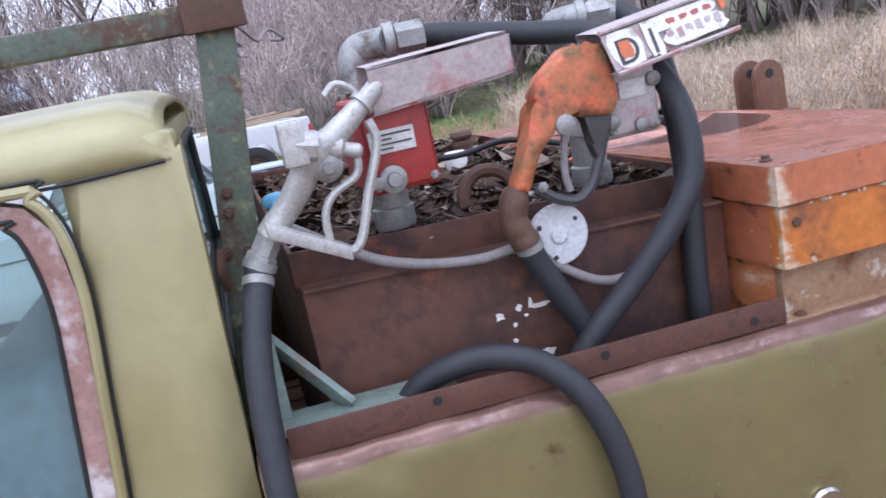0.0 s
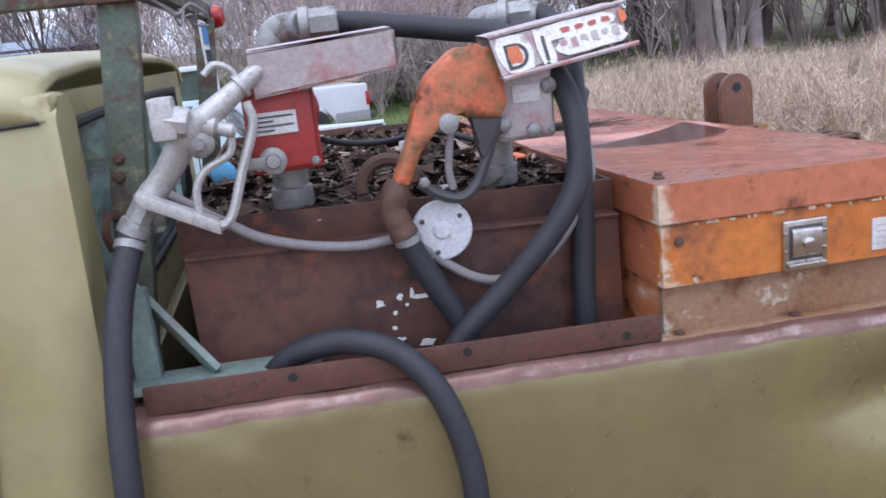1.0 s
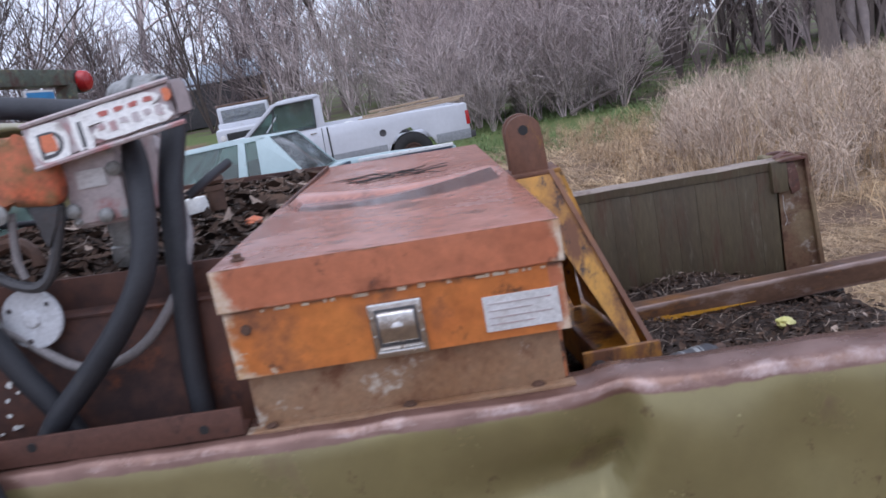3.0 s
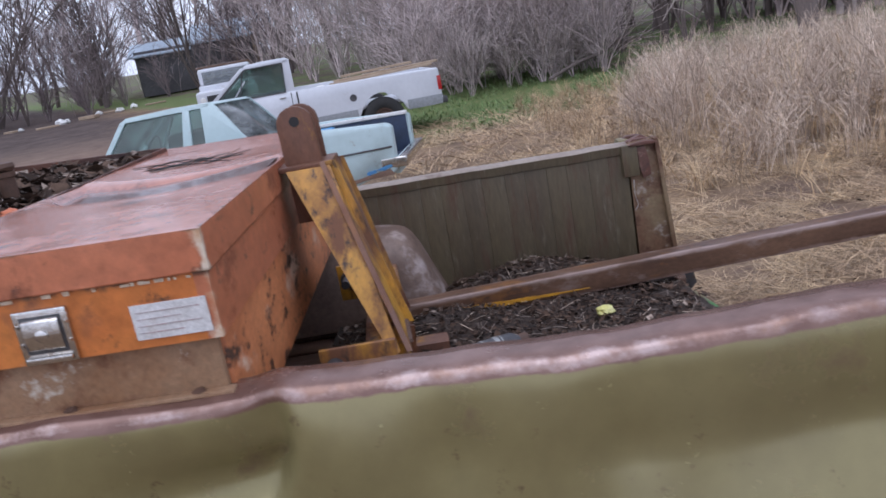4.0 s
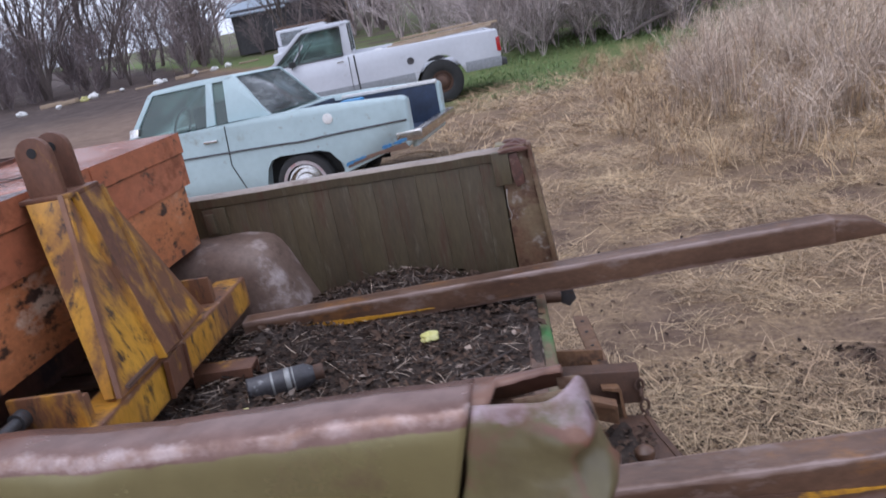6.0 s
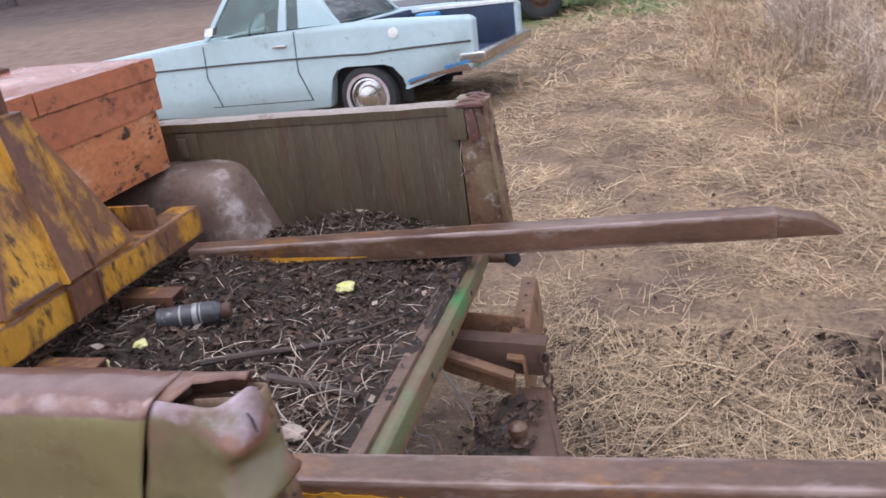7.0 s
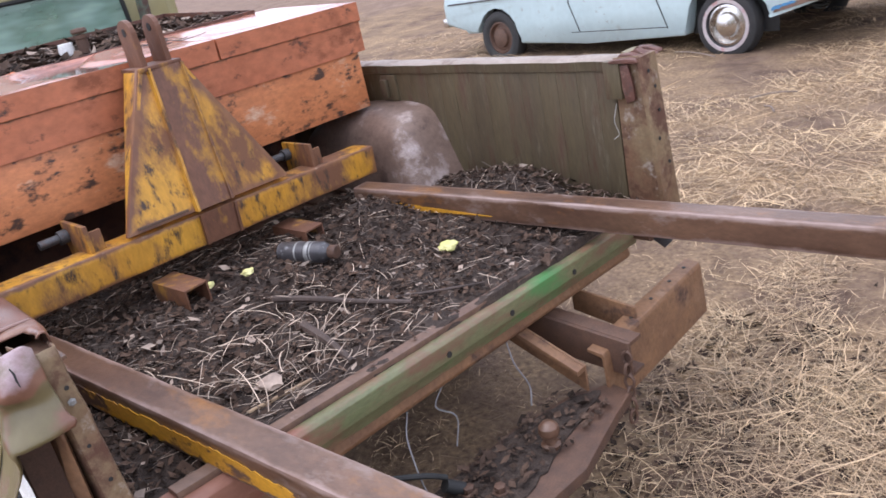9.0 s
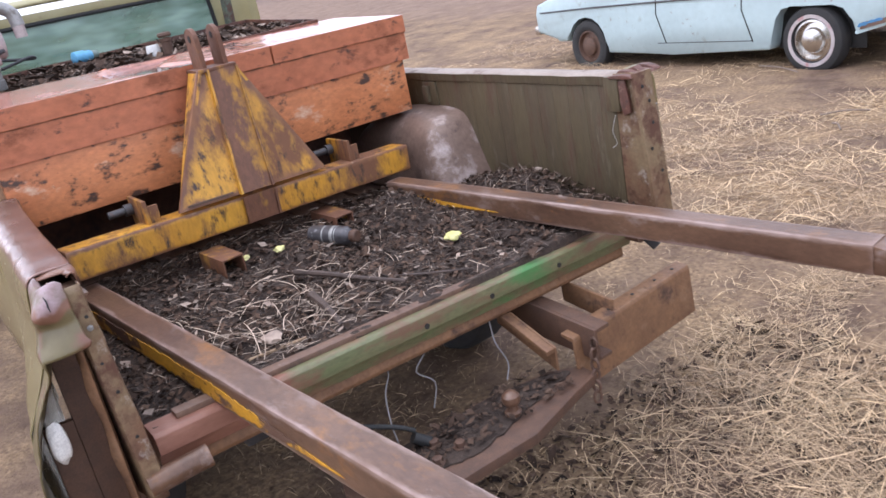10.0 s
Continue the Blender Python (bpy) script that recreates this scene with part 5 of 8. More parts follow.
def hood(parent, corners, mat, depth, brand_bars, label):
    """The folded sheet cover that holds a nozzle's spout; corners run round its front from the upper left."""
    c = [Vector(p) for p in corners]
    bm = B()
    back = [p + Vector((0, depth, 0.004)) for p in c]
    f = [bm.verts.new(p) for p in c]
    b = [bm.verts.new(p) for p in back]
    bm.faces.new(f)
    bm.faces.new((f[0], f[1], b[1], b[0]))
    bm.faces.new((f[3], f[2], b[2], b[3]))
    bm.faces.new((f[1], f[2], b[2], b[1]))
    bm.faces.new(b)
    bmesh.ops.bevel(bm, geom=list(bm.edges) + list(bm.verts), offset=0.005, segments=2, affect="EDGES")
    h = part("nozzle_boot", bm, mat, parent, label)
    u, v = c[1] - c[0], c[3] - c[0]
    n = u.cross(v).normalized()
    n = n if n.y < 0 else -n

    def patch(name, a0, a1, b0, b1, m, out=0.0012, wob=0.0):
        bm = B()
        pts = [(a0, b0), (a1, b0), (a1, b1), (a0, b1)]
        if wob:
            pts = []
            for k in range(14):
                t = 6.2832 * k / 14
                s = 1 + wob * random.uniform(-1, 1)
                ca, sa = math.cos(t), math.sin(t)
                q = max(abs(ca), abs(sa))
                pts.append(((a0 + a1) / 2 + (a1 - a0) / 2 * ca / q * s, (b0 + b1) / 2 + (b1 - b0) / 2 * sa / q * s))
        lo = [bm.verts.new(c[0] + u * p + v * q + n * 0.0003) for p, q in pts]
        hi = [bm.verts.new(c[0] + u * p + v * q + n * out) for p, q in pts]
        bm.faces.new(hi)
        for k in range(len(pts)):
            j = (k + 1) % len(pts)
            bm.faces.new((lo[k], lo[j], hi[j], hi[k]))
        part(name, bm, m, h)

    for args in brand_bars:
        patch(*args)
    return h, c[0], u, v, n


random.seed(11)
bars1 = [("faded_mark", 0.10, 0.30, 0.14, 0.92, red_chip, 0.0008, 0.2)]
for k in range(8):
    a = 0.40 + 0.062 * k
    bars1.append(("raised_mark", a, a + 0.042, 0.40 - 0.02 * (k % 2), 0.68, hood_grey, 0.0035, 0.12))
bars1.append(("raised_mark", 0.39, 0.90, 0.34, 0.37, red_chip, 0.001))
bars1.append(("raised_mark", 0.39, 0.90, 0.72, 0.75, red_chip, 0.001))
h1, *_ = hood(p1, [(0.262, 0.064, 1.761), (0.482, 0.062, 1.773), (0.484, 0.062, 1.712), (0.264, 0.082, 1.690)], hood_grey, 0.085, bars1, "dented grey spout cover with faded red paint")
bars2 = [("paint_patch", 0.32, 0.90, 0.08, 0.45, white_chip, 0.0012, 0.1), ("paint_patch", 0.03, 0.27, 0.10, 0.95, white_chip, 0.001, 0.12), ("paint_patch", 0.30, 0.41, 0.12, 0.92, white_chip, 0.001, 0.12), ("orange_mark", 0.09, 0.18, 0.35, 0.72, orange_chip, 0.0024, 0.15), ("orange_mark", 0.93, 0.98, 0.15, 0.42, orange_chip, 0.0024, 0.25)]
bars2.append(("worn_patch", 0.44, 0.95, 0.42, 0.86, white_chip, 0.0014, 0.10))
for k in range(6):
    a = 0.46 + 0.078 * k
    bars2.append(("red_bar", a, a + 0.05, 0.48, 0.70 if k % 2 else 0.62, hood_grey, 0.0024, 0.25))
for k in range(4):
    bars2.append(("red_bar", 0.5 + 0.1 * k, 0.56 + 0.1 * k, 0.22, 0.33, red_chip, 0.0024, 0.2))
h2, o2, u2, v2, n2 = hood(p2, [(0.626, 0.072, 1.741), (0.856, 0.088, 1.771), (0.860, 0.082, 1.714), (0.640, 0.056, 1.676)], hood_grey, 0.085, bars2, "peeling white spout cover with the letters D I")
bm = B()
tube(bm, [o2 + n2 * 0.002, o2 + u2 + n2 * 0.002], 0.004, 6)
tube(bm, [o2 + v2 + n2 * 0.002, o2 + u2 + v2 + n2 * 0.002], 0.004, 6)
parts("boot_rib", bm, hood_grey, h2)


def letters(body, at, u, n, size, mat, parent):
    cu = bpy.data.curves.new("letter", "FONT")
    cu.body, cu.size, cu.extrude = body, size, 0.0008
    tmp = bpy.data.objects.new("letter", cu)
    scene.collection.objects.link(tmp)
    me = bpy.data.meshes.new_from_object(tmp.evaluated_get(bpy.context.evaluated_depsgraph_get()))
    bpy.data.objects.remove(tmp)
    ux = u.normalized()
    nz = n.normalized()
    uy = nz.cross(ux)
    m = Matrix((ux, uy, nz)).transposed().to_4x4()
    m.translation = at
    me.transform(m)
    me.materials.clear()
    me.materials.append(mat)
    ob = new("letter", me)
    ob.parent = parent
    return ob


letters("D", o2 + u2 * 0.045 + v2 * 0.86 + n2 * 0.0012, u2, n2, 0.058, dark_metal, h2)
letters("I", o2 + u2 * 0.315 + v2 * 0.86 + n2 * 0.0012, u2, n2, 0.058, dark_metal, h2)

# ---- nozzle one: bare aluminium ----
noz = thing("fuel_nozzle", "bare aluminium fuel nozzle hung in its spout cover", "nozzle")
bm = B()
tube(bm, [(0.285, 0.085, 1.742), (0.259, 0.074, 1.722), (0.225, 0.065, 1.698), (0.185, 0.056, 1.671)], [0.013, 0.014, 0.0165, 0.02], 16)
lathe(bm, [(0.0165, 0), (0.0195, 0.001), (0.0195, 0.008), (0.0165, 0.009)], (0.243, 0.07, 1.711), (0.8, 0.2, 0.55), 18)
part("spout", bm, alu, noz)
bm = B()
tube(bm, smooth_path([(0.19, 0.056, 1.674), (0.168, 0.056, 1.662), (0.150, 0.062, 1.642), (0.122, 0.075, 1.604), (0.095, 0.085, 1.575), (0.078, 0.088, 1.557)], 5), [0.021] * 5 + [0.023] * 5 + [0.0205] * 5 + [0.0195] * 5 + [0.021] * 6, 16)
lathe(bm, [(0, 0), (0.020, 0), (0.022, 0.006), (0.022, 0.03), (0.018, 0.034), (0.018, 0.05), (0, 0.05)], (0.168, 0.03, 1.672), (-1, 0.1, 0.25), 8)
lathe(bm, [(0, 0), (0.018, 0), (0.018, 0.025), (0.011, 0.03), (0.011, 0.05), (0.006, 0.055), (0, 0.055)], (0.178, 0.055, 1.668), (1, -0.1, -0.35), 14)
part("nozzle_body", bm, alu, noz)
bm = B()
box(bm, 0.118, 0.152, 0.012, 0.055, 1.652, 1.712, 0.005, None, 2)
part("cap_nut", bm, alu, noz, "square cap nut")
bm = B()
lathe(bm, [(0, 0), (0.020, 0), (0.022, 0.004), (0.022, 0.012), (0.016, 0.016), (0.008, 0.018), (0.008, 0.026), (0, 0.026)], (0.176, 0.055, 1.640), (0, -1, 0), 20)
part("poppet_cap", bm, zinc, noz)
bm = B()
tube(bm, smooth_path([(0.082, 0.062, 1.573), (0.11, 0.058, 1.556), (0.16, 0.055, 1.527), (0.186, 0.058, 1.513), (0.205, 0.06, 1.53), (0.228, 0.063, 1.59), (0.255, 0.066, 1.655), (0.25, 0.068, 1.69)], 5), 0.0075, 8)
box(bm, 0.074, 0.184, 0.046, 0.076, -0.011, 0.011, 0.004, Matrix.Translation((0.0, 0, 1.612)) @ Matrix(((1, 0, 0, 0), (0, 1, 0, 0), (-0.55, 0, 1, 0), (0, 0, 0, 1))))
part("guard", bm, alu, noz, "cast hand guard")
bm = B()
tube(bm, smooth_path([(0.222, 0.055, 1.655), (0.216, 0.055, 1.62), (0.178, 0.055, 1.600), (0.160, 0.055, 1.575), (0.157, 0.055, 1.535)], 5), 0.006, 8)
part("trigger", bm, alu, noz)
bm = B()
tube(bm, smooth_path([(0.196, 0.07, 1.735), (0.215, 0.07, 1.748), (0.238, 0.072, 1.735), (0.245, 0.07, 1.71)], 5), 0.005, 8)
part("hook", bm, alu, noz)
bm = B()
lathe(bm, [(0, 0), (0.020, 0), (0.020, 0.03), (0.024, 0.032), (0.024, 0.042), (0.021, 0.044), (0, 0.044)], (0.079, 0.088, 1.558), (-0.6, -0.1, -0.85), 8)
lathe(bm, [(0.0, 0), (0.025, 0), (0.025, 0.012), (0, 0.012)], (0.057, 0.084, 1.525), (-0.5, -0.1, -0.85), 18)
part("hose_swivel", bm, zinc, noz)

# ---- nozzle two: orange ----
noz2 = thing("fuel_nozzle", "grimy orange fuel nozzle with dark trigger guard", "nozzle")
bm = B()
prism(bm, [(0.508, 1.669), (0.529, 1.697), (0.573, 1.731), (0.590, 1.732), (0.606, 1.722), (0.634, 1.731), (0.649, 1.705), (0.652, 1.636), (0.640, 1.614), (0.580, 1.622), (0.548, 1.642), (0.511, 1.588), (0.480, 1.524), (0.454, 1.534), (0.487, 1.600), (0.516, 1.650)], 0.082, 0.128, "y", 0.012)
part("nozzle_body", bm, noz_orange, noz2, "orange enamel body worn and stained", 60)
bm = B()
tube(bm, [(0.63, 0.105, 1.70), (0.66, 0.112, 1.722), (0.70, 0.118, 1.735)], 0.013, 12)
part("spout", bm, alu, noz2)
bm = B()
tube(bm, smooth_path([(0.635, 0.105, 1.615), (0.628, 0.105, 1.59), (0.610, 0.105, 1.545), (0.590, 0.105, 1.508), (0.565, 0.105, 1.492), (0.53, 0.105, 1.502), (0.499, 0.105, 1.525)], 6), 0.0095, 8)
prism(bm, [(0.585, 1.625), (0.640, 1.617), (0.628, 1.585), (0.605, 1.55), (0.598, 1.575), (0.600, 1.6)], 0.092, 0.118, "y", 0.004)
part("guard", bm, dark_metal, noz2, "dark grey trigger guard")
bm = B()
tube(bm, smooth_path([(0.560, 0.10, 1.615), (0.553, 0.10, 1.58), (0.548, 0.10, 1.54), (0.552, 0.10, 1.51)], 5), 0.0065, 8)
part("trigger", bm, grey_cable, noz2)
bm = B()
lathe(bm, [(0, 0), (0.014, 0), (0.016, 0.003), (0.016, 0.009), (0.008, 0.012), (0, 0.012)], (0.551, 0.082, 1.618), (0, -1, 0), 18)
bolt(bm, (0.505, 0.094, 1.528), (0, -1, 0), 0.006, 0.006)
parts("stem_nut", bm, zinc, noz2)
bm = B()
tube(bm, smooth_path([(0.466, 0.105, 1.532), (0.457, 0.103, 1.515), (0.450, 0.10, 1.49), (0.456, 0.098, 1.465), (0.464, 0.097, 1.445)], 4), [0.019, 0.02, 0.022, 0.023, 0.024, 0.024, 0.023, 0.022, 0.021, 0.022, 0.023, 0.023, 0.022, 0.022, 0.024, 0.024, 0.024], 12)
part("hose_swivel", bm, brown_cast, noz2, "rust-brown hose swivel")

# ---- hoses and cables ----


def hose(name, pts, r, mat, label, cat="hose", per=8):
    h = thing(name, label, cat)
    bm = B()
    line = smooth_path(pts, per)
    tube(bm, line, r, 14)
    part("hose_body" if cat == "hose" else "cable_jacket", bm, mat, h)
    if r > 0.015:
        for k, step in ((1, 1), (len(line) - 2, -1)):
            bm = B()
            d = (line[k + step] - line[k]).normalized()
            lathe(bm, [(r, 0), (r + 0.0025, 0.001), (r + 0.0025, 0.013), (r, 0.014)], line[k], d, 18)
            part("hose_clamp", bm, zinc, h, "dull steel band clamp")
    return h


hose("fuel_hose", [(0.385, 0.343, 1.797), (0.45, 0.325, 1.791), (0.53, 0.30, 1.776), (0.61, 0.272, 1.760), (0.69, 0.220, 1.740), (0.748, 0.155, 1.68), (0.765, 0.10, 1.60), (0.752, 0.07, 1.50), (0.70, 0.066, 1.42), (0.615, 0.074, 1.335), (0.537, 0.082, 1.262), (0.47, 0.095, 1.16), (0.37, 0.10, 1.07), (0.24, 0.10, 1.08), (0.19, 0.095, 1.19), (0.24, 0.075, 1.272), (0.300, 0.052, 1.300), (0.361, 0.030, 1.303), (0.425, 0.0, 1.278), (0.478, -0.038, 1.205), (0.505, -0.062, 1.06), (0.48, -0.075, 0.86), (0.30, -0.085, 0.68), (0.10, -0.085, 0.78), (0.008, -0.075, 1.02), (0.004, -0.052, 1.22), (0.018, 0.02, 1.40), (0.052, 0.083, 1.52)], 0.0205, rubber, "black rubber hose looping over the bed rail to a nozzle")
hose("fuel_hose", [(0.765, 0.305, 1.772), (0.79, 0.285, 1.762), (0.805, 0.23, 1.71), (0.792, 0.165, 1.60), (0.782, 0.135, 1.45), (0.770, 0.125, 1.30), (0.76, 0.12, 1.14), (0.69, 0.11, 1.03), (0.60, 0.11, 1.12), (0.545, 0.105, 1.27), (0.505, 0.10, 1.35), (0.475, 0.10, 1.415), (0.464, 0.098, 1.45)], 0.0205, rubber, "black rubber hose hanging down beside the tank")
hose("grey_cable", [(0.10, 0.15, 1.56), (0.15, 0.135, 1.525), (0.185, 0.128, 1.503), (0.235, 0.122, 1.472), (0.31, 0.12, 1.447), (0.39, 0.12, 1.434), (0.455, 0.125, 1.434), (0.50, 0.13, 1.41), (0.525, 0.13, 1.384), (0.584, 0.12, 1.346), (0.644, 0.12, 1.340), (0.715, 0.12, 1.374), (0.780, 0.13, 1.450), (0.806, 0.15, 1.52), (0.79, 0.20, 1.57), (0.76, 0.28, 1.56)], 0.0085, grey_cable, "grey electric cable drooping across the tank", "cable")
hose("power_lead", [(0.36, 0.25, 1.60), (0.42, 0.35, 1.575), (0.5, 0.45, 1.56), (0.58, 0.42, 1.57), (0.66, 0.30, 1.55)], 0.006, rubber, "thin black power lead lying on the tank", "cable")
hose("hook_wire", [(0.86, 0.30, 1.62), (0.83, 0.24, 1.60), (0.80, 0.22, 1.58)], 0.008, rubber, "short black hose end", "hose")

# ---- round reel plate ----
reel = thing("junction_cover", "round white enamelled steel cover with a centre boss", "cover")
bm = B()
lathe(bm, [(0, 0), (0.050, 0), (0.0515, 0.002), (0.0515, 0.007), (0.049, 0.009), (0.016, 0.0095), (0.0125, 0.0135), (0.010, 0.0140), (0, 0.0135)], (0.530, 0.132, 1.438), (-0.05, -1, 0.0), 40)
part("cover_disc", bm, disc_white, reel)
bm = B()
for a in (0.6, 2.6, 4.4):
    bolt(bm, (0.530 + 0.038 * math.cos(a), 0.1225, 1.438 + 0.038 * math.sin(a)), (0, -1, 0), 0.003, 0.002)
parts("cover_screw", bm, dark_metal, reel)
bm = B()
box(bm, 0.505, 0.555, 0.132, 0.15, 1.41, 1.465, 0.004)
part("cover_box", bm, dark_metal, reel)

# ---- tool box across the bed ----
toolbox = thing("tool_box", "orange steel crossover tool box, rusted and chipped", "tool box")
# its frame: x along its short side from the cab, y across the bed
TB = Matrix.Translation((0.866, 0.014, 0)) @ pose(0, 0, 0, 0, 0, 1.4)
tbs = Matrix(((1, 0, 0, 0), (0, 1, 0, 0), (-0.030, -0.016, 1, 0), (0, 0, 0, 1)))
TBM = TB @ tbs
W, LEN = 0.528, 1.655


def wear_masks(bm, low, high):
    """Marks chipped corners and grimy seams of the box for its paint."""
    worn, grime = bm.verts.layers.float.new("edge_wear_sheen"), bm.verts.layers.float.new("grime")
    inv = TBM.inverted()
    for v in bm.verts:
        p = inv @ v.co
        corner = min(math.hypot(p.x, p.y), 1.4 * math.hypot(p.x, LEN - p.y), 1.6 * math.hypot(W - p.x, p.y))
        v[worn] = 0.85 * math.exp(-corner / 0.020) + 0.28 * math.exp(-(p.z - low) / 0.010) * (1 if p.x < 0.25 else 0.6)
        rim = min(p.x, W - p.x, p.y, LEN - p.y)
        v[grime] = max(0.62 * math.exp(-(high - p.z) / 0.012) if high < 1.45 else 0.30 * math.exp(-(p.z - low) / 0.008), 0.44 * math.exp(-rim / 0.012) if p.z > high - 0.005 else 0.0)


bm = B()
loop = [(x, 0.004) for x in np.linspace(0.004, W - 0.004, 24)] + [(W - 0.004, y) for y in np.linspace(0.03, LEN - 0.03, 60)] + [(x, LEN - 0.004) for x in np.linspace(W - 0.004, 0.004, 12)] + [(0.004, y) for y in np.linspace(LEN - 0.03, 0.03, 60)]
loop.append(loop[0])
faces = sheet(bm, [[TBM @ Vector((x, y, z)) for x, y in loop] for z in (1.308, 1.312, 1.320, 1.335, 1.36, 1.39, 1.409, 1.4175)])
for f in faces:
    c = TBM.inverted() @ f.calc_center_median()
    # the long faces take the orange tinted for sky light
    f.material_index = 1 if c.x > W - 0.02 or c.x < 0.006 and c.y > 0.03 else 0
for z in (1.309, 1.4165):
    bm.faces.new([bm.verts.new(TBM @ Vector((x, y, z))) for x, y in loop[:-1]])
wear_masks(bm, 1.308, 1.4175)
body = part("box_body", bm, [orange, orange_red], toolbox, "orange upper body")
# thin crust of scuffs along the upper rim
bm = B()
box(bm, 0.016, W - 0.014, 0.045, LEN - 0.03, 1.10, 1.309, 0.006, TBM)
part("box_well", bm, orange_low, toolbox, "scraped orange lower body")
bm = B()
box(bm, 0.012, W - 0.022, 0.026, 0.046, 1.212, 1.309, 0.004, TBM)
box(bm, -0.004, W - 0.01, 0.004, 0.030, 1.212, 1.219, 0.002, TBM)
part("end_skirt", bm, base_dirty, toolbox, "bare dirty end skirt with mounting flange")
bm = B()
for x in (0.035, 0.255, 0.46):
    bolt(bm, TBM @ Vector((x, 0.016, 1.219)), (0, -0.2, 1), 0.008, 0.004)
parts("flange_screw", bm, brown_cast, toolbox)


def sunk(x, y):
    """How deep the lid is beaten in: a curved trough and a shallow hollow."""
    c = 0.625 + 2.3 * (x - 0.265) ** 2
    s = (y - c) / (0.115 if y < c else 0.105)
    d = 0.034 * math.exp(-s ** 4) * max(0.0, 1 - (2 * x / W - 1) ** 8)
    d += 0.010 * math.exp(-(((y - 1.25) / 0.20) ** 2 + ((x - 0.3) / 0.16) ** 2)) + 0.0025 * noise.noise((x * 7, y * 7, 4))
    return d * min(1, max(0, min(x, W - x, y, LEN - y)) / 0.03)


def lid(y0, y1, name):
    """A folded lid with a beaten-in trough across it."""
    bm = B()
    xs, ys = np.linspace(0, W, 50), np.linspace(y0, y1, int((y1 - y0) * 100))
    top = [[TBM @ Vector((x, y, 1.482 - sunk(x, y))) for y in ys] for x in xs]
    faces = sheet(bm, top)
    for f in faces:
        c = TBM.inverted() @ f.calc_center_median()
        f.material_index = 3 if sunk(c.x, c.y) > 0.012 + 0.004 * noise.noise((c.x * 20, c.y * 20, 7)) else 1
    k = len(ys) - 1
    def skirt(line):
        return sheet(bm, [[q + Vector((0, 0, h * (1 + 0.03 * noise.noise((q.x * 20, q.y * 20, 0))))) for q in line] for h in (0, -0.006, -0.016, -0.032, -0.048, -0.058, -0.063, -0.066)])
    for f in skirt(top[0]) + skirt(top[-1]):
        f.material_index = 2
    for f in skirt([r[0] for r in top]) + skirt([r[-1] for r in top]):
        f.material_index = 2
    bmesh.ops.remove_doubles(bm, verts=bm.verts, dist=0.0004)
    wear_masks(bm, 1.418, 1.482)
    return solid(part(name, bm, [orange, lid_top, orange_red, lid_wet], toolbox, "faded pinkish-orange dented lid", 30), 0.003, 0)


# white paint showing at the chipped corners
random.seed(6)


def chip(cx, cz, w, h, face):
    """A thin flake of bare white undercoat on one of the box's faces."""
    bm = B()
    ring = []
    for k in range(15):
        a = 6.2832 * k / 15
        s = random.uniform(0.55, 1.2)
        ring.append((cx + w * s * math.cos(a), cz + h * s * math.sin(a)))
    if face == "end":
        ring = [(max(0.0045, p), q) for p, q in ring]
        prism(bm, ring, -0.0008 if cz > 1.41 else 0.0032, 0.006, "y", 0, TBM)
    else:
        ring = [(max(0.0045, p), q) for p, q in ring]
        prism(bm, ring, -0.0008 if cz > 1.41 else 0.0032, 0.006, "x", 0, TBM)
    part("paint_chip", bm, cream, toolbox, "bare cream undercoat")


for k in range(14):
    cx, cz = 0.004 + abs(random.gauss(0, 0.03)), random.choice((random.uniform(1.312, 1.395), random.uniform(1.425, 1.475), random.uniform(1.312, 1.33)))
    s = random.uniform(0.0012, 0.0045)
    chip(cx, cz, s * random.uniform(0.8, 1.8), s * random.uniform(0.6, 1.6), "end" if k % 3 else "side")
lid(0.0, 1.042, "lid")
lid(1.052, LEN, "lid")
# rain water standing in the trough
level = (TBM @ Vector((0.265, 0.60, 1.482))).z - 0.013
bm = B()
grid = {}
xs, ys = np.linspace(0.02, W - 0.02, 60), np.linspace(0.42, 1.0, 70)
for i, x in enumerate(xs):
    for j, y in enumerate(ys):
        p = TBM @ Vector((x, y, 1.482 - sunk(x, y)))
        if p.z < level + 0.0015:
            grid[i, j] = bm.verts.new((p.x, p.y, level))
for i, j in grid:
    q = [grid.get(k) for k in ((i, j), (i + 1, j), (i + 1, j + 1), (i, j + 1))]
    if all(q):
        bm.faces.new(q)
bmesh.ops.delete(bm, geom=[v for v in bm.verts if not v.link_faces], context="VERTS")
tagged(part("puddle", bm, rain_water, smooth=180), "shallow rain puddle standing in the dented lid", "puddle", kind="stuff")
bm = B()
for k in range(22):
    y = random.uniform(0.01, W - 0.02)
    box(bm, y, y + random.uniform(0.004, 0.014), 0.0015, 0.004, 1.409, 1.413 + random.uniform(0, 0.003), 0.0008, TBM)
parts("paint_flake", bm, cream, toolbox)
bm = B()
lathe(bm, [(0, 0), (0.011, 0), (0.011, 0.004), (0.007, 0.006), (0.007, 0.012), (0, 0.013)], TBM @ Vector((0.032, 0.062, 1.482)), (0, 0, 1), 8)
part("lid_bolt", bm, brown_cast, toolbox)
bm = B()
lathe(bm, [(0, 0), (0.009, 0), (0.008, 0.004), (0, 0.005)], TBM @ Vector((0.034, 0.004, 1.385)), (0, -1, 0), 10)
part("body_rivet", bm, brown_cast, toolbox)
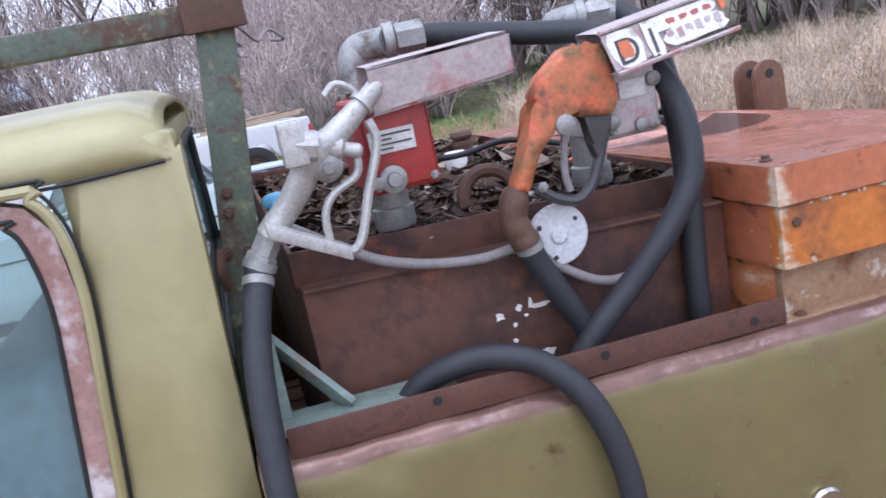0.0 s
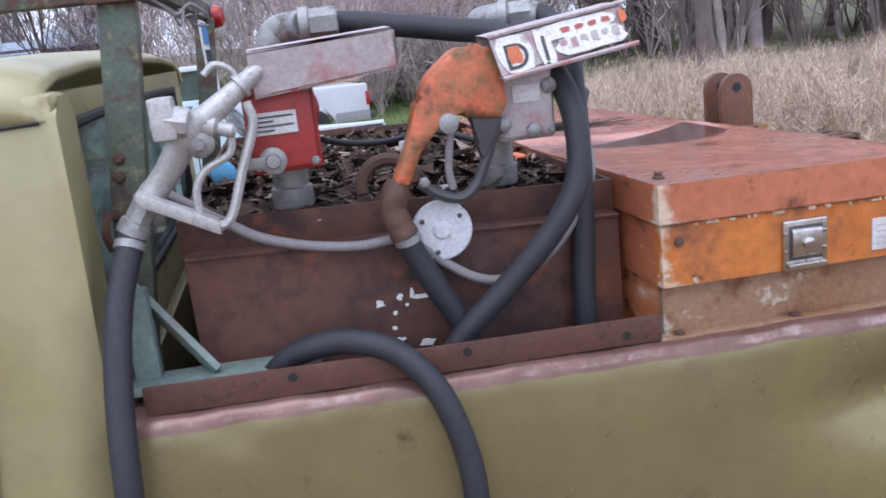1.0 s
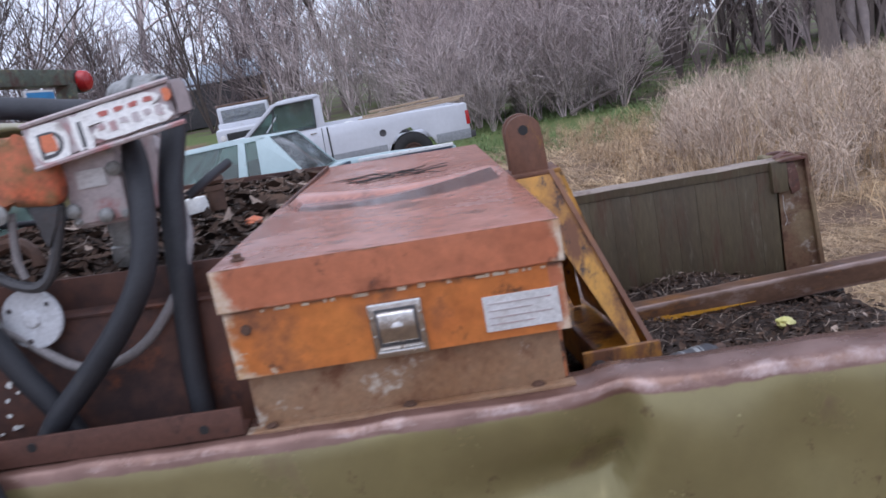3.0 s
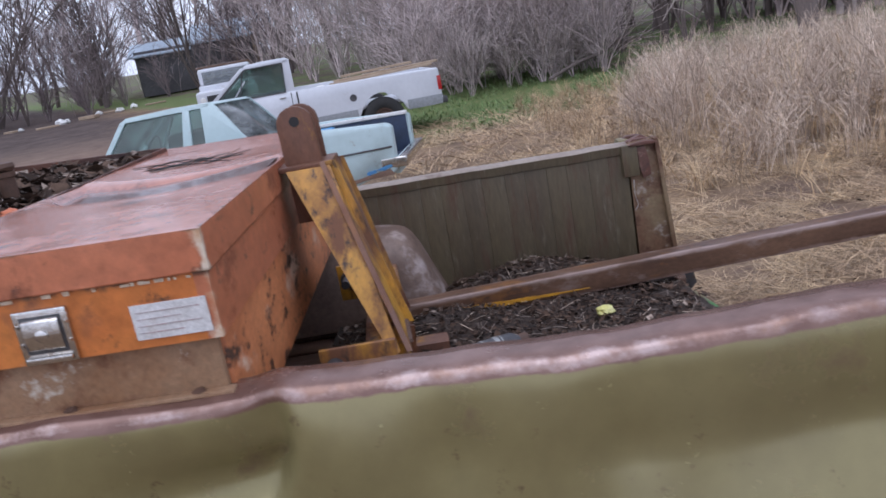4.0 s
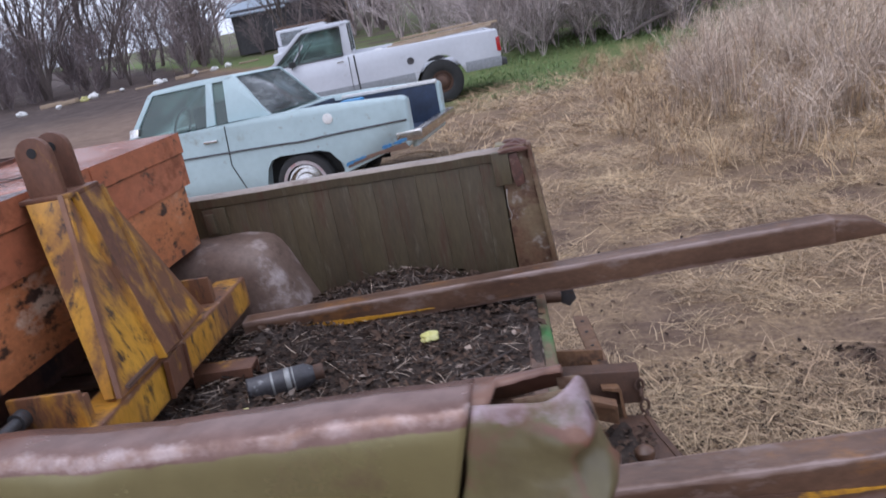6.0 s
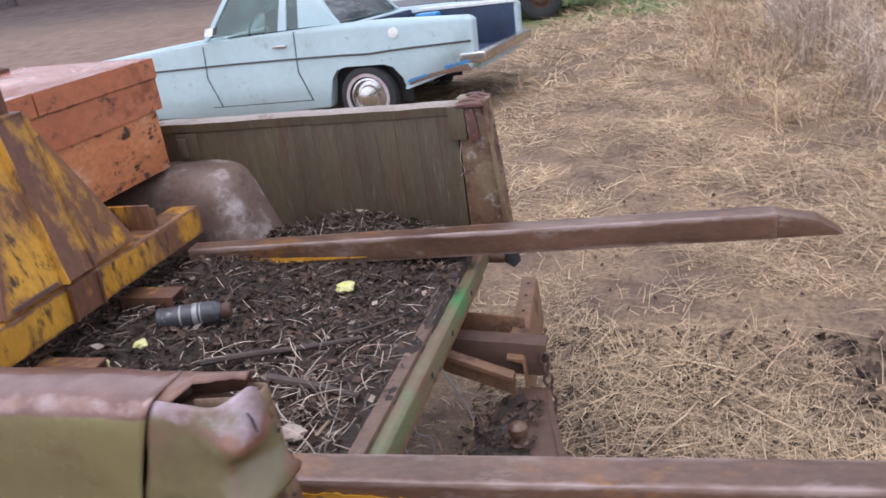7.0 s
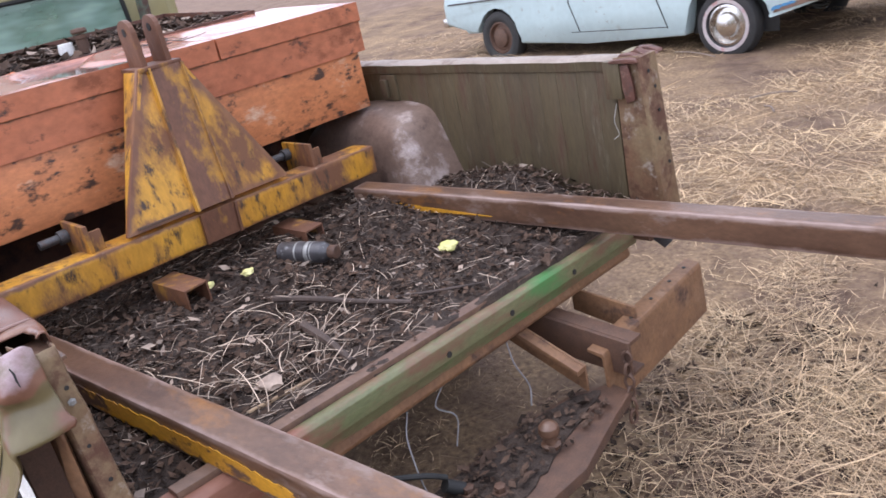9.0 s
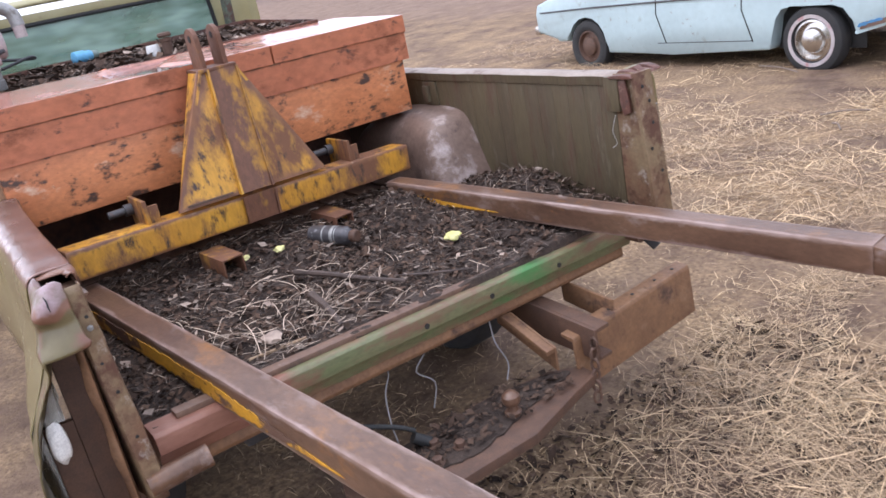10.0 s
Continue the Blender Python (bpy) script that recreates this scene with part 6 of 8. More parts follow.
# paddle latch
bm = B()
lx, lz = 0.262, 1.352
box(bm, lx - 0.042, lx + 0.042, -0.004, 0.006, lz - 0.044, lz + 0.044, 0.004, TBM)
latch = part("paddle_latch", bm, chrome, toolbox, "worn chrome paddle latch")
bm = B()
box(bm, lx - 0.032, lx + 0.032, -0.0045, -0.002, lz - 0.026, lz + 0.034, 0.001, TBM)
part("latch_recess", bm, dark_metal, latch)
bm = B()
prism(bm, [(-0.0045, lz + 0.03), (-0.010, lz + 0.026), (-0.012, lz + 0.004), (-0.008, lz - 0.018), (-0.0046, lz - 0.022)], lx - 0.028, lx + 0.028, "x", 0.0015, TBM)
part("paddle", bm, chrome, latch)
bm = B()
box(bm, lx - 0.036, lx + 0.036, -0.012, -0.004, lz - 0.040, lz - 0.030, 0.003, TBM)
lathe(bm, [(0, 0), (0.010, 0), (0.010, 0.004), (0.007, 0.006), (0, 0.006)], TBM @ Vector((lx, -0.011, lz + 0.004)), (0, -1, 0), 16)
for dx in (-0.037, 0.037):
    for dz in (-0.01, 0.02):
        lathe(bm, [(0, 0), (0.004, 0), (0.003, 0.003), (0, 0.003)], TBM @ Vector((lx + dx, -0.004, lz + dz)), (0, -1, 0), 10)
parts("lock_cylinder", bm, chrome, latch)
bm = B()
box(bm, 0.395, 0.512, 0.0015, 0.0045, 1.322, 1.378, 0.0, TBM)
tag = part("sticker", bm, paper, body, "white blank sticker")
bm = B()
for k in range(4):
    box(bm, 0.402, 0.47 + 0.03 * (k % 2), 0.0005, 0.0013, 1.332 + 0.011 * k, 1.3335 + 0.011 * k, 0, TBM)
parts("sticker_print", bm, hood_grey, tag)
# bits of wire and twig on the lid
random.seed(21)
for k in range(7):
    p = [(random.uniform(0.06, 0.20), random.uniform(0.80, 1.15), 1.4835)]
    a = random.uniform(-0.25, 0.25)
    for j in range(6):
        a += random.uniform(-0.35, 0.35)
        p.append((min(0.5, max(0.03, p[-1][0] + 0.045 * math.cos(a))), p[-1][1] + 0.05 * math.sin(a), 1.484 + random.uniform(0, 0.006) * (j % 3)))
    bm = B()
    tube(bm, smooth_path([TBM @ Vector(q) for q in p], 4), random.choice((0.0012, 0.0017, 0.0026)), 6)
    tagged(part("loose_wire", bm, random.choice((black, rubber, twig))), "tangled dark wire lying on the tool box lid", "wire", "wires on the lid")
# ---- yellow fork attachment lying in the bed ----
fork = thing("hay_fork", "chipped yellow three-point hay fork lying in the bed", "fork")


def worn_beam(a, b, w, h, steps=70, r=0.007):
    """A box tube with rounded corners; masks mark rubbed edges and the line along them."""
    a, b = Vector(a), Vector(b)
    d = (b - a).normalized()
    side = d.cross(Vector((0, 0, 1))).normalized()
    top = side.cross(d)
    ring, wear = [], []
    for cx, cz, sx, sz in ((w / 2, 0, 1, 1), (-w / 2, 0, -1, 1), (-w / 2, -h, -1, -1), (w / 2, -h, 1, -1)):
        flip = sx * sz < 0
        pts = [((cx - sx * 0.022, cz), 0.1), ((cx - sx * r, cz), 0.7), ((cx - sx * r * 0.3, cz - sz * r * 0.3), 1.0), ((cx, cz - sz * r), 0.75), ((cx, cz - sz * 0.020), 0.05)]
        pts = pts if flip else pts[::-1]
        for p, m in pts:
            ring.append(p)
            wear.append(m * (1.0 if sz > 0 else 0.8))
    bm = B()
    edge, pale = bm.verts.layers.float.new("edge_wear_sheen"), bm.verts.layers.float.new("pale_wear")
    rows = []
    for k in range(steps + 1):
        q = a.lerp(b, k / steps)
        row = []
        for (y, z), m in zip(ring, wear):
            v = bm.verts.new(q + side * y + top * z + Vector((0, 0, 0.0012)) * noise.noise((k * 0.4, y * 20, z * 20)))
            end = max(0.0, 1 - min(k, steps - k) * (b - a).length / steps / 0.05)
            v[edge] = max(0.78 * m, 0.6 * end)
            v[pale] = 0.55 * m * (z > -0.01) - 0.25
            row.append(v)
        rows.append(row)
    n = len(ring)
    for p, q in zip(rows, rows[1:]):
        for k in range(n):
            bm.faces.new((p[k], p[(k + 1) % n], q[(k + 1) % n], q[k]))
    bm.faces.new(rows[0])
    bm.faces.new(rows[-1][::-1])
    return bm


part("cross_beam", worn_beam((1.600, 0.13, 1.040), (1.492, 1.452, 0.975), 0.10, 0.098), yellow, fork, "yellow box-section cross beam")
t_far = part("tine", worn_beam((1.55, 1.36, 0.865), (3.35, 1.513, 0.865), 0.075, 0.078), tine_rust, fork, "long rusty square-tube tine")
t_near = part("tine", worn_beam((1.60, 0.160, 0.909), (3.55, 0.308, 0.884), 0.080, 0.082), tine_rust, fork, "long rusty square-tube tine")
bm = B()
prism(bm, [(3.34, 0.864), (3.46, 0.842), (3.53, 0.796), (3.34, 0.788)], 1.478, 1.548, "y", 0.006)
part("tine_point", bm, tine_rust, t_far)
bm = B()
prism(bm, [(3.545, 0.883), (3.66, 0.86), (3.74, 0.81), (3.545, 0.803)], 0.270, 0.348, "y", 0.006)
part("tine_point", bm, tine_rust, t_near)
random.seed(17)
for t, x0, x1, thick in ((t_near, 1.72, 3.05, 1.0), (t_far, 1.62, 2.15, 0.7)):
    bm = B()
    up, dn = [], []
    for x in np.linspace(x0, x1, 110):
        s = (x - 1.6) / 1.95
        zz = (0.909 - 0.025 * s if t is t_near else 0.865) - 0.041
        fade = min(1, (x1 - x) / 0.5, (x - x0) / 0.05 + 0.2) * thick
        up.append((x, zz + (0.015 + random.uniform(-0.004, 0.004)) * fade - 0.016 * (1 - fade)))
        dn.append((x, zz - (0.028 + random.uniform(-0.006, 0.005)) * fade - 0.017 * (1 - fade)))
    yy = (lambda x: 0.1196 + 0.148 * (x - 1.60) / 1.95) if t is t_near else (lambda x: 1.3215 + 0.162 * (x - 1.55) / 1.91)
    sheet(bm, [[(p[0], yy(p[0]) - 0.0015, p[1]), (q[0], yy(q[0]) - 0.0015, q[1])] for p, q in zip(up, dn)])
    solid(part("paint_remnant", bm, yellow_strip, t, "faded strip of yellow paint", 0), 0.002, 0)
# mast: lean plate, channel, ribs and two pierced ears
TOP, BOT = 1.437, 1.03
bm = B()
f = [Vector(p) for p in ((1.628, 0.500, 1.035), (1.572, 1.075, 1.008), (1.500, 0.872, 1.432), (1.488, 0.742, 1.440))]
edge, pale = bm.verts.layers.float.new("edge_wear_sheen"), bm.verts.layers.float.new("pale_wear")
N = 26
front, rear = [], []
for i in range(N + 1):
    for grid, back in ((front, 0.0), (rear, 0.012)):
        row = []
        for j in range(N + 1):
            u, h = j / N, i / N
            v = bm.verts.new(f[0].lerp(f[1], u).lerp(f[3].lerp(f[2], u), h) + Vector((-back, -back * 0.1, 0)))
            wide = 0.55 * (1 - h) + 0.15
            v[edge] = 0.80 * max(math.exp(-min(u, 1 - u) * wide / 0.045), math.exp(-h / 0.07)) + 0.30 * h
            v[pale] = -0.3
            row.append(v)
        grid.append(row)
for grid in (front, rear):
    for a, b in zip(grid, grid[1:]):
        for k in range(N):
            bm.faces.new((a[k], a[k + 1], b[k + 1], b[k]))
rim = [*front[0], *[r[-1] for r in front[1:]], *front[-1][-2::-1], *[r[0] for r in front[-2:0:-1]]]
rim2 = [*rear[0], *[r[-1] for r in rear[1:]], *rear[-1][-2::-1], *[r[0] for r in rear[-2:0:-1]]]
for k in range(len(rim)):
    j = (k + 1) % len(rim)
    bm.faces.new((rim[k], rim[j], rim2[j], rim2[k]))
mast = part("mast_plate", bm, yellow, fork, "tapered yellow mast plate streaked with rust")


def on_plate(u, v, out=0.0):
    lo = f[0].lerp(f[1], u)
    hi = f[3].lerp(f[2], u)
    return lo.lerp(hi, v) + Vector((out, out * 0.1, 0))


def strip(u0, u1, v0, v1, thick, name, mat, t0=None, t1=None):
    bm = B()
    t0 = u0 if t0 is None else t0
    t1 = u1 if t1 is None else t1
    q = [(u0, v0), (u1, v0), (t1, v1), (t0, v1)]
    lo = [bm.verts.new(on_plate(*p)) for p in q]
    hi = [bm.verts.new(on_plate(*p, thick)) for p in q]
    bm.faces.new(hi)
    for k in range(4):
        j = (k + 1) % 4
        bm.faces.new((lo[k], lo[j], hi[j], hi[k]))
    return part(name, bm, mat, mast)


strip(0.382, 0.396, 0.0, 0.995, 0.018, "mast_rib", yellow, 0.17, 0.22)
strip(0.592, 0.606, 0.0, 0.995, 0.018, "mast_rib", yellow_rust, 0.93, 0.98)
strip(0.396, 0.592, 0.0, 0.99, 0.008, "mast_channel", yellow_rust, 0.22, 0.93)
for u0, u1, out, name, mat in ((0.382, 0.396, 0.013, "beam_rib", yellow_rust), (0.592, 0.606, 0.013, "beam_rib", yellow_rust), (0.396, 0.592, 0.005, "beam_cover", yellow_rust)):
    lo, hi = f[0].lerp(f[1], u0), f[0].lerp(f[1], u1)
    bm = B()
    s0, s1 = (lo.y - 0.13) / 1.322, (hi.y - 0.13) / 1.322
    q = [Vector((1.651 - 0.108 * s, 0.13 + 1.322 * s + 0.004, z - 0.065 * s)) for s, z in ((s0, 0.946), (s1, 0.946), (s1, 1.041), (s0, 1.041))]
    q[2].x, q[3].x = max(q[2].x, hi.x + 0.004), max(q[3].x, lo.x + 0.004)
    a = [bm.verts.new(p) for p in q]
    b = [bm.verts.new(p + Vector((out, 0, 0))) for p in q]
    bm.faces.new(b)
    for k in range(4):
        bm.faces.new((a[k], a[(k + 1) % 4], b[(k + 1) % 4], b[k]))
    part(name, bm, mat, mast)
strip(0.05, 0.34, 0.02, 0.035, 0.008, "weld_bead", brown_cast)
bm = B()
for p0, p1 in (((1.60, 0.52, 1.03), (1.500, 0.745, 1.43)), ((1.548, 1.06, 1.0), (1.505, 0.87, 1.425))):
    p0, p1 = Vector(p0), Vector(p1)
    a = [p0, p1, p1 + Vector((-0.105, 0, 0)), p0 + Vector((-0.022, 0, 0))]
    lo = [bm.verts.new(q + Vector((0, -0.005, 0))) for q in a]
    hi = [bm.verts.new(q + Vector((0, 0.005, 0))) for q in a]
    bm.faces.new(lo)
    bm.faces.new(list(reversed(hi)))
    for k in range(4):
        j = (k + 1) % 4
        bm.faces.new((lo[j], lo[k], hi[k], hi[j]))
parts("mast_side", bm, yellow, fork)
bm = B()
box(bm, 1.375, 1.505, 0.742, 0.875, 1.428, 1.440, 0.003)
part("mast_cap", bm, yellow_rust, fork)
for y in (0.764, 0.842):
    bm = B()
    prof = [(1.395, 1.30), (1.485, 1.30), (1.478, 1.53)] + [(1.435 + 0.043 * math.cos(t), 1.535 + 0.04 * math.sin(t)) for t in np.linspace(0.1, 3.04, 9)] + [(1.392, 1.53)]
    prism(bm, prof, y, y + 0.016, "y", 0.002)
    ear = part("hitch_ear", bm, yellow_rust, fork, "rounded rusty top-link ear")
    bm = B()
    lathe(bm, [(0, 0), (0.012, 0), (0.012, 0.001), (0, 0.001)], (1.435, y - 0.0008, 1.540), (0, -1, 0), 14)
    lathe(bm, [(0, 0), (0.012, 0), (0.012, 0.001), (0, 0.001)], (1.435, y + 0.0168, 1.540), (0, 1, 0), 14)
    part("pin_hole", bm, black, ear)
# lower-link lugs with pins
for x, y in ((1.552, 0.400), (1.490, 1.195)):
    bm = B()
    zb = 1.040 - 0.049 * (y - 0.13)
    box(bm, x - 0.105, x + 0.055, y, y + 0.014, zb - 0.03, zb + 0.078, 0.004)
    box(bm, x + 0.030, x + 0.042, y + 0.014, y + 0.050, zb - 0.02, zb + 0.055, 0.003)
    lug = part("link_lug", bm, yellow, fork)
    bm = B()
    tube(bm, [(x - 0.075, y + 0.02, zb + 0.040), (x - 0.075, y - 0.080, zb + 0.040)], 0.0125, 12)
    tube(bm, [(x - 0.075, y - 0.001, zb + 0.040), (x - 0.075, y - 0.026, zb + 0.040)], 0.020, 12)
    part("link_pin", bm, dark_metal, lug)
for x, y in ((1.60, 0.565), (1.52, 1.03)):
    bm = B()
    z = 0.918 - 0.062 * y
    m = Matrix.Translation((x, y, z)) @ pose(0, 0, 0, 0, 2, 5)
    for a in ((0, 0.165, -0.038, -0.032, -0.076, 0), (0, 0.165, 0.032, 0.038, -0.076, 0), (0, 0.165, -0.032, 0.032, -0.006, 0), (0, 0.165, -0.032, 0.032, -0.076, -0.070)):
        box(bm, *a, 0.001, m)
    part("receiver_stub", bm, yellow_rust, fork, "short open square receiver")

# ---- litter in the bed and on the tank ----


def bed_z(x, y):
    """Height of the leaf mould on the bed floor."""
    base = 0.788 - 0.040 * (y - 0.9) - 0.008 * (x - 1.9)
    heap = 0.085 * math.exp(-(((x - 1.98) / 0.26) ** 2 + ((y - 1.66) / 0.15) ** 2))
    heap += 0.03 * math.exp(-(((x - 1.62) / 0.2) ** 2 + ((y - 0.9) / 0.5) ** 2))
    heap += 0.045 * math.exp(-(((x - 1.68) / 0.16) ** 2 + ((y - 1.30) / 0.12) ** 2)) + 0.022 * math.exp(-(((x - 2.0) / 0.25) ** 2 + ((y - 1.34) / 0.06) ** 2))
    bare = 0.010 * max(0.0, min(1.0, (x - 2.30 + 0.05 * noise.noise((y * 4, 1, 0))) / 0.14))
    lip = 0.012 * max(0.0, min(1.0, (x - 2.42) / 0.03))
    return base + heap - bare + lip + 0.012 * noise.noise((x * 9, y * 9, 1)) + 0.008 * noise.noise((x * 30, y * 30, 2))


bm = B()
sheet(bm, [[(x + (0.060 - 0.056 * y if x > 2.42 else 0), y, bed_z(x, y) - (0.022 if x > 2.47 else 0)) for y in np.linspace(0.045, 1.66, 94)] for x in [*np.linspace(1.30, 2.42, 70), 2.44, 2.455, 2.468, 2.476]])
tagged(part("leaf_mould", bm, soil, smooth=60), "dark rotted leaf mould covering the bed floor", "leaf mould", kind="stuff")


def top_z(x, y):
    return 1.478 - 0.046 * (x - 0.1) + 0.016 * noise.noise((x * 7, y * 5, 3))


bm = B()
sheet(bm, [[(x, y, top_z(x, y)) for y in np.linspace(0.192, 1.558, 60)] for x in np.linspace(0.11, 0.847, 36)])
tagged(part("leaf_mould", bm, soil, smooth=60), "dark leaf litter filling the tank's rimmed top", "leaf mould", kind="stuff")


def leaves(name, n, area, zf, size, mat, label, seed, skip=None):
    """Curled dead leaves lying at random, each a creased four-sided blade."""
    rng = np.random.default_rng(seed)
    v, f = [], []
    for k in range(n):
        x, y = rng.uniform(area[0], area[1]), rng.uniform(area[2], area[3])
        if skip and skip(x, y):
            continue
        a, s = rng.uniform(0, 6.28), min(2.4, math.exp(rng.normal(-0.05, 0.5))) * size
        w = s * rng.uniform(0.25, 0.85)
        z = zf(x, y) + rng.uniform(0.001, 0.012)
        tx, ty = rng.normal(0, 0.34), rng.normal(0, 0.34)
        ca, sa = math.cos(a), math.sin(a)
        i = len(v)
        for lx, ly, lz in ((-s, 0.2 * w, 0.25 * s), (-0.1 * s, -w, 0.35 * w), (s, -0.2 * w, 0.3 * s), (0.2 * s, w, 0.45 * w), (0, 0, 0)):
            px, py = lx * ca - ly * sa, lx * sa + ly * ca
            v.append((x + px, y + py, z + lz + px * tx + py * ty))
        f += [(i, i + 1, i + 4), (i + 1, i + 2, i + 4), (i + 2, i + 3, i + 4), (i + 3, i, i + 4)]
    me = bpy.data.meshes.new(name)
    me.from_pydata(v, [], f)
    me.materials.append(mat)
    return tagged(new(name, me), label, "leaves", kind="stuff")


BED = (1.32, 2.478, 0.055, 1.73)
TOPA = (0.12, 0.84, 0.20, 1.55)
thin = lambda x, y: x > 2.36 and random.random() < 0.45 + 0.45 * (x > 2.445)
random.seed(31)
leaves("dead_leaves", 15500, BED, bed_z, 0.0068, leaf_dark, "small dark rotted leaves over the bed", 1, thin)
leaves("pale_leaves", 420, BED, bed_z, 0.0095, leaf_pale, "scattered bleached leaves in the bed", 2, thin)
leaves("dead_leaves", 3000, TOPA, top_z, 0.015, leaf_dark, "dark dead leaves on the tank top", 3)
leaves("pale_leaves", 420, TOPA, top_z, 0.015, leaf_pale, "bleached leaves on the tank top", 4)


def litter(name, n, area, zf, length, width, mat, label, seed, lift=0.02, clump=None, cat="straw", bend=0.06):
    rng = np.random.default_rng(seed)
    x, y = rng.uniform(area[0], area[1], n), rng.uniform(area[2], area[3], n)
    if clump:
        m = rng.random(n) < clump[3]
        x = np.where(m, rng.normal(clump[0], clump[2], n), x)
        y = np.where(m, rng.normal(clump[1], clump[2] * 1.3, n), y)
        x, y = np.clip(x, area[0], area[1]), np.clip(y, area[2], area[3])
    a, ln = rng.uniform(0, 6.28, n), length * rng.uniform(0.25, 1.0, n)
    ex, ey = np.clip(x + ln * np.cos(a), area[0], area[1]), np.clip(y + ln * np.sin(a), area[2], area[3])
    z0 = np.array([zf(p, q) for p, q in zip(x, y)]) + rng.uniform(0.002, 0.010, n)
    z1 = np.array([zf(p, q) for p, q in zip(ex, ey)]) + rng.uniform(0.002, lift, n)
    s, e = np.stack([x, y, z0], 1), np.stack([ex, ey, z1], 1)
    mid = np.stack([rng.normal(0, bend, n) * ln, rng.normal(0, bend, n) * ln, rng.uniform(0.0, lift * 0.2, n)], 1)
    np.random.seed(seed)
    return ribbons(name, s, e, width * rng.uniform(0.6, 1.4, n), mat, label, cat, mids=mid, bends=5)


litter("straw_litter", 520, BED, bed_z, 0.10, 0.0015, brush_mat, "pale straw and stems strewn over the bed", 5, 0.022)
litter("straw_litter", 150, (1.9, 2.42, 0.28, 0.85), bed_z, 0.16, 0.0019, brush_mat, "tangled clump of pale straw in the bed", 55, 0.05, (2.24, 0.52, 0.10, 0.7), bend=0.13)
litter("twig_litter", 1500, BED, bed_z, 0.06, 0.0016, twig, "grey twigs among the leaves in the bed", 6, 0.02)
litter("twig_litter", 600, TOPA, top_z, 0.08, 0.0025, twig, "grey twigs among leaves on the tank", 7, 0.03)
litter("twig_litter", 50, (1.80, 2.2, 1.52, 1.72), bed_z, 0.08, 0.002, twig, "twigs sticking out of the leaf heap", 8, 0.045)

# single things lying in the bed
can = thing("spray_can", "weathered spray can with a peeling label lying on leaves", "can")
m = Matrix.Translation((1.715, 0.895, 0.832)) @ pose(0, 0, 0, 0, 90, 20)
bm = B()
lathe(bm, [(0, 0), (0.030, 0), (0.032, 0.004), (0.031, 0.008), (0.032, 0.012), (0.032, 0.150), (0.030, 0.156), (0.022, 0.170), (0.020, 0.174), (0, 0.174)], (0, 0, 0), (0, 0, 1), 24)
bmesh.ops.transform(bm, matrix=m, verts=bm.verts)
part("can_body", bm, can_mat, can)
bm = B()
lathe(bm, [(0.0, 0.174), (0.019, 0.174), (0.021, 0.178), (0.021, 0.196), (0.018, 0.2), (0, 0.2)], (0, 0, 0), (0, 0, 1), 20)
bmesh.ops.transform(bm, matrix=m, verts=bm.verts)
part("can_top", bm, brown_cast, can)
bm = B()
for k, (h0, h1) in enumerate(((0.062, 0.068), (0.098, 0.112), (0.118, 0.122))):
    lathe(bm, [(0.0322, h0), (0.0327, h0 + 0.001), (0.0327, h1 - 0.001), (0.0322, h1)], (0, 0, 0), (0, 0, 1), 24)
bmesh.ops.transform(bm, matrix=m, verts=bm.verts)
part("label_band", bm, zinc, can)


def stick(pts, r, mat, label, name="stick"):
    bm = B()
    p = smooth_path(pts, 5)
    tube(bm, p, [r * (1.1 - 0.5 * k / len(p)) * (1 + 0.15 * noise.noise((k * 0.9, r * 99, 0))) for k in range(len(p))], 8)
    return tagged(part(name, bm, mat), label, "stick", "sticks in the bed")


stick([(1.965, 0.690, 0.822), (2.07, 0.742, 0.818), (2.20, 0.800, 0.808), (2.325, 0.862, 0.802)], 0.0095, stick_dark, "dark wet stick lying across the litter")
stick([(2.26, 0.87, 0.800), (2.33, 0.95, 0.792), (2.40, 1.05, 0.782)], 0.0045, stick_dark, "thin dark stick near the sill")
stick([(2.18, 0.632, 0.818), (2.29, 0.618, 0.812), (2.415, 0.592, 0.802)], 0.0125, stick_dark, "short thick broken stick on straw")
stick([(2.33, 0.20, 0.80), (2.36, 0.35, 0.80), (2.38, 0.5, 0.80)], 0.006, straw, "long straw stem by the sill")


def crumple(name, at, size, mat, label, cat, seed, flat=0.5):
    """A small crumpled lump."""
    bm = B()
    bmesh.ops.create_icosphere(bm, subdivisions=3, radius=size)
    for v in bm.verts:
        d = 1 + 0.55 * noise.noise(v.co * (1.6 / size) + Vector((seed, 0, 0)))
        v.co = Vector((v.co.x * d, v.co.y * d, v.co.z * d * flat)) + Vector(at)
    return tagged(part(name, bm, mat, smooth=50), label, cat)


crumple("rag", (2.155, 1.165, 0.80), 0.026, yellow_leaf, "crumpled yellow-green scrap on the leaves", "scrap", 1)
crumple("rag", (1.765, 0.74, 0.845), 0.018, yellow_leaf, "small yellow scrap beside the fork beam", "scrap", 2)
crumple("rag", (1.735, 0.63, 0.85), 0.015, yellow_leaf, "tiny yellow scrap in the litter", "scrap", 3)
crumple("stone", (2.325, 0.43, 0.815), 0.028, leaf_pale, "flat buff stone lying in straw", "stone", 4, 0.4)
crumple("stone", (2.36, 0.30, 0.80), 0.018, leaf_pale, "small flat stone near the sill", "stone", 5, 0.4)
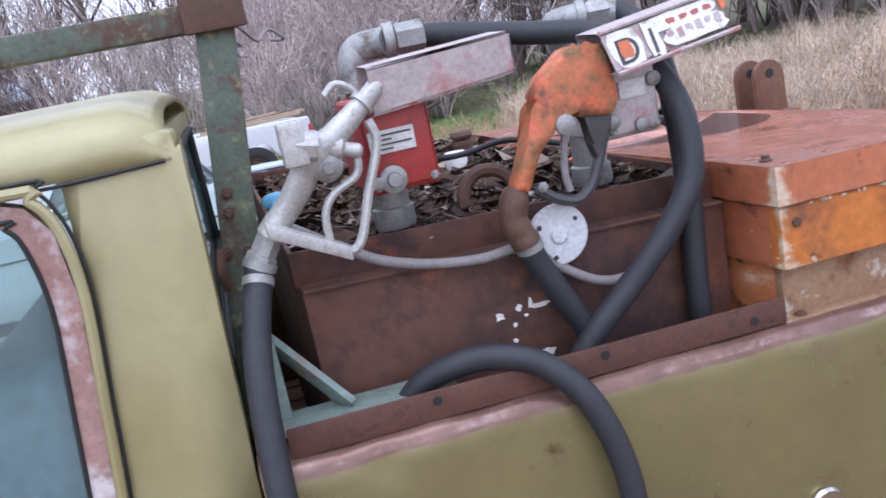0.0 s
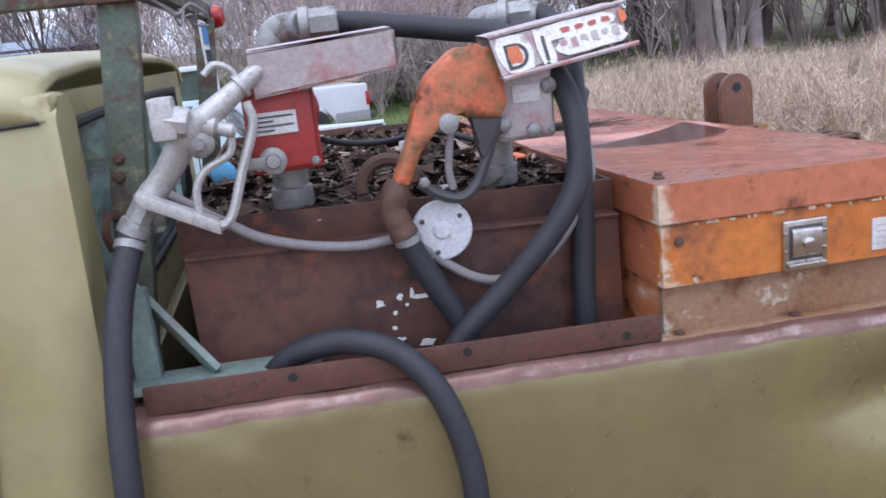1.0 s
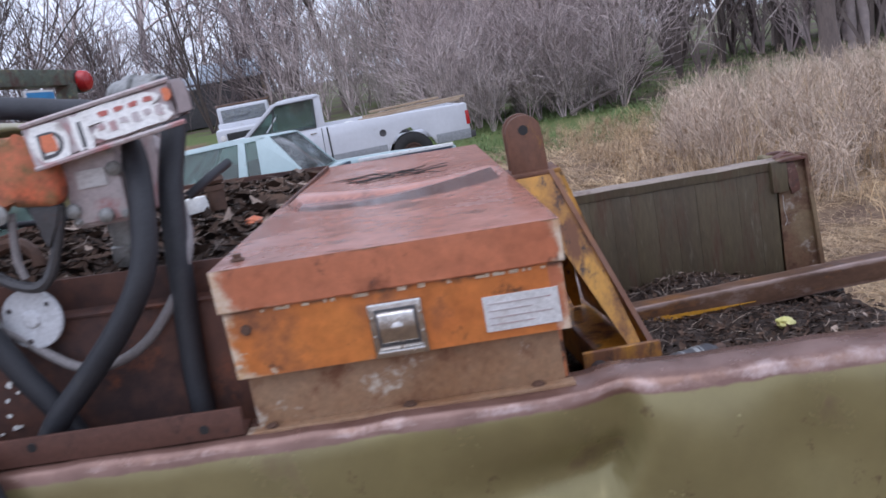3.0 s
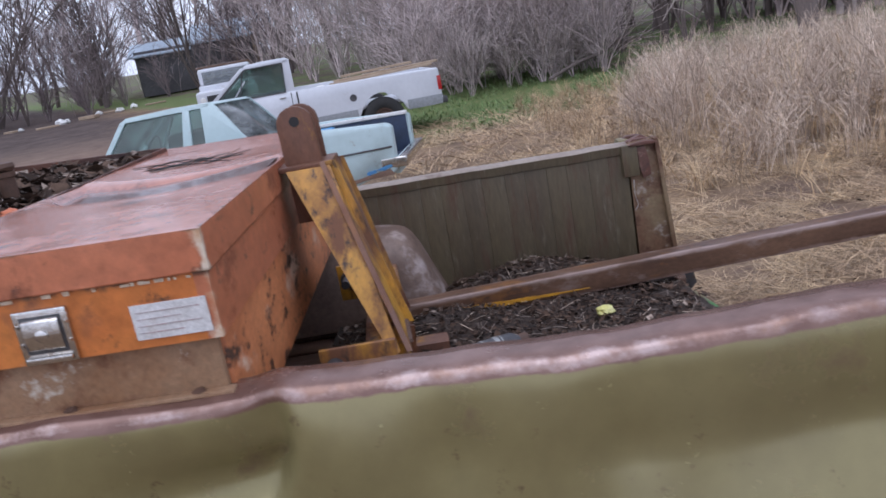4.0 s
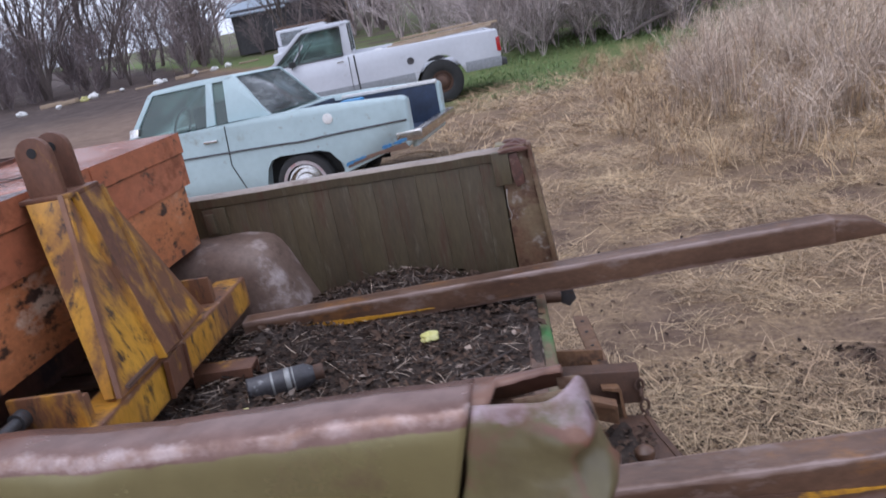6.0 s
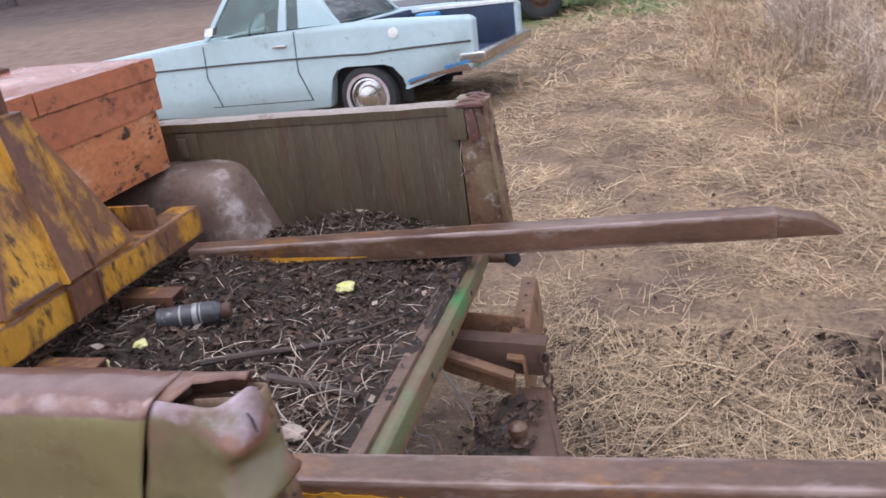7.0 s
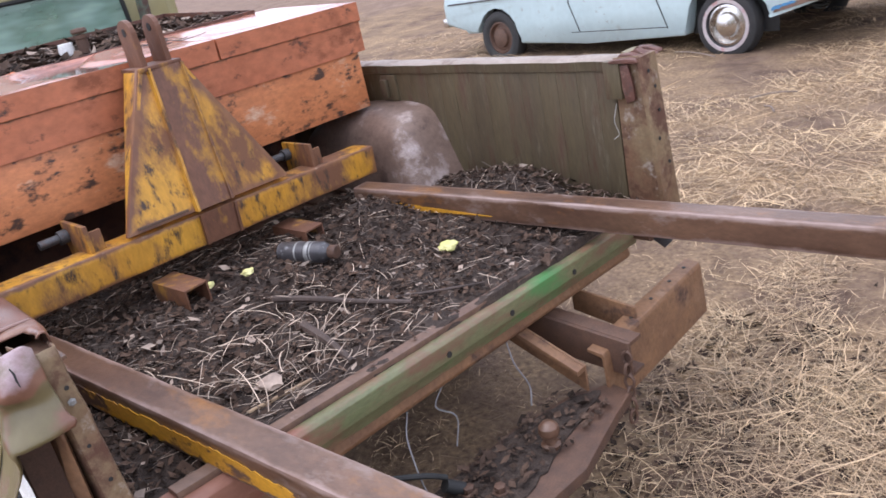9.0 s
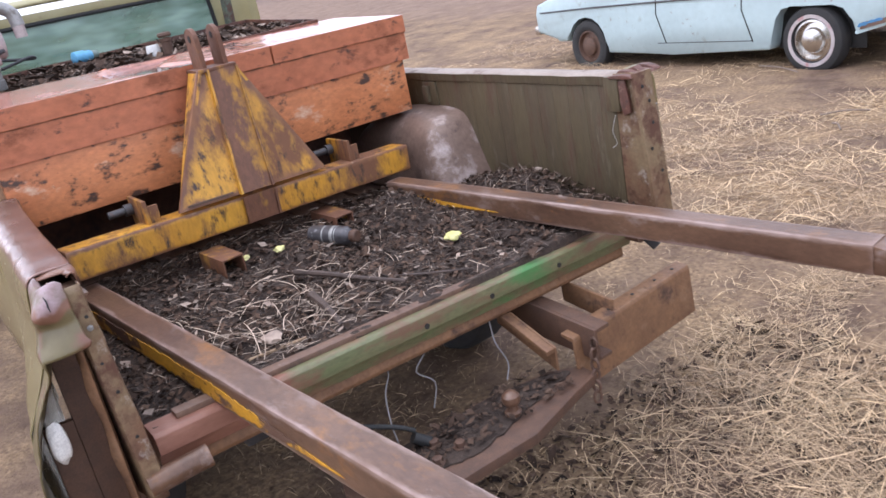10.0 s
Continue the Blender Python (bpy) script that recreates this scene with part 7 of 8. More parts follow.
# things on the tank
bottle = thing("plastic_bottle", "blue plastic bottle cap end lying on the tank", "bottle")
bm = B()
lathe(bm, [(0, 0), (0.022, 0), (0.024, 0.004), (0.024, 0.03), (0.028, 0.036), (0.028, 0.085), (0.02, 0.09), (0, 0.09)], (0.125, 0.765, 1.508), (0.25, -0.95, 0.02), 20)
part("bottle_body", bm, pale_blue_plastic, bottle)
bm = B()
lathe(bm, [(0, -0.03), (0.018, -0.03), (0.019, -0.01), (0.022, 0.0), (0, 0.0)], (0.125, 0.765, 1.508), (0.25, -0.95, 0.02), 20)
part("bottle_cap", bm, teal, bottle)
ring = thing("gasket_ring", "rusty flat steel ring standing among the leaves", "ring")
bm = B()
c = Vector((0.462, 0.235, 1.505))
tube(bm, [c + Vector((0.048 * math.cos(a), 0.016 * math.sin(a), 0.046 * math.sin(a))) for a in np.linspace(0.0, 3.3, 17)], 0.012, 8)
part("ring_band", bm, brown_cast, ring)
vent = thing("tank_vent", "dirty white plastic tank vent cap", "vent")
bm = B()
lathe(bm, [(0, 0), (0.022, 0), (0.022, 0.06), (0.026, 0.062), (0.026, 0.075), (0, 0.078)], (0.64, 0.95, 1.455), (0, 0, 1), 18)
part("vent_pipe", bm, brown_cast, vent)
bm = B()
lathe(bm, [(0, 0.062), (0.026, 0.062), (0.030, 0.07), (0.026, 0.08), (0, 0.083)], (0.64, 0.95, 1.472), (0, 0, 1), 18)
part("vent_cap", bm, brown_cast, vent)
bm = B()
lathe(bm, [(0, 0), (0.026, 0), (0.03, 0.02), (0.026, 0.045), (0, 0.045)], (0.60, 0.90, 1.465), (0, 0, 1), 18)
part("vent_base", bm, white_chip, vent)
for k, (x, y, s) in enumerate(((0.24, 0.215, 0.03), (0.33, 0.225, 0.035), (0.40, 0.235, 0.028), (0.60, 0.40, 0.02))):
    crumple("rubble", (x, y, top_z(x, y) + 0.006), s, hood_grey, "pale flake of crust lying on the tank", "flake", 7 + k, 0.25)
crumple("rubble", (0.80, 0.62, 1.462), 0.022, orange_chip, "bit of orange plastic among the leaves", "scrap", 15, 0.5)
crumple("rubble", (0.76, 0.75, 1.462), 0.018, disc_white, "bit of white plastic among the leaves", "scrap", 16, 0.5)

# ---- pale blue car with a pickup bed ----


def arch(cx, cz, r, n=9, a0=0.12):
    return [(cx + r * math.cos(t), cz + r * math.sin(t)) for t in np.linspace(a0, math.pi - a0, n)]


def place(ob, m):
    ob.matrix_world = m
    return ob


def quad_pane(parent, pts, y, mat, name="window", thick=0.006):
    bm = B()
    prism(bm, pts, y, y + thick, "y")
    g = part(name, bm, mat, parent)
    g.visible_shadow = False
    return g


car = thing("coupe_utility", "pale blue old coupe utility with rusted tail, parked on straw", "car")
top_line = [(-3.80, 0.62), (-3.76, 0.73), (-3.55, 0.79), (-2.6, 0.86), (-1.62, 0.92), (-0.3, 0.965), (0.3, 0.965), (1.09, 0.93), (1.148, 0.895), (1.14, 0.50), (1.09, 0.44), (0.85, 0.42), (0.42, 0.33)]
low_line = [(0.41, 0.32), (0.39, 0.47), (0.33, 0.55), (0.22, 0.585), (-0.20, 0.59), (-0.31, 0.56), (-0.38, 0.47), (-0.41, 0.24)] + [(-0.42, 0.17), (-1.6, 0.13), (-2.56, 0.15)] + arch(-2.90, 0.24, 0.35) + [(-3.36, 0.30), (-3.78, 0.40)]
for y0, y1 in ((-0.07, 0.10), (1.60, 1.77)):
    bm = B()
    prism(bm, top_line + low_line, y0, y1, "y", 0.03)
    part("body_side", bm, car_blue, car, "chalky pale blue side panels", 60)
bm = B()
prism(bm, [(-3.76, 0.45), (-3.78, 0.66), (-3.72, 0.74), (-3.5, 0.80), (-1.62, 0.93), (-1.58, 0.94), (-1.5, 0.70), (-0.35, 0.70), (-0.25, 0.95), (-0.12, 0.955), (-0.10, 0.50), (-0.4, 0.26), (-3.6, 0.26)], 0.095, 1.605, "y", 0.02)
part("hood_and_floor", bm, car_blue, car)
bm = B()
box(bm, -0.10, 1.22, 0.095, 1.605, 0.46, 0.50, 0.01)
box(bm, -0.10, 1.22, 1.585, 1.60, 0.50, 0.90, 0.004)
box(bm, -0.10, 1.22, 0.10, 0.115, 0.50, 0.90, 0.004)
box(bm, -0.11, -0.09, 0.10, 1.60, 0.50, 0.94, 0.004)
part("load_bed", bm, navy, car, "dark blue load bed")
bm = B()
box(bm, 0.0, 1.24, 1.575, 1.63, 0.905, 0.945, 0.008)
part("bed_rail", bm, white_chip, car)
bm = B()
box(bm, 1.20, 1.255, 0.10, 1.60, 0.42, 0.56, 0.015)
part("tail_panel", bm, car_blue, car)
bm = B()
prism(bm, [(-1.40, 1.345), (-1.30, 1.392), (-0.85, 1.412), (-0.48, 1.405), (-0.40, 1.385), (-0.44, 1.365), (-0.9, 1.37), (-1.33, 1.335)], 0.10, 1.60, "y", 0.012)
part("roof", bm, car_blue, car, "pale blue roof", 60)
for y0, y1 in ((0.055, 0.10), (1.60, 1.645)):
    for pts in ([(-1.66, 0.93), (-1.60, 0.93), (-1.31, 1.375), (-1.38, 1.36)], [(-1.39, 1.345), (-0.45, 1.365), (-0.44, 1.405), (-0.9, 1.41), (-1.32, 1.39)], [(-0.76, 0.95), (-0.66, 0.955), (-0.66, 1.37), (-0.73, 1.37)],
                [(-0.52, 0.96), (-0.06, 0.966), (-0.16, 1.06), (-0.30, 1.26), (-0.41, 1.39), (-0.47, 1.402), (-0.54, 1.37)]):
        bm = B()
        prism(bm, pts, y0, y1, "y", 0.006)
        part("pillar", bm, car_blue, car)
quad_pane(car, [(-1.56, 0.95), (-0.75, 0.955), (-0.73, 1.36), (-1.33, 1.35)], 0.075, pane, "door_window")
quad_pane(car, [(-0.665, 0.955), (-0.53, 0.96), (-0.545, 1.365), (-0.66, 1.36)], 0.075, pane, "quarter_window")
quad_pane(car, [(-1.56, 0.95), (-0.75, 0.955), (-0.73, 1.36), (-1.33, 1.35)], 1.62, pane, "door_window")
for x0, z0, x1, z1, nm in ((-1.64, 0.94, -1.35, 1.36, "windshield"), (-0.42, 1.38, -0.09, 0.97, "rear_window")):
    bm = B()
    vs = [bm.verts.new(p) for p in ((x0, 0.10, z0), (x0, 1.60, z0), (x1, 1.58, z1), (x1, 0.12, z1))]
    bm.faces.new(vs)
    g = solid(part(nm, bm, pane_dark if nm == "rear_window" else pane, car), 0.005)
    g.visible_shadow = False
bm = B()
for k, z in enumerate((0.655,)):
    p = [(-3.70, -0.073, z - 0.02), (-2.6, -0.074, z + 0.01), (-1.4, -0.075, z + 0.025), (-0.25, -0.075, z + 0.02), (0.05, -0.075, z + 0.012), (0.4, -0.075, z + 0.03), (1.12, -0.073, z + 0.05)]
    tube(bm, smooth_path(p, 5), 0.010, 6)
part("side_trim", bm, dark_metal, car, "dark strip of lost trim")
bm = B()
for x0, zt in ((-0.70, 0.94), (-1.78, 0.88)):
    tube(bm, [(x0, -0.071, zt), (x0 - 0.02, -0.072, 0.55), (x0 + 0.10, -0.071, 0.25)], 0.006, 5)
tube(bm, [(-1.8, -0.068, 0.25), (-0.6, -0.068, 0.26)], 0.005, 5)
parts("door_gap", bm, black, car)
bm = B()
box(bm, -0.95, -0.80, -0.095, -0.07, 0.80, 0.825, 0.006)
part("door_handle", bm, chrome, car)
bm = B()
lathe(bm, [(0, 0), (0.05, 0), (0.05, 0.01), (0.03, 0.014), (0, 0.014)], (0.36, -0.07, 0.84), (0, -1, 0), 20)
part("fuel_cap", bm, white_chip, car)
bm = B()
box(bm, 1.26, 1.36, -0.05, 1.75, 0.50, 0.60, 0.03, None, 3)
box(bm, 1.10, 1.36, -0.075, -0.03, 0.50, 0.60, 0.02, None, 3)
part("rear_bumper", bm, chrome, car, "dull chrome rear bumper")
bm = B()
box(bm, -3.90, -3.80, -0.03, 1.73, 0.36, 0.47, 0.03, None, 3)
part("front_bumper", bm, chrome, car)
bm = B()
prism(bm, [(0.52, 0.40), (1.18, 0.50), (1.22, 0.44), (0.9, 0.42), (0.50, 0.34)], -0.078, -0.06, "y", 0.002)
part("rust_patch", bm, bed_rust, car, "rusted lower quarter")
bm = B()
scrap = random.Random(23)
for x, z, w, h in ((0.53, 0.385, 0.07, 0.022), (0.66, 0.41, 0.09, 0.018), (1.00, 0.490, 0.06, 0.020), (1.13, 0.515, 0.08, 0.024)):
    ring = [(x + w * math.cos(a) * scrap.uniform(0.6, 1.1), z + (h * math.sin(a)) * scrap.uniform(0.5, 1.2) + 0.16 * w * math.cos(a)) for a in np.linspace(0, 6.283, 13)[:-1]]
    prism(bm, ring, -0.080, -0.07, "y", 0.0)
parts("primer_patch", bm, blue_paint, car, "bright blue paint patch")
bm = B()
box(bm, -0.95, -0.72, 0.14, 0.75, 0.5, 1.16, 0.05, None, 3)
box(bm, -0.95, -0.72, 0.95, 1.56, 0.5, 1.16, 0.05, None, 3)
parts("seat_back", bm, black, car)
bm = B()
tube(bm, [Vector((-1.22, 0.45, 1.0)) + Vector((0.05 * math.sin(a), 0.17 * math.cos(a), 0.16 * math.sin(a))) for a in np.linspace(0, 6.2832, 25)], 0.012, 6, False)
part("steering_wheel", bm, black, car)
bm = B()
box(bm, -1.50, -1.40, -0.15, -0.07, 0.98, 1.06, 0.012)
part("door_mirror", bm, chrome, car)
bm = B()
box(bm, 0.05, 0.30, 1.3, 1.5, 0.50, 0.90, 0.03)
part("blue_crate", bm, blue_plastic, car)
bm = B()
for x in (0.0, -2.90):
    for y in (0.086, 1.606):
        box(bm, x - 0.43, x + 0.43, y, y + 0.008, 0.16, 0.60, 0.002)
parts("wheel_well", bm, black, car)
for x in (0.0, -2.90):
    for y, fc in ((0.02, -1), (1.68, 1)):
        wheel(car, (x, y, 0.25 if x == 0 else 0.22), 0.305, 0.17, 0.185, x == 0, chrome if x == 0 else brown_cast, fc, "tyre with whitewall and hub cap" if x == 0 else "flat tyre on a rusty rim")
for ob in car.children:
    if ob.name.split(".")[0] in ("roof", "pillar", "door_window", "quarter_window", "windshield", "rear_window", "seat_back", "steering_wheel", "door_mirror"):
        for v in ob.data.vertices:
            v.co.x -= 0.19
            if v.co.z > 0.97:
                v.co.y = 0.85 + (v.co.y - 0.85) * (1 - 0.45 * (v.co.z - 0.97))
    elif ob.name.split(".")[0] in ("load_bed", "bed_rail", "tail_panel", "rear_bumper", "rust_patch", "primer_patch"):
        for v in ob.data.vertices:
            v.co.x -= 0.115 * min(1, max(0, v.co.x - 0.3) / 0.6)
place(car, pose(0.12, 6.80, 0.0, -2.2, 0, -4.0))

# ---- white pickup further back ----


def white_pickup():
    t = thing("pickup_truck", "white pickup truck with grey lower sides and boards in its bed", "truck")
    top = [(-4.1, 0.72), (-4.05, 0.96), (-3.3, 1.05), (-2.85, 1.09), (-1.55, 1.08), (1.11, 1.03), (1.14, 1.0), (1.14, 0.42), (1.09, 0.38), (0.46, 0.36)]
    low = arch(0.0, 0.36, 0.44) + [(-0.46, 0.34), (-2.88, 0.34)] + arch(-3.33, 0.36, 0.43) + [(-4.0, 0.42)]
    for y0, y1 in ((0, 0.10), (1.85, 1.95)):
        bm = B()
        prism(bm, top + low, y0, y1, "y", 0.03)
        part("body_side", bm, truck_white, t, "", 60)
        for a, b in ((-2.86, -0.47), (0.47, 1.13)):
            bm = B()
            box(bm, a, b, y0 - 0.006 if y0 == 0 else y1 - 0.01, y0 + 0.01 if y0 == 0 else y1 + 0.006, 0.36, 0.54, 0.004)
            part("lower_panel", bm, truck_grey, t, "grey lower side")
    bm = B()
    prism(bm, [(-4.08, 0.55), (-4.04, 0.97), (-3.3, 1.07), (-2.83, 1.11), (-2.7, 0.6), (-3.9, 0.5)], 0.09, 1.86, "y", 0.02)
    part("hood", bm, truck_white, t)
    bm = B()
    box(bm, -2.7, -1.52, 0.09, 1.86, 0.45, 0.52, 0.01)
    box(bm, -1.58, -1.52, 0.09, 1.86, 0.52, 1.12, 0.01)
    box(bm, -1.50, 1.10, 0.09, 1.86, 0.52, 0.58, 0.01)
    box(bm, 1.07, 1.13, 0.09, 1.86, 0.50, 1.01, 0.015)
    part("floor_and_tailgate", bm, truck_white, t)
    bm = B()
    prism(bm, [(-2.40, 1.60), (-2.30, 1.665), (-2.0, 1.69), (-1.58, 1.685), (-1.50, 1.64), (-1.55, 1.61), (-2.3, 1.61)], 0.07, 1.88, "y", 0.012)
    part("roof", bm, truck_white, t, "", 60)
    for y0, y1 in ((0.02, 0.09), (1.86, 1.93)):
        for pts in ([(-2.90, 1.08), (-2.80, 1.08), (-2.30, 1.64), (-2.40, 1.63)], [(-1.68, 1.07), (-1.52, 1.07), (-1.52, 1.65), (-1.64, 1.65)], [(-2.38, 1.59), (-1.55, 1.60), (-1.54, 1.66), (-2.32, 1.65)], [(-2.66, 1.08), (-2.63, 1.08), (-2.36, 1.38), (-2.36, 1.42)]):
            bm = B()
            prism(bm, pts, y0, y1, "y", 0.008)
            part("pillar", bm, truck_white, t)
        quad_pane(t, [(-2.76, 1.09), (-1.67, 1.09), (-1.64, 1.61), (-2.31, 1.60)], (y0 + y1) / 2, pane, "door_window")
    for pts, nm in ((((-2.84, 0.09, 1.09), (-2.84, 1.86, 1.09), (-2.35, 1.84, 1.62), (-2.35, 0.11, 1.62)), "windshield"), (((-1.53, 0.09, 1.12), (-1.53, 1.86, 1.12), (-1.53, 1.84, 1.62), (-1.53, 0.11, 1.62)), "rear_window")):
        bm = B()
        bm.faces.new([bm.verts.new(p) for p in pts])
        g = solid(part(nm, bm, pane, t), 0.005)
        g.visible_shadow = False
    bm = B()
    tube(bm, [(-1.50, -0.004, 1.06), (-1.50, -0.004, 0.37)], 0.014, 6)
    tube(bm, [(-2.78, -0.004, 1.06), (-2.80, -0.004, 0.48), (-2.72, -0.004, 0.40), (-1.62, -0.004, 0.40), (-1.60, -0.004, 1.06)], 0.007, 5)
    parts("panel_gap", bm, black, t)
    bm = B()
    tube(bm, [(-2.77, 0.0, 1.09), (-2.32, 0.0, 1.595), (-1.67, 0.0, 1.605), (-1.69, 0.0, 1.09), (-2.77, 0.0, 1.09)], 0.013, 6)
    tube(bm, [(-2.50, 0.02, 1.09), (-2.38, 0.02, 1.54)], 0.012, 6)
    part("window_trim", bm, dark_metal, t)
    bm = B()
    box(bm, -1.82, -1.70, -0.02, 0.0, 0.98, 1.005, 0.004)
    part("door_handle", bm, chrome, t)
    bm = B()
    box(bm, -2.66, -2.54, -0.16, -0.04, 1.06, 1.16, 0.015)
    tube(bm, [(-2.64, 0.0, 1.02), (-2.60, -0.09, 1.08)], 0.008, 6)
    part("door_mirror", bm, black, t)
    bm = B()
    lathe(bm, [(0, 0), (0.062, 0), (0.066, 0.005), (0.055, 0.008), (0.045, 0.003), (0, 0.003)], (-0.51, 0.0, 0.76), (0, -1, 0), 24)
    part("filler_pocket", bm, dark_metal, t, "dark fuel filler stain")
    bm = B()
    box(bm, 1.08, 1.155, -0.006, 0.08, 0.62, 0.88, 0.012)
    part("tail_lamp", bm, lamp_red, t, "red tail lamp")
    bm = B()
    box(bm, 1.12, 1.24, 0.05, 1.90, 0.36, 0.48, 0.02)
    part("rear_bumper", bm, dark_metal, t)
    for ob in t.children:
        for v in ob.data.vertices:
            v.co.z += 0.11
            if v.co.x < -2.7 and v.co.z > 1.01:
                v.co.x -= 0.18
    for x in (0.0, -3.33):
        for y, fc in ((0.12, -1), (1.83, 1)):
            wheel(t, (x, y, 0.39), 0.40, 0.22, 0.2, False, brown_cast, fc)
    return t


wp = white_pickup()
place(wp, pose(0.68, 14.30, -0.10, 0, 0, 10.0))
W2 = wp.matrix_world
for k, (a, zz, ln) in enumerate(((0.25, 1.195, 1.95), (0.42, 1.23, 2.0), (0.62, 1.19, 1.8), (0.85, 1.28, 1.4))):
    bm = B()
    box(bm, -0.85 + 0.1 * k, -0.85 + 0.1 * k + ln, a, a + 0.14, zz - 0.03, zz + 0.012, 0.004, W2 @ pose(0, 0, 0, 0, -1.2, 0.6 * k))
    tagged(part("board", bm, wood), "weathered board laid over the pickup bed", "board", "boards on the pickup")
bm = B()
lathe(bm, [(0, 0), (0.20, 0), (0.235, 0.1), (0.235, 0.32), (0.15, 0.44), (0.05, 0.48), (0, 0.48)], W2 @ Vector((-1.05, 0.55, 0.70)), (0.0, 0, 1), 24)
tagged(part("plastic_tank", bm, white_chip, smooth=60), "round white plastic tank in the pickup bed", "tank")
# a third truck nose-on behind it
van = thing("box_truck", "old white truck with a red-brown roof, nose on", "truck")
bm = B()
box(bm, -0.9, 0.9, 0, 1.5, 0.55, 1.15, 0.08, None, 3)
box(bm, -0.85, 0.85, 1.3, 2.6, 0.6, 1.30, 0.06, None, 3)
part("truck_body", bm, truck_white, van)
bm = B()
box(bm, -0.80, 0.80, 1.35, 2.5, 1.28, 1.80, 0.10, None, 3)
part("truck_cab", bm, truck_white, van)
bm = B()
box(bm, -0.82, 0.82, 1.4, 2.5, 1.80, 1.87, 0.03)
part("truck_roof", bm, bed_rust, van)
bm = B()
box(bm, -0.68, 0.68, 1.33, 1.36, 1.32, 1.70, 0.01)
part("windshield", bm, pane_dark, van)
bm = B()
box(bm, -0.6, 0.6, -0.02, 0.02, 0.78, 1.02, 0.01)
part("grille", bm, black, van)
bm = B()
box(bm, -0.95, 0.95, -0.12, -0.02, 0.5, 0.66, 0.03)
part("front_bumper", bm, chrome, van)
bm = B()
for x in (-0.72, 0.72):
    lathe(bm, [(0, 0), (0.09, 0), (0.08, 0.03), (0, 0.04)], (x, -0.01, 0.9), (0, -1, 0), 16)
parts("headlamp", bm, white_chip, van)
for x in (-0.75, 0.75):
    bm = B()
    lathe(bm, [(0, -0.1), (0.35, -0.1), (0.36, 0.0), (0.35, 0.1), (0, 0.1)], (x, 0.6, 0.36), (1, 0, 0), 20)
    part("wheel", bm, tyre_mat, van)
place(van, pose(-4.4, 23.5, ground_z(-4.4, 23.5) - 0.12, 0, 0, 12))

# ---- straw, weeds and grass ----
rng = np.random.default_rng(12)


def on_ground(x, y):
    return np.array([ground_z(float(a), float(b)) for a, b in zip(x, y)])


def strew(name, n, x, y, length, width, mat, label, seed, up=0.05):
    r = np.random.default_rng(seed)
    np.random.seed(seed)
    z = on_ground(x, y)
    a = r.uniform(0, 6.283, n) * 0.6 + r.normal(0.35, 0.5, n)
    ln = length * (0.10 + 0.90 * r.random(n) ** 2.2)
    s = np.stack([x, y, z + r.uniform(0.0, 0.025, n)], 1)
    e = s + np.stack([ln * np.cos(a), ln * np.sin(a), r.uniform(-0.01, up, n) * np.minimum(1, ln / length * 1.5)], 1)
    mid = np.stack([r.normal(0, 0.03, n) * ln, r.normal(0, 0.03, n) * ln, r.uniform(0, up * 0.25, n)], 1)
    return ribbons(name, s, e, width * r.uniform(0.6, 1.5, n), mat, label, "straw", mids=mid)


def patchy(n, x0, x1, y0, y1, seed, keep):
    """Places that thicken and thin in drifts."""
    r = np.random.default_rng(seed)
    out_x, out_y = [], []
    while len(out_x) < n:
        x, y = r.uniform(x0, x1), r.uniform(y0, y1)
        if noise.noise((x * 0.9, y * 0.9, 8)) * 0.5 + 0.5 + 0.3 * noise.noise((x * 3, y * 3, 5)) > keep + 0.25 * r.random():
            out_x.append(x), out_y.append(y)
    return np.array(out_x), np.array(out_y)


x, y = patchy(50000, 2.3, 5.6, 0.4, 4.8, 1, 0.41)
near = (x - 2.3) + 0.8 * (y - 0.6) > 0.75 + 0.9 * np.random.default_rng(2).random(len(x))
x, y = x[near], y[near]
strew("straw", len(x), x, y, 0.20, 0.0018, straw, "trampled straw behind the truck", 41, 0.03)
x, y = patchy(9000, 1.2, 4.2, -0.5, 3.0, 9, 0.28)
strew("straw", len(x), x, y, 0.08, 0.0022, straw, "broken dry stems in the dirt under the bed", 46, 0.03)
x, y = patchy(66000, 0.5, 9.0, 3.0, 9.0, 2, 0.35)
trod = np.array([a > 2.5 + 0.9 * noise.noise((a * 0.6, b * 0.6, 4)) for a, b in zip(x, y)]) | (np.random.default_rng(6).random(len(x)) < 0.3)
x, y = x[trod], y[trod]
strew("straw", len(x), x, y, 0.30, 0.0029, straw, "trampled straw across the yard", 42, 0.07)
x, y = patchy(16000, -6.0, 2.5, 3.0, 8.5, 3, 0.34)
strew("straw", len(x), x, y, 0.20, 0.0035, straw, "thin straw round the parked car", 43, 0.05)
x, y = patchy(12000, 1.0, 9.0, 7.5, 15.0, 4, 0.36)
strew("straw", len(x), x, y, 0.45, 0.007, straw, "dry straw in front of the weeds", 44, 0.18)
r = np.random.default_rng(91)
x, y = r.uniform(2.5, 6.0, 2400), r.uniform(0.9, 6.0, 2400)
strew("straw", len(x), x, y, 0.34, 0.0030, straw, "long pale stems lying over the trampled straw", 47, 0.05)
leaves("dead_leaves", 420, (2.565, 2.725, 0.45, 1.10), lambda x, y: 0.479, 0.0085, leaf_dark, "dead leaves caked on the drawbar", 50)
leaves("dead_leaves", 5200, (2.3, 3.9, -0.3, 2.4), ground_z, 0.013, leaf_dark, "dark rotted leaves on the soil behind the truck", 48)
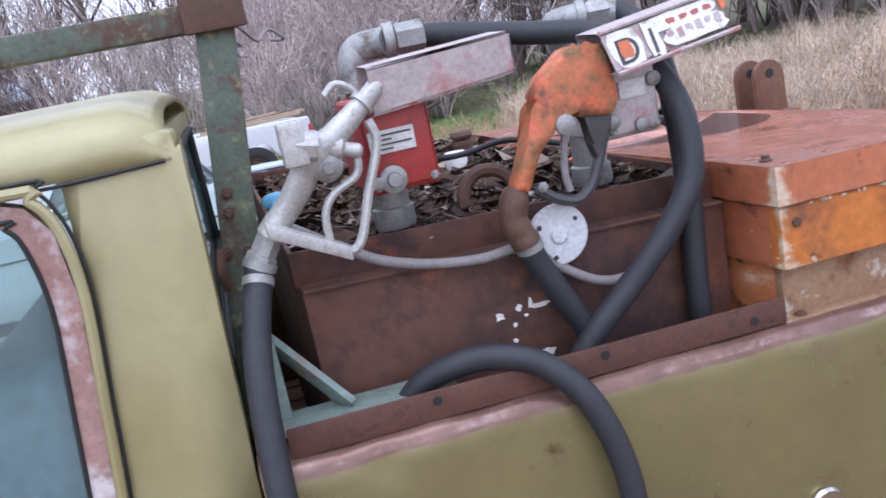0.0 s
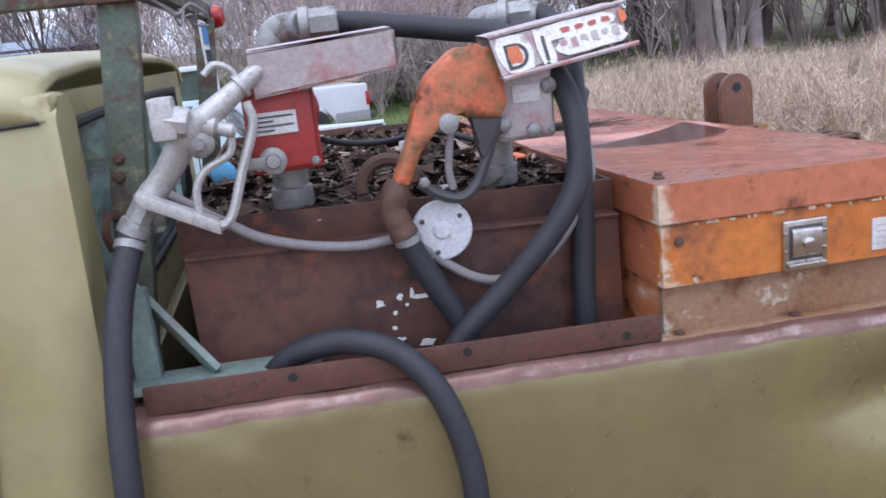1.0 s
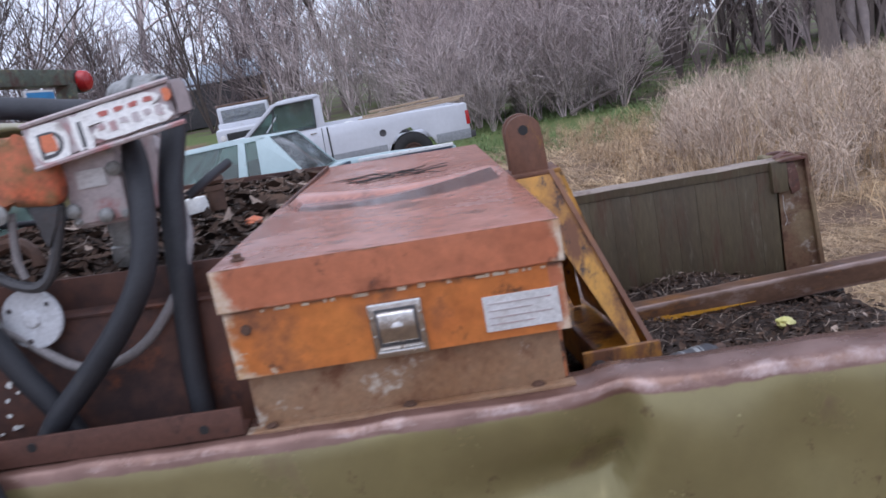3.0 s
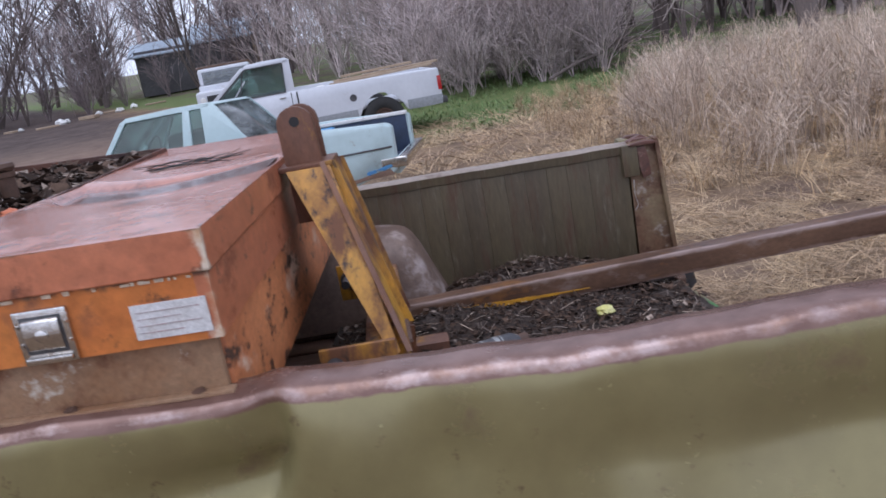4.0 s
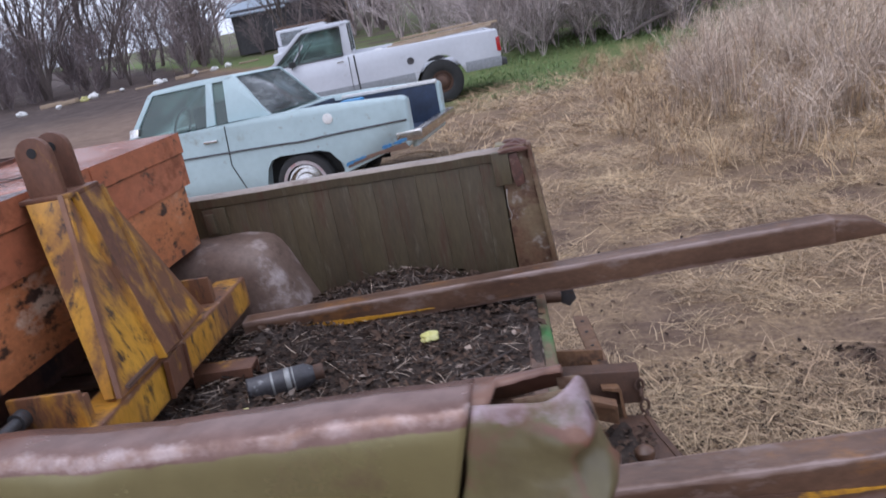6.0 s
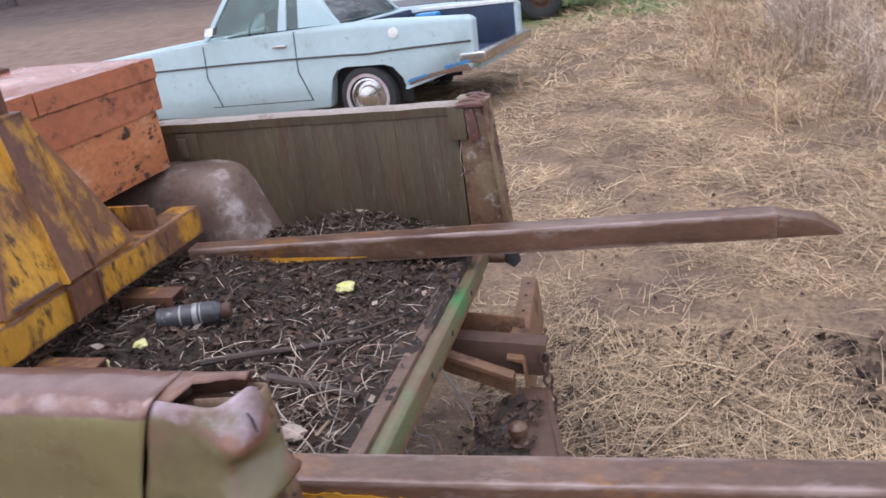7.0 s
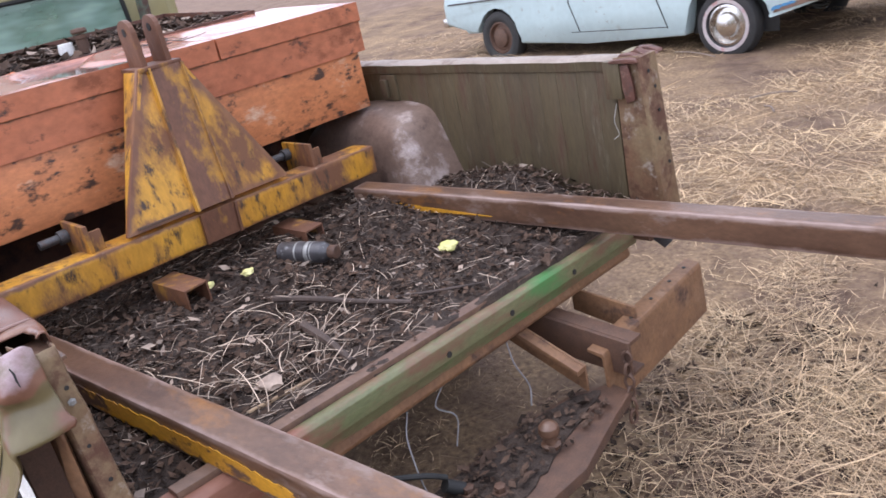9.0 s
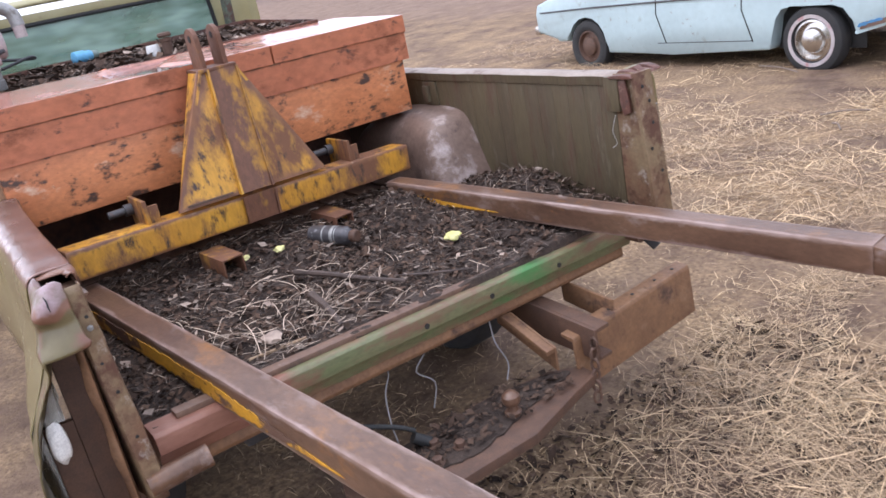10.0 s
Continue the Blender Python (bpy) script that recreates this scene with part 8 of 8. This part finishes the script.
leaves("dead_leaves", 1300, (2.5, 5.6, 0.3, 4.8), ground_z, 0.009, leaf_dark, "dark leaf crumbs among the straw", 49)
for k, (p, q) in enumerate((((-0.42, 6.76), (0.12, 6.52)), ((1.25, 5.05), (1.38, 4.92)), ((1.05, 5.25), (1.32, 5.42)))):
    z0 = ground_z(*p) + 0.03
    bm = B()
    tube(bm, smooth_path([(*p, z0), ((p[0] + q[0]) / 2, (p[1] + q[1]) / 2 + 0.02, z0 + 0.01), (*q, z0)], 4), 0.006, 7)
    tagged(part("fallen_branch", bm, twig), "bleached stick lying on the bare yard soil", "stick", "sticks on the ground")


def weeds(name, n, keep, lo, hi, seed, mat, label, stems=13):
    """Tall dry weeds: plants of arching stalks with side sprigs."""
    r = np.random.default_rng(seed)
    S, E, Md, Wd = [], [], [], []
    done = 0
    while done < n:
        x, y = r.uniform(3.2, 15), r.uniform(4.3, 16)
        if not keep(x, y, r):
            continue
        done += 1
        z = ground_z(x, y)
        h = r.uniform(lo, hi) * (1 - 0.03 * min(6, max(0, x - 6))) * (0.6 + 0.75 * (noise.noise((x * 0.7, y * 0.7, 2)) * 0.5 + 0.5))
        turn, tip_over = r.uniform(0, 6.283), r.uniform(0.1, 0.6)
        for k in range(stems):
            a, lean = turn + r.normal(0, 0.75), min(0.92, abs(tip_over + r.normal(0, 0.2)))
            ln = h * r.uniform(0.5, 1.0)
            tip = np.array([x + ln * lean * math.cos(a), y + ln * lean * math.sin(a), z + ln * math.sqrt(max(0.1, 1 - lean * lean))])
            foot = np.array([x + r.normal(0, 0.07), y + r.normal(0, 0.07), z])
            S.append(foot), E.append(tip), Md.append((-0.10 * ln * math.cos(a), -0.10 * ln * math.sin(a), 0.07 * ln)), Wd.append(r.uniform(0.004, 0.008))
            for j in range(5):
                t = r.uniform(0.35, 0.98)
                p = foot + (tip - foot) * t
                d = r.normal(0, 1, 3)
                d[2] = abs(d[2]) * 0.9
                d *= r.uniform(0.08, 0.26) / np.linalg.norm(d)
                S.append(p), E.append(p + d), Md.append((0, 0, 0.01)), Wd.append(0.0038)
    np.random.seed(seed)
    return ribbons(name, np.array(S), np.array(E), np.array(Wd), mat, label, "weeds", mids=np.array(Md))


def in_brush(x, y, r):
    edge = max(4.15 - 0.04 * (y - 6), 1.05 + 0.318 * y) + 0.5 * noise.noise((y * 0.8, 0, 0))
    front = 5.4 + 0.45 * noise.noise((x * 0.8, 3, 0)) + max(0, 5.2 - x) * 0.5
    thick = noise.noise((x * 1.3, y * 1.3, 6)) + 0.5 * noise.noise((x * 3.1, y * 3.1, 2))
    return x > edge and y > front and r.random() < (0.35 + 0.65 * min(1, (y - front) / 1.0)) * min(1, max(0.08, 0.6 + 1.6 * thick))


weeds("dry_weeds", 1000, in_brush, 0.58, 1.22, 51, brush_mat, "tall tangled stand of dry buff weeds", 17)
weeds("dry_weeds", 150, in_brush, 0.6, 1.1, 52, straw, "greyish dead stalks among the weeds", 10)


def low_edge(x, y, r):
    return x < 5.6 and y > 4.6 and x > 3.0 and x + y > 9.2


weeds("weed_fringe", 260, low_edge, 0.15, 0.45, 53, straw, "low broken weeds at the edge of the stand", 8)
# blades of grass along the wood
n = 26000
gx, gy = rng.uniform(-1, 20, n), rng.uniform(13, 36, n)
ok = (gx + 0.35 * gy > 4.3) & (np.array([noise.noise((a * 0.4, b * 0.4, 1)) for a, b in zip(gx, gy)]) > -0.25)
gx, gy = gx[ok], gy[ok]
s = np.stack([gx, gy, on_ground(gx, gy)], 1)
e = s + np.stack([rng.normal(0, 0.06, len(gx)), rng.normal(0, 0.06, len(gx)), rng.uniform(0.03, 0.12, len(gx))], 1)
np.random.seed(5)
ribbons("grass", s, e, 0.020, grass_mat, "fresh green grass at the wood's edge", "grass")

# ---- trees ----


def limbs(seed, height, trunk_r, levels, splits, lean=0.0, droop=0.0, start=0.25, angle=0.75):
    """Segments of a bare tree: (from, to, radius, radius, level)."""
    r = random.Random(seed)
    out = []

    def grow(p, d, length, radius, level):
        n = 5 if level == 0 else (4 if level == 1 else 3 if level == 2 else 2)
        q = p
        pts = [(p, radius)]
        for k in range(n):
            d = (d + Vector((r.gauss(0, 0.13), r.gauss(0, 0.13), r.gauss(0.03, 0.08) - droop * level))).normalized()
            nq = q + d * length / n
            r0, r1 = radius * (1 - 0.62 * k / n), radius * (1 - 0.62 * (k + 1) / n)
            out.append((q, nq, r0, r1, level))
            q = nq
            pts.append((q, r1))
        if level >= levels:
            return
        for k in range(splits[level]):
            t = r.uniform(start if level == 0 else 0.2, 1.0) * n
            i = min(n - 1, int(t))
            base = pts[i][0].lerp(pts[i + 1][0], t - i)
            az = r.uniform(0, 6.283)
            side = d.orthogonal().normalized()
            side = Matrix.Rotation(az, 3, d) @ side
            nd = (d * math.cos(angle) + side * math.sin(angle) + Vector((0, 0, 0.15))).normalized()
            grow(base, nd, length * r.uniform(0.38, 0.62), max(0.004, pts[i][1] * r.uniform(0.4, 0.62)), level + 1)

    grow(Vector((0, 0, -0.15)), Vector((lean, 0, 1)).normalized(), height, trunk_r, 0)
    return out


def segs_mesh(name, segs, mat, sides=4, min_r=0.0):
    """Tapered prisms along the segments as one mesh."""
    n = len(segs)
    p0, p1 = np.array([tuple(s[0]) for s in segs]), np.array([tuple(s[1]) for s in segs])
    r0, r1 = np.maximum(min_r, [s[2] for s in segs]), np.maximum(min_r, [s[3] for s in segs])
    d = p1 - p0
    d /= np.linalg.norm(d, axis=1, keepdims=True) + 1e-9
    ref = np.where(np.abs(d[:, 2:3]) < 0.9, [[0, 0, 1.0]], [[1.0, 0, 0]])
    u = np.cross(d, ref)
    u /= np.linalg.norm(u, axis=1, keepdims=True)
    w = np.cross(d, u)
    v = []
    for p, r in ((p0, r0), (p1, r1)):
        for k in range(sides):
            a = 6.28319 * k / sides
            v.append(p + r[:, None] * (math.cos(a) * u + math.sin(a) * w))
    v = np.stack(v, 1).reshape(-1, 3)
    base = np.arange(n)[:, None] * 2 * sides
    f = np.concatenate([base + np.array([k, (k + 1) % sides, sides + (k + 1) % sides, sides + k]) for k in range(sides)])
    me = bpy.data.meshes.new(name)
    me.from_pydata(v.tolist(), [], f.tolist())
    me.materials.append(mat)
    return me


def tree(seed, height, r, mat, label, levels=3, splits=(9, 5, 5), **kw):
    t = thing("bare_tree", label, "tree", "bare trees round the yard")
    segs = limbs(seed, height, r, levels, splits, **kw)
    for nm, pick, sides in (("trunk", lambda s: s[4] == 0, 8), ("crown", lambda s: s[4] > 0, 3)):
        ob = new(nm, segs_mesh(nm, [s for s in segs if pick(s)], mat, sides, 0.012))
        if nm == "trunk":
            ob.data.polygons.foreach_set("use_smooth", [True] * len(ob.data.polygons))
        ob.parent = t
    return t


def stand(t, x, y, s, turn):
    t.matrix_world = Matrix.Translation((x, y, ground_z(x, y))) @ pose(0, 0, 0, 0, 0, turn) @ Matrix.Scale(s, 4)


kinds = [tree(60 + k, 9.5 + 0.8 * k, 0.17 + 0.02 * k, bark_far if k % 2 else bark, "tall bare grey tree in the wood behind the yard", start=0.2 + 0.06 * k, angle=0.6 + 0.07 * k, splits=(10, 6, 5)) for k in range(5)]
spots = []
r = random.Random(77)
for k in range(16):
    az, far = radians(r.uniform(2, 46)), r.uniform(27, 36)
    spots.append((2 + far * math.sin(az), far * math.cos(az) - 1, r.uniform(0.62, 0.85), r.uniform(0, 360)))
for k in range(64):
    az = radians(r.uniform(-48, 50))
    far = (58 if az < radians(-8) else 38) + r.uniform(-4, 22) - (4 if az > radians(15) else 0)
    if radians(-24) < az < radians(-12):
        far += 14
    spots.append((2 + far * math.sin(az), far * math.cos(az) - 1, r.uniform(0.8, 1.35), r.uniform(0, 360)))
for k, (x, y, s, turn) in enumerate(spots):
    if k < 5:
        stand(kinds[k], x, y, s, turn)
    else:
        c = copy_thing(kinds[k % 5], Matrix.Identity(4))
        stand(c, x, y, s, turn)


def wood_stuff(name, seed, count, where, scale, mat, label, height, levels, splits, angle, stem=0.03):
    """A thicket of many bare shrubs, too many to count, as one object."""
    r = random.Random(seed)
    base = []
    for k in range(4):
        segs = []
        for j in range(5 if levels == 2 else 1):
            a = r.uniform(0, 6.28)
            part_segs = limbs(seed * 10 + k * 7 + j, height * r.uniform(0.7, 1), stem, levels, splits, lean=0.25, start=0.1, angle=angle)
            m = Matrix.Rotation(a, 4, "Z")
            segs += [(m @ s[0], m @ s[1], s[2], s[3], s[4]) for s in part_segs]
        me = segs_mesh("tmp", segs, mat, 3, stem * 0.3)
        v = np.empty(len(me.vertices) * 3)
        me.vertices.foreach_get("co", v)
        f = np.empty(len(me.loops), dtype=np.int64)
        me.loops.foreach_get("vertex_index", f)
        base.append((v.reshape(-1, 3), f.reshape(-1, 4)))
        bpy.data.meshes.remove(me)
    vs, fs, at = [], [], 0
    for k in range(count):
        x, y = where(r)
        s, a = scale * r.uniform(0.6, 1.3), r.uniform(0, 6.28)
        v, f = base[k % 4]
        ca, sa = math.cos(a), math.sin(a)
        vs.append(np.stack([(v[:, 0] * ca - v[:, 1] * sa) * s + x, (v[:, 0] * sa + v[:, 1] * ca) * s + y, v[:, 2] * s + ground_z(x, y)], 1))
        fs.append(f + at)
        at += len(v)
    me = bpy.data.meshes.new(name)
    me.from_pydata(np.concatenate(vs).tolist(), [], np.concatenate(fs).tolist())
    me.materials.append(mat)
    return tagged(new(name, me), label, "thicket", kind="stuff")


def right_wood(r):
    az = radians(r.uniform(-12, 52))
    d = r.uniform(34, 52) + max(0, -az * 30) - (5 if az > 0.3 else 0)
    return 2 + d * math.sin(az), d * math.cos(az) - 1


def left_wood(r):
    az = radians(r.uniform(-50, -8))
    d = r.uniform(56, 85)
    return 2 + d * math.sin(az), d * math.cos(az) - 1


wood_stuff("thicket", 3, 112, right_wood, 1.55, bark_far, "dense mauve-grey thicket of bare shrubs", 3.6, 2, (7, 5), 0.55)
wood_stuff("thicket", 4, 56, left_wood, 1.9, bark_mid, "bare undergrowth at the far side of the drive", 3.0, 2, (7, 5), 0.6)
wood_stuff("thicket", 7, 14, lambda r: (2 + (dd := r.uniform(50, 58)) * math.sin(q := radians(r.uniform(-40, -14.5))), dd * math.cos(q) - 1), 1.25, bark_mid, "leafless shrubs in front of the shed", 2.6, 2, (7, 6), 0.6)
wood_stuff("thicket", 8, 58, lambda r: (2 + (dd := r.uniform(20.5, 26)) * math.sin(q := radians(r.uniform(-3.5, 11))), dd * math.cos(q) - 1), 1.15, bark_far, "tangled bare shrubs behind the white pickup", 2.6, 2, (9, 8), 0.75, 0.016)
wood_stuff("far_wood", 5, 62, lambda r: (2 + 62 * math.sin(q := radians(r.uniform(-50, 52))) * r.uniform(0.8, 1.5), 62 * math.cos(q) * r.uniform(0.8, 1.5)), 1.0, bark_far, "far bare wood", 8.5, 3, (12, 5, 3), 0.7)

wood_stuff("saplings", 11, 30, lambda r: (2 + (dd := r.uniform(25, 37)) * math.sin(q := radians(r.uniform(-4, 44))), dd * math.cos(q) - 1), 1.0, bark, "dark upright saplings in front of the thicket", 8.0, 2, (3, 2), 0.32, 0.055)
wood_stuff("saplings", 12, 9, lambda r: (2 + (dd := r.uniform(50, 62)) * math.sin(q := radians(r.uniform(-48, -9))), dd * math.cos(q) - 1), 1.3, bark, "dark bare saplings beyond the drive", 9.0, 2, (4, 3), 0.5, 0.07)

# pale multi-stemmed bush behind the white pickup
bush = wood_stuff("bush", 6, 3, lambda r: (-0.6 + r.uniform(-0.7, 0.7), 27 + r.uniform(-0.5, 0.5)), 1.0, bark_pale, "pale leafless bush behind the pickup", 3.4, 2, (4, 3), 0.45)
# big tree at the yard's edge with low hanging boughs
big = thing("old_tree", "thick grey old tree with long bleached hanging boughs", "tree")
bm = B()
path = [(5.95, 8.75, -0.2), (5.95, 8.75, 0.6), (5.9, 8.8, 1.6), (5.95, 8.9, 3.0), (6.2, 9.0, 5.0), (6.3, 9.2, 7.5)]
p = smooth_path(path, 8)
tube(bm, p, [0.18 - 0.03 * min(1, k / 16) - 0.003 * k + 0.02 * noise.noise((k * 0.7, 0, 0)) for k in range(len(p))], 14)
part("trunk", bm, bark, big, "", 60)
r = random.Random(5)


def bough(pts, rad, name="bough"):
    bm = B()
    p = smooth_path(pts, 6)
    tube(bm, p, [max(0.006, rad * (1 - 0.85 * k / len(p))) for k in range(len(p))], 7)
    for k in range(3, len(p) - 1):
        for j in range(1):
            d = Vector((r.gauss(0, 1), r.gauss(0, 1), r.gauss(-0.1, 0.8))).normalized() * r.uniform(0.12, 0.45)
            q = p[k]
            tube(bm, [q, q + d * 0.5 + Vector((0, 0, 0.04)), q + d], [0.006, 0.005, 0.003], 4, False)
    part(name, bm, bark_pale, big, "long bleached bough")


bough([(5.95, 8.85, 3.4), (5.4, 8.4, 2.9), (4.8, 8.0, 2.3), (4.3, 7.8, 1.75), (4.0, 7.8, 1.38)], 0.019)
bough([(6.0, 8.9, 3.9), (5.2, 8.7, 3.5), (4.4, 8.6, 2.9), (3.6, 8.6, 2.35), (3.0, 8.5, 2.2)], 0.019)
bough([(5.95, 8.85, 3.1), (5.5, 8.3, 2.5), (5.2, 8.0, 1.9), (4.9, 7.9, 1.6)], 0.015)
bough([(6.1, 8.9, 4.4), (7.0, 8.6, 4.2), (8.0, 8.3, 3.4), (8.6, 8.1, 2.6)], 0.019)
bough([(6.1, 9.0, 4.8), (5.0, 9.6, 4.8), (3.6, 10.0, 4.2), (2.4, 10.2, 3.5)], 0.035)
bough([(6.2, 9.0, 5.2), (6.8, 10.2, 5.6), (7.5, 11, 5.2)], 0.035)
grow = Matrix.Translation((1.55, -1.15, 1.70))
big.matrix_world = grow @ pose(0, 0, 0, 0, 0, -0.7) @ Matrix.Scale(1.6, 4) @ grow.inverted()
# fallen bough on the grass
bm = B()
tube(bm, smooth_path([(4.4, 19.0, 0.10), (5.2, 19.4, 0.35), (6.0, 19.9, 0.5), (6.7, 20.1, 0.95)], 5), 0.04, 7)
tagged(part("fallen_branch", bm, bark), "dark fallen branch lying on the grass", "branch")

# ---- shed and clutter at the drive's far edge ----
shed = thing("shed", "grey open-fronted shed with a pale blue sheet roof", "shed")
bm = B()
for a in ((-4.2, 2.2, 0, 0.15, 0, 3.0), (-4.2, -4.05, 0, 6, 0, 3.0), (-4.2, 4.0, 5.85, 6, 0, 3.0), (2.05, 2.2, 0.15, 6, 0, 3.0)):
    box(bm, *a, 0.02)
part("wall", bm, shed_wall, shed)
bm = B()
prism(bm, [(-0.5, 2.95), (2.7, 4.25), (6.4, 2.95), (6.4, 2.85), (2.7, 4.12), (-0.5, 2.85)], -0.4, 3.9, "x", 0.01)
part("roof", bm, shed_roof, shed, "pale blue metal roof")
bm = B()
prism(bm, [(-0.4, 2.7), (2.7, 3.6), (6.4, 2.7), (6.4, 2.6), (2.7, 3.45), (-0.4, 2.6)], -4.6, -0.4, "x", 0.01)
part("roof", bm, shed_roof, shed)
for x in (2.4, 3.8):
    bm = B()
    box(bm, x - 0.14, x + 0.14, -0.1, 0.18, 0, 3.3, 0.02)
    part("post", bm, wood, shed)
place(shed, pose(-14.1, 57, ground_z(-14.1, 57) + 0.1, 0, 0, 12))
r = random.Random(9)
for k in range(17):
    az = radians(-19.5 - 14.5 * k / 17 + r.uniform(-0.4, 0.4))
    d = 50 - 0.45 * k + r.uniform(-2, 2)
    x, y = 2.35 + d * math.sin(az), -1 + d * math.cos(az)
    z = ground_z(x, y)
    pick = k % 5
    if pick in (0, 3):
        bm = B()
        box(bm, -r.uniform(0.3, 0.9), r.uniform(0.3, 0.8), -0.2, 0.2, 0.0, r.uniform(0.08, 0.2), 0.02, pose(x, y, z, 0, r.uniform(-4, 4), r.uniform(-30, 30)))
        tagged(part("scrap_board", bm, wood), "weathered board lying at the edge of the drive", "board", "scrap along the drive")
    else:
        mat, what = ((white_chip, "white"), (yellow_leaf, "yellowish"), (blue_plastic, "blue"))[0 if pick == 1 or k < 8 else 1 if pick == 2 else (2 if k > 22 else 0)]
        crumple("scrap", (x, y, z + 0.08), r.uniform(0.10, 0.26), mat, f"{what} scrap lying in the grass by the drive", "scrap", k, 0.7)
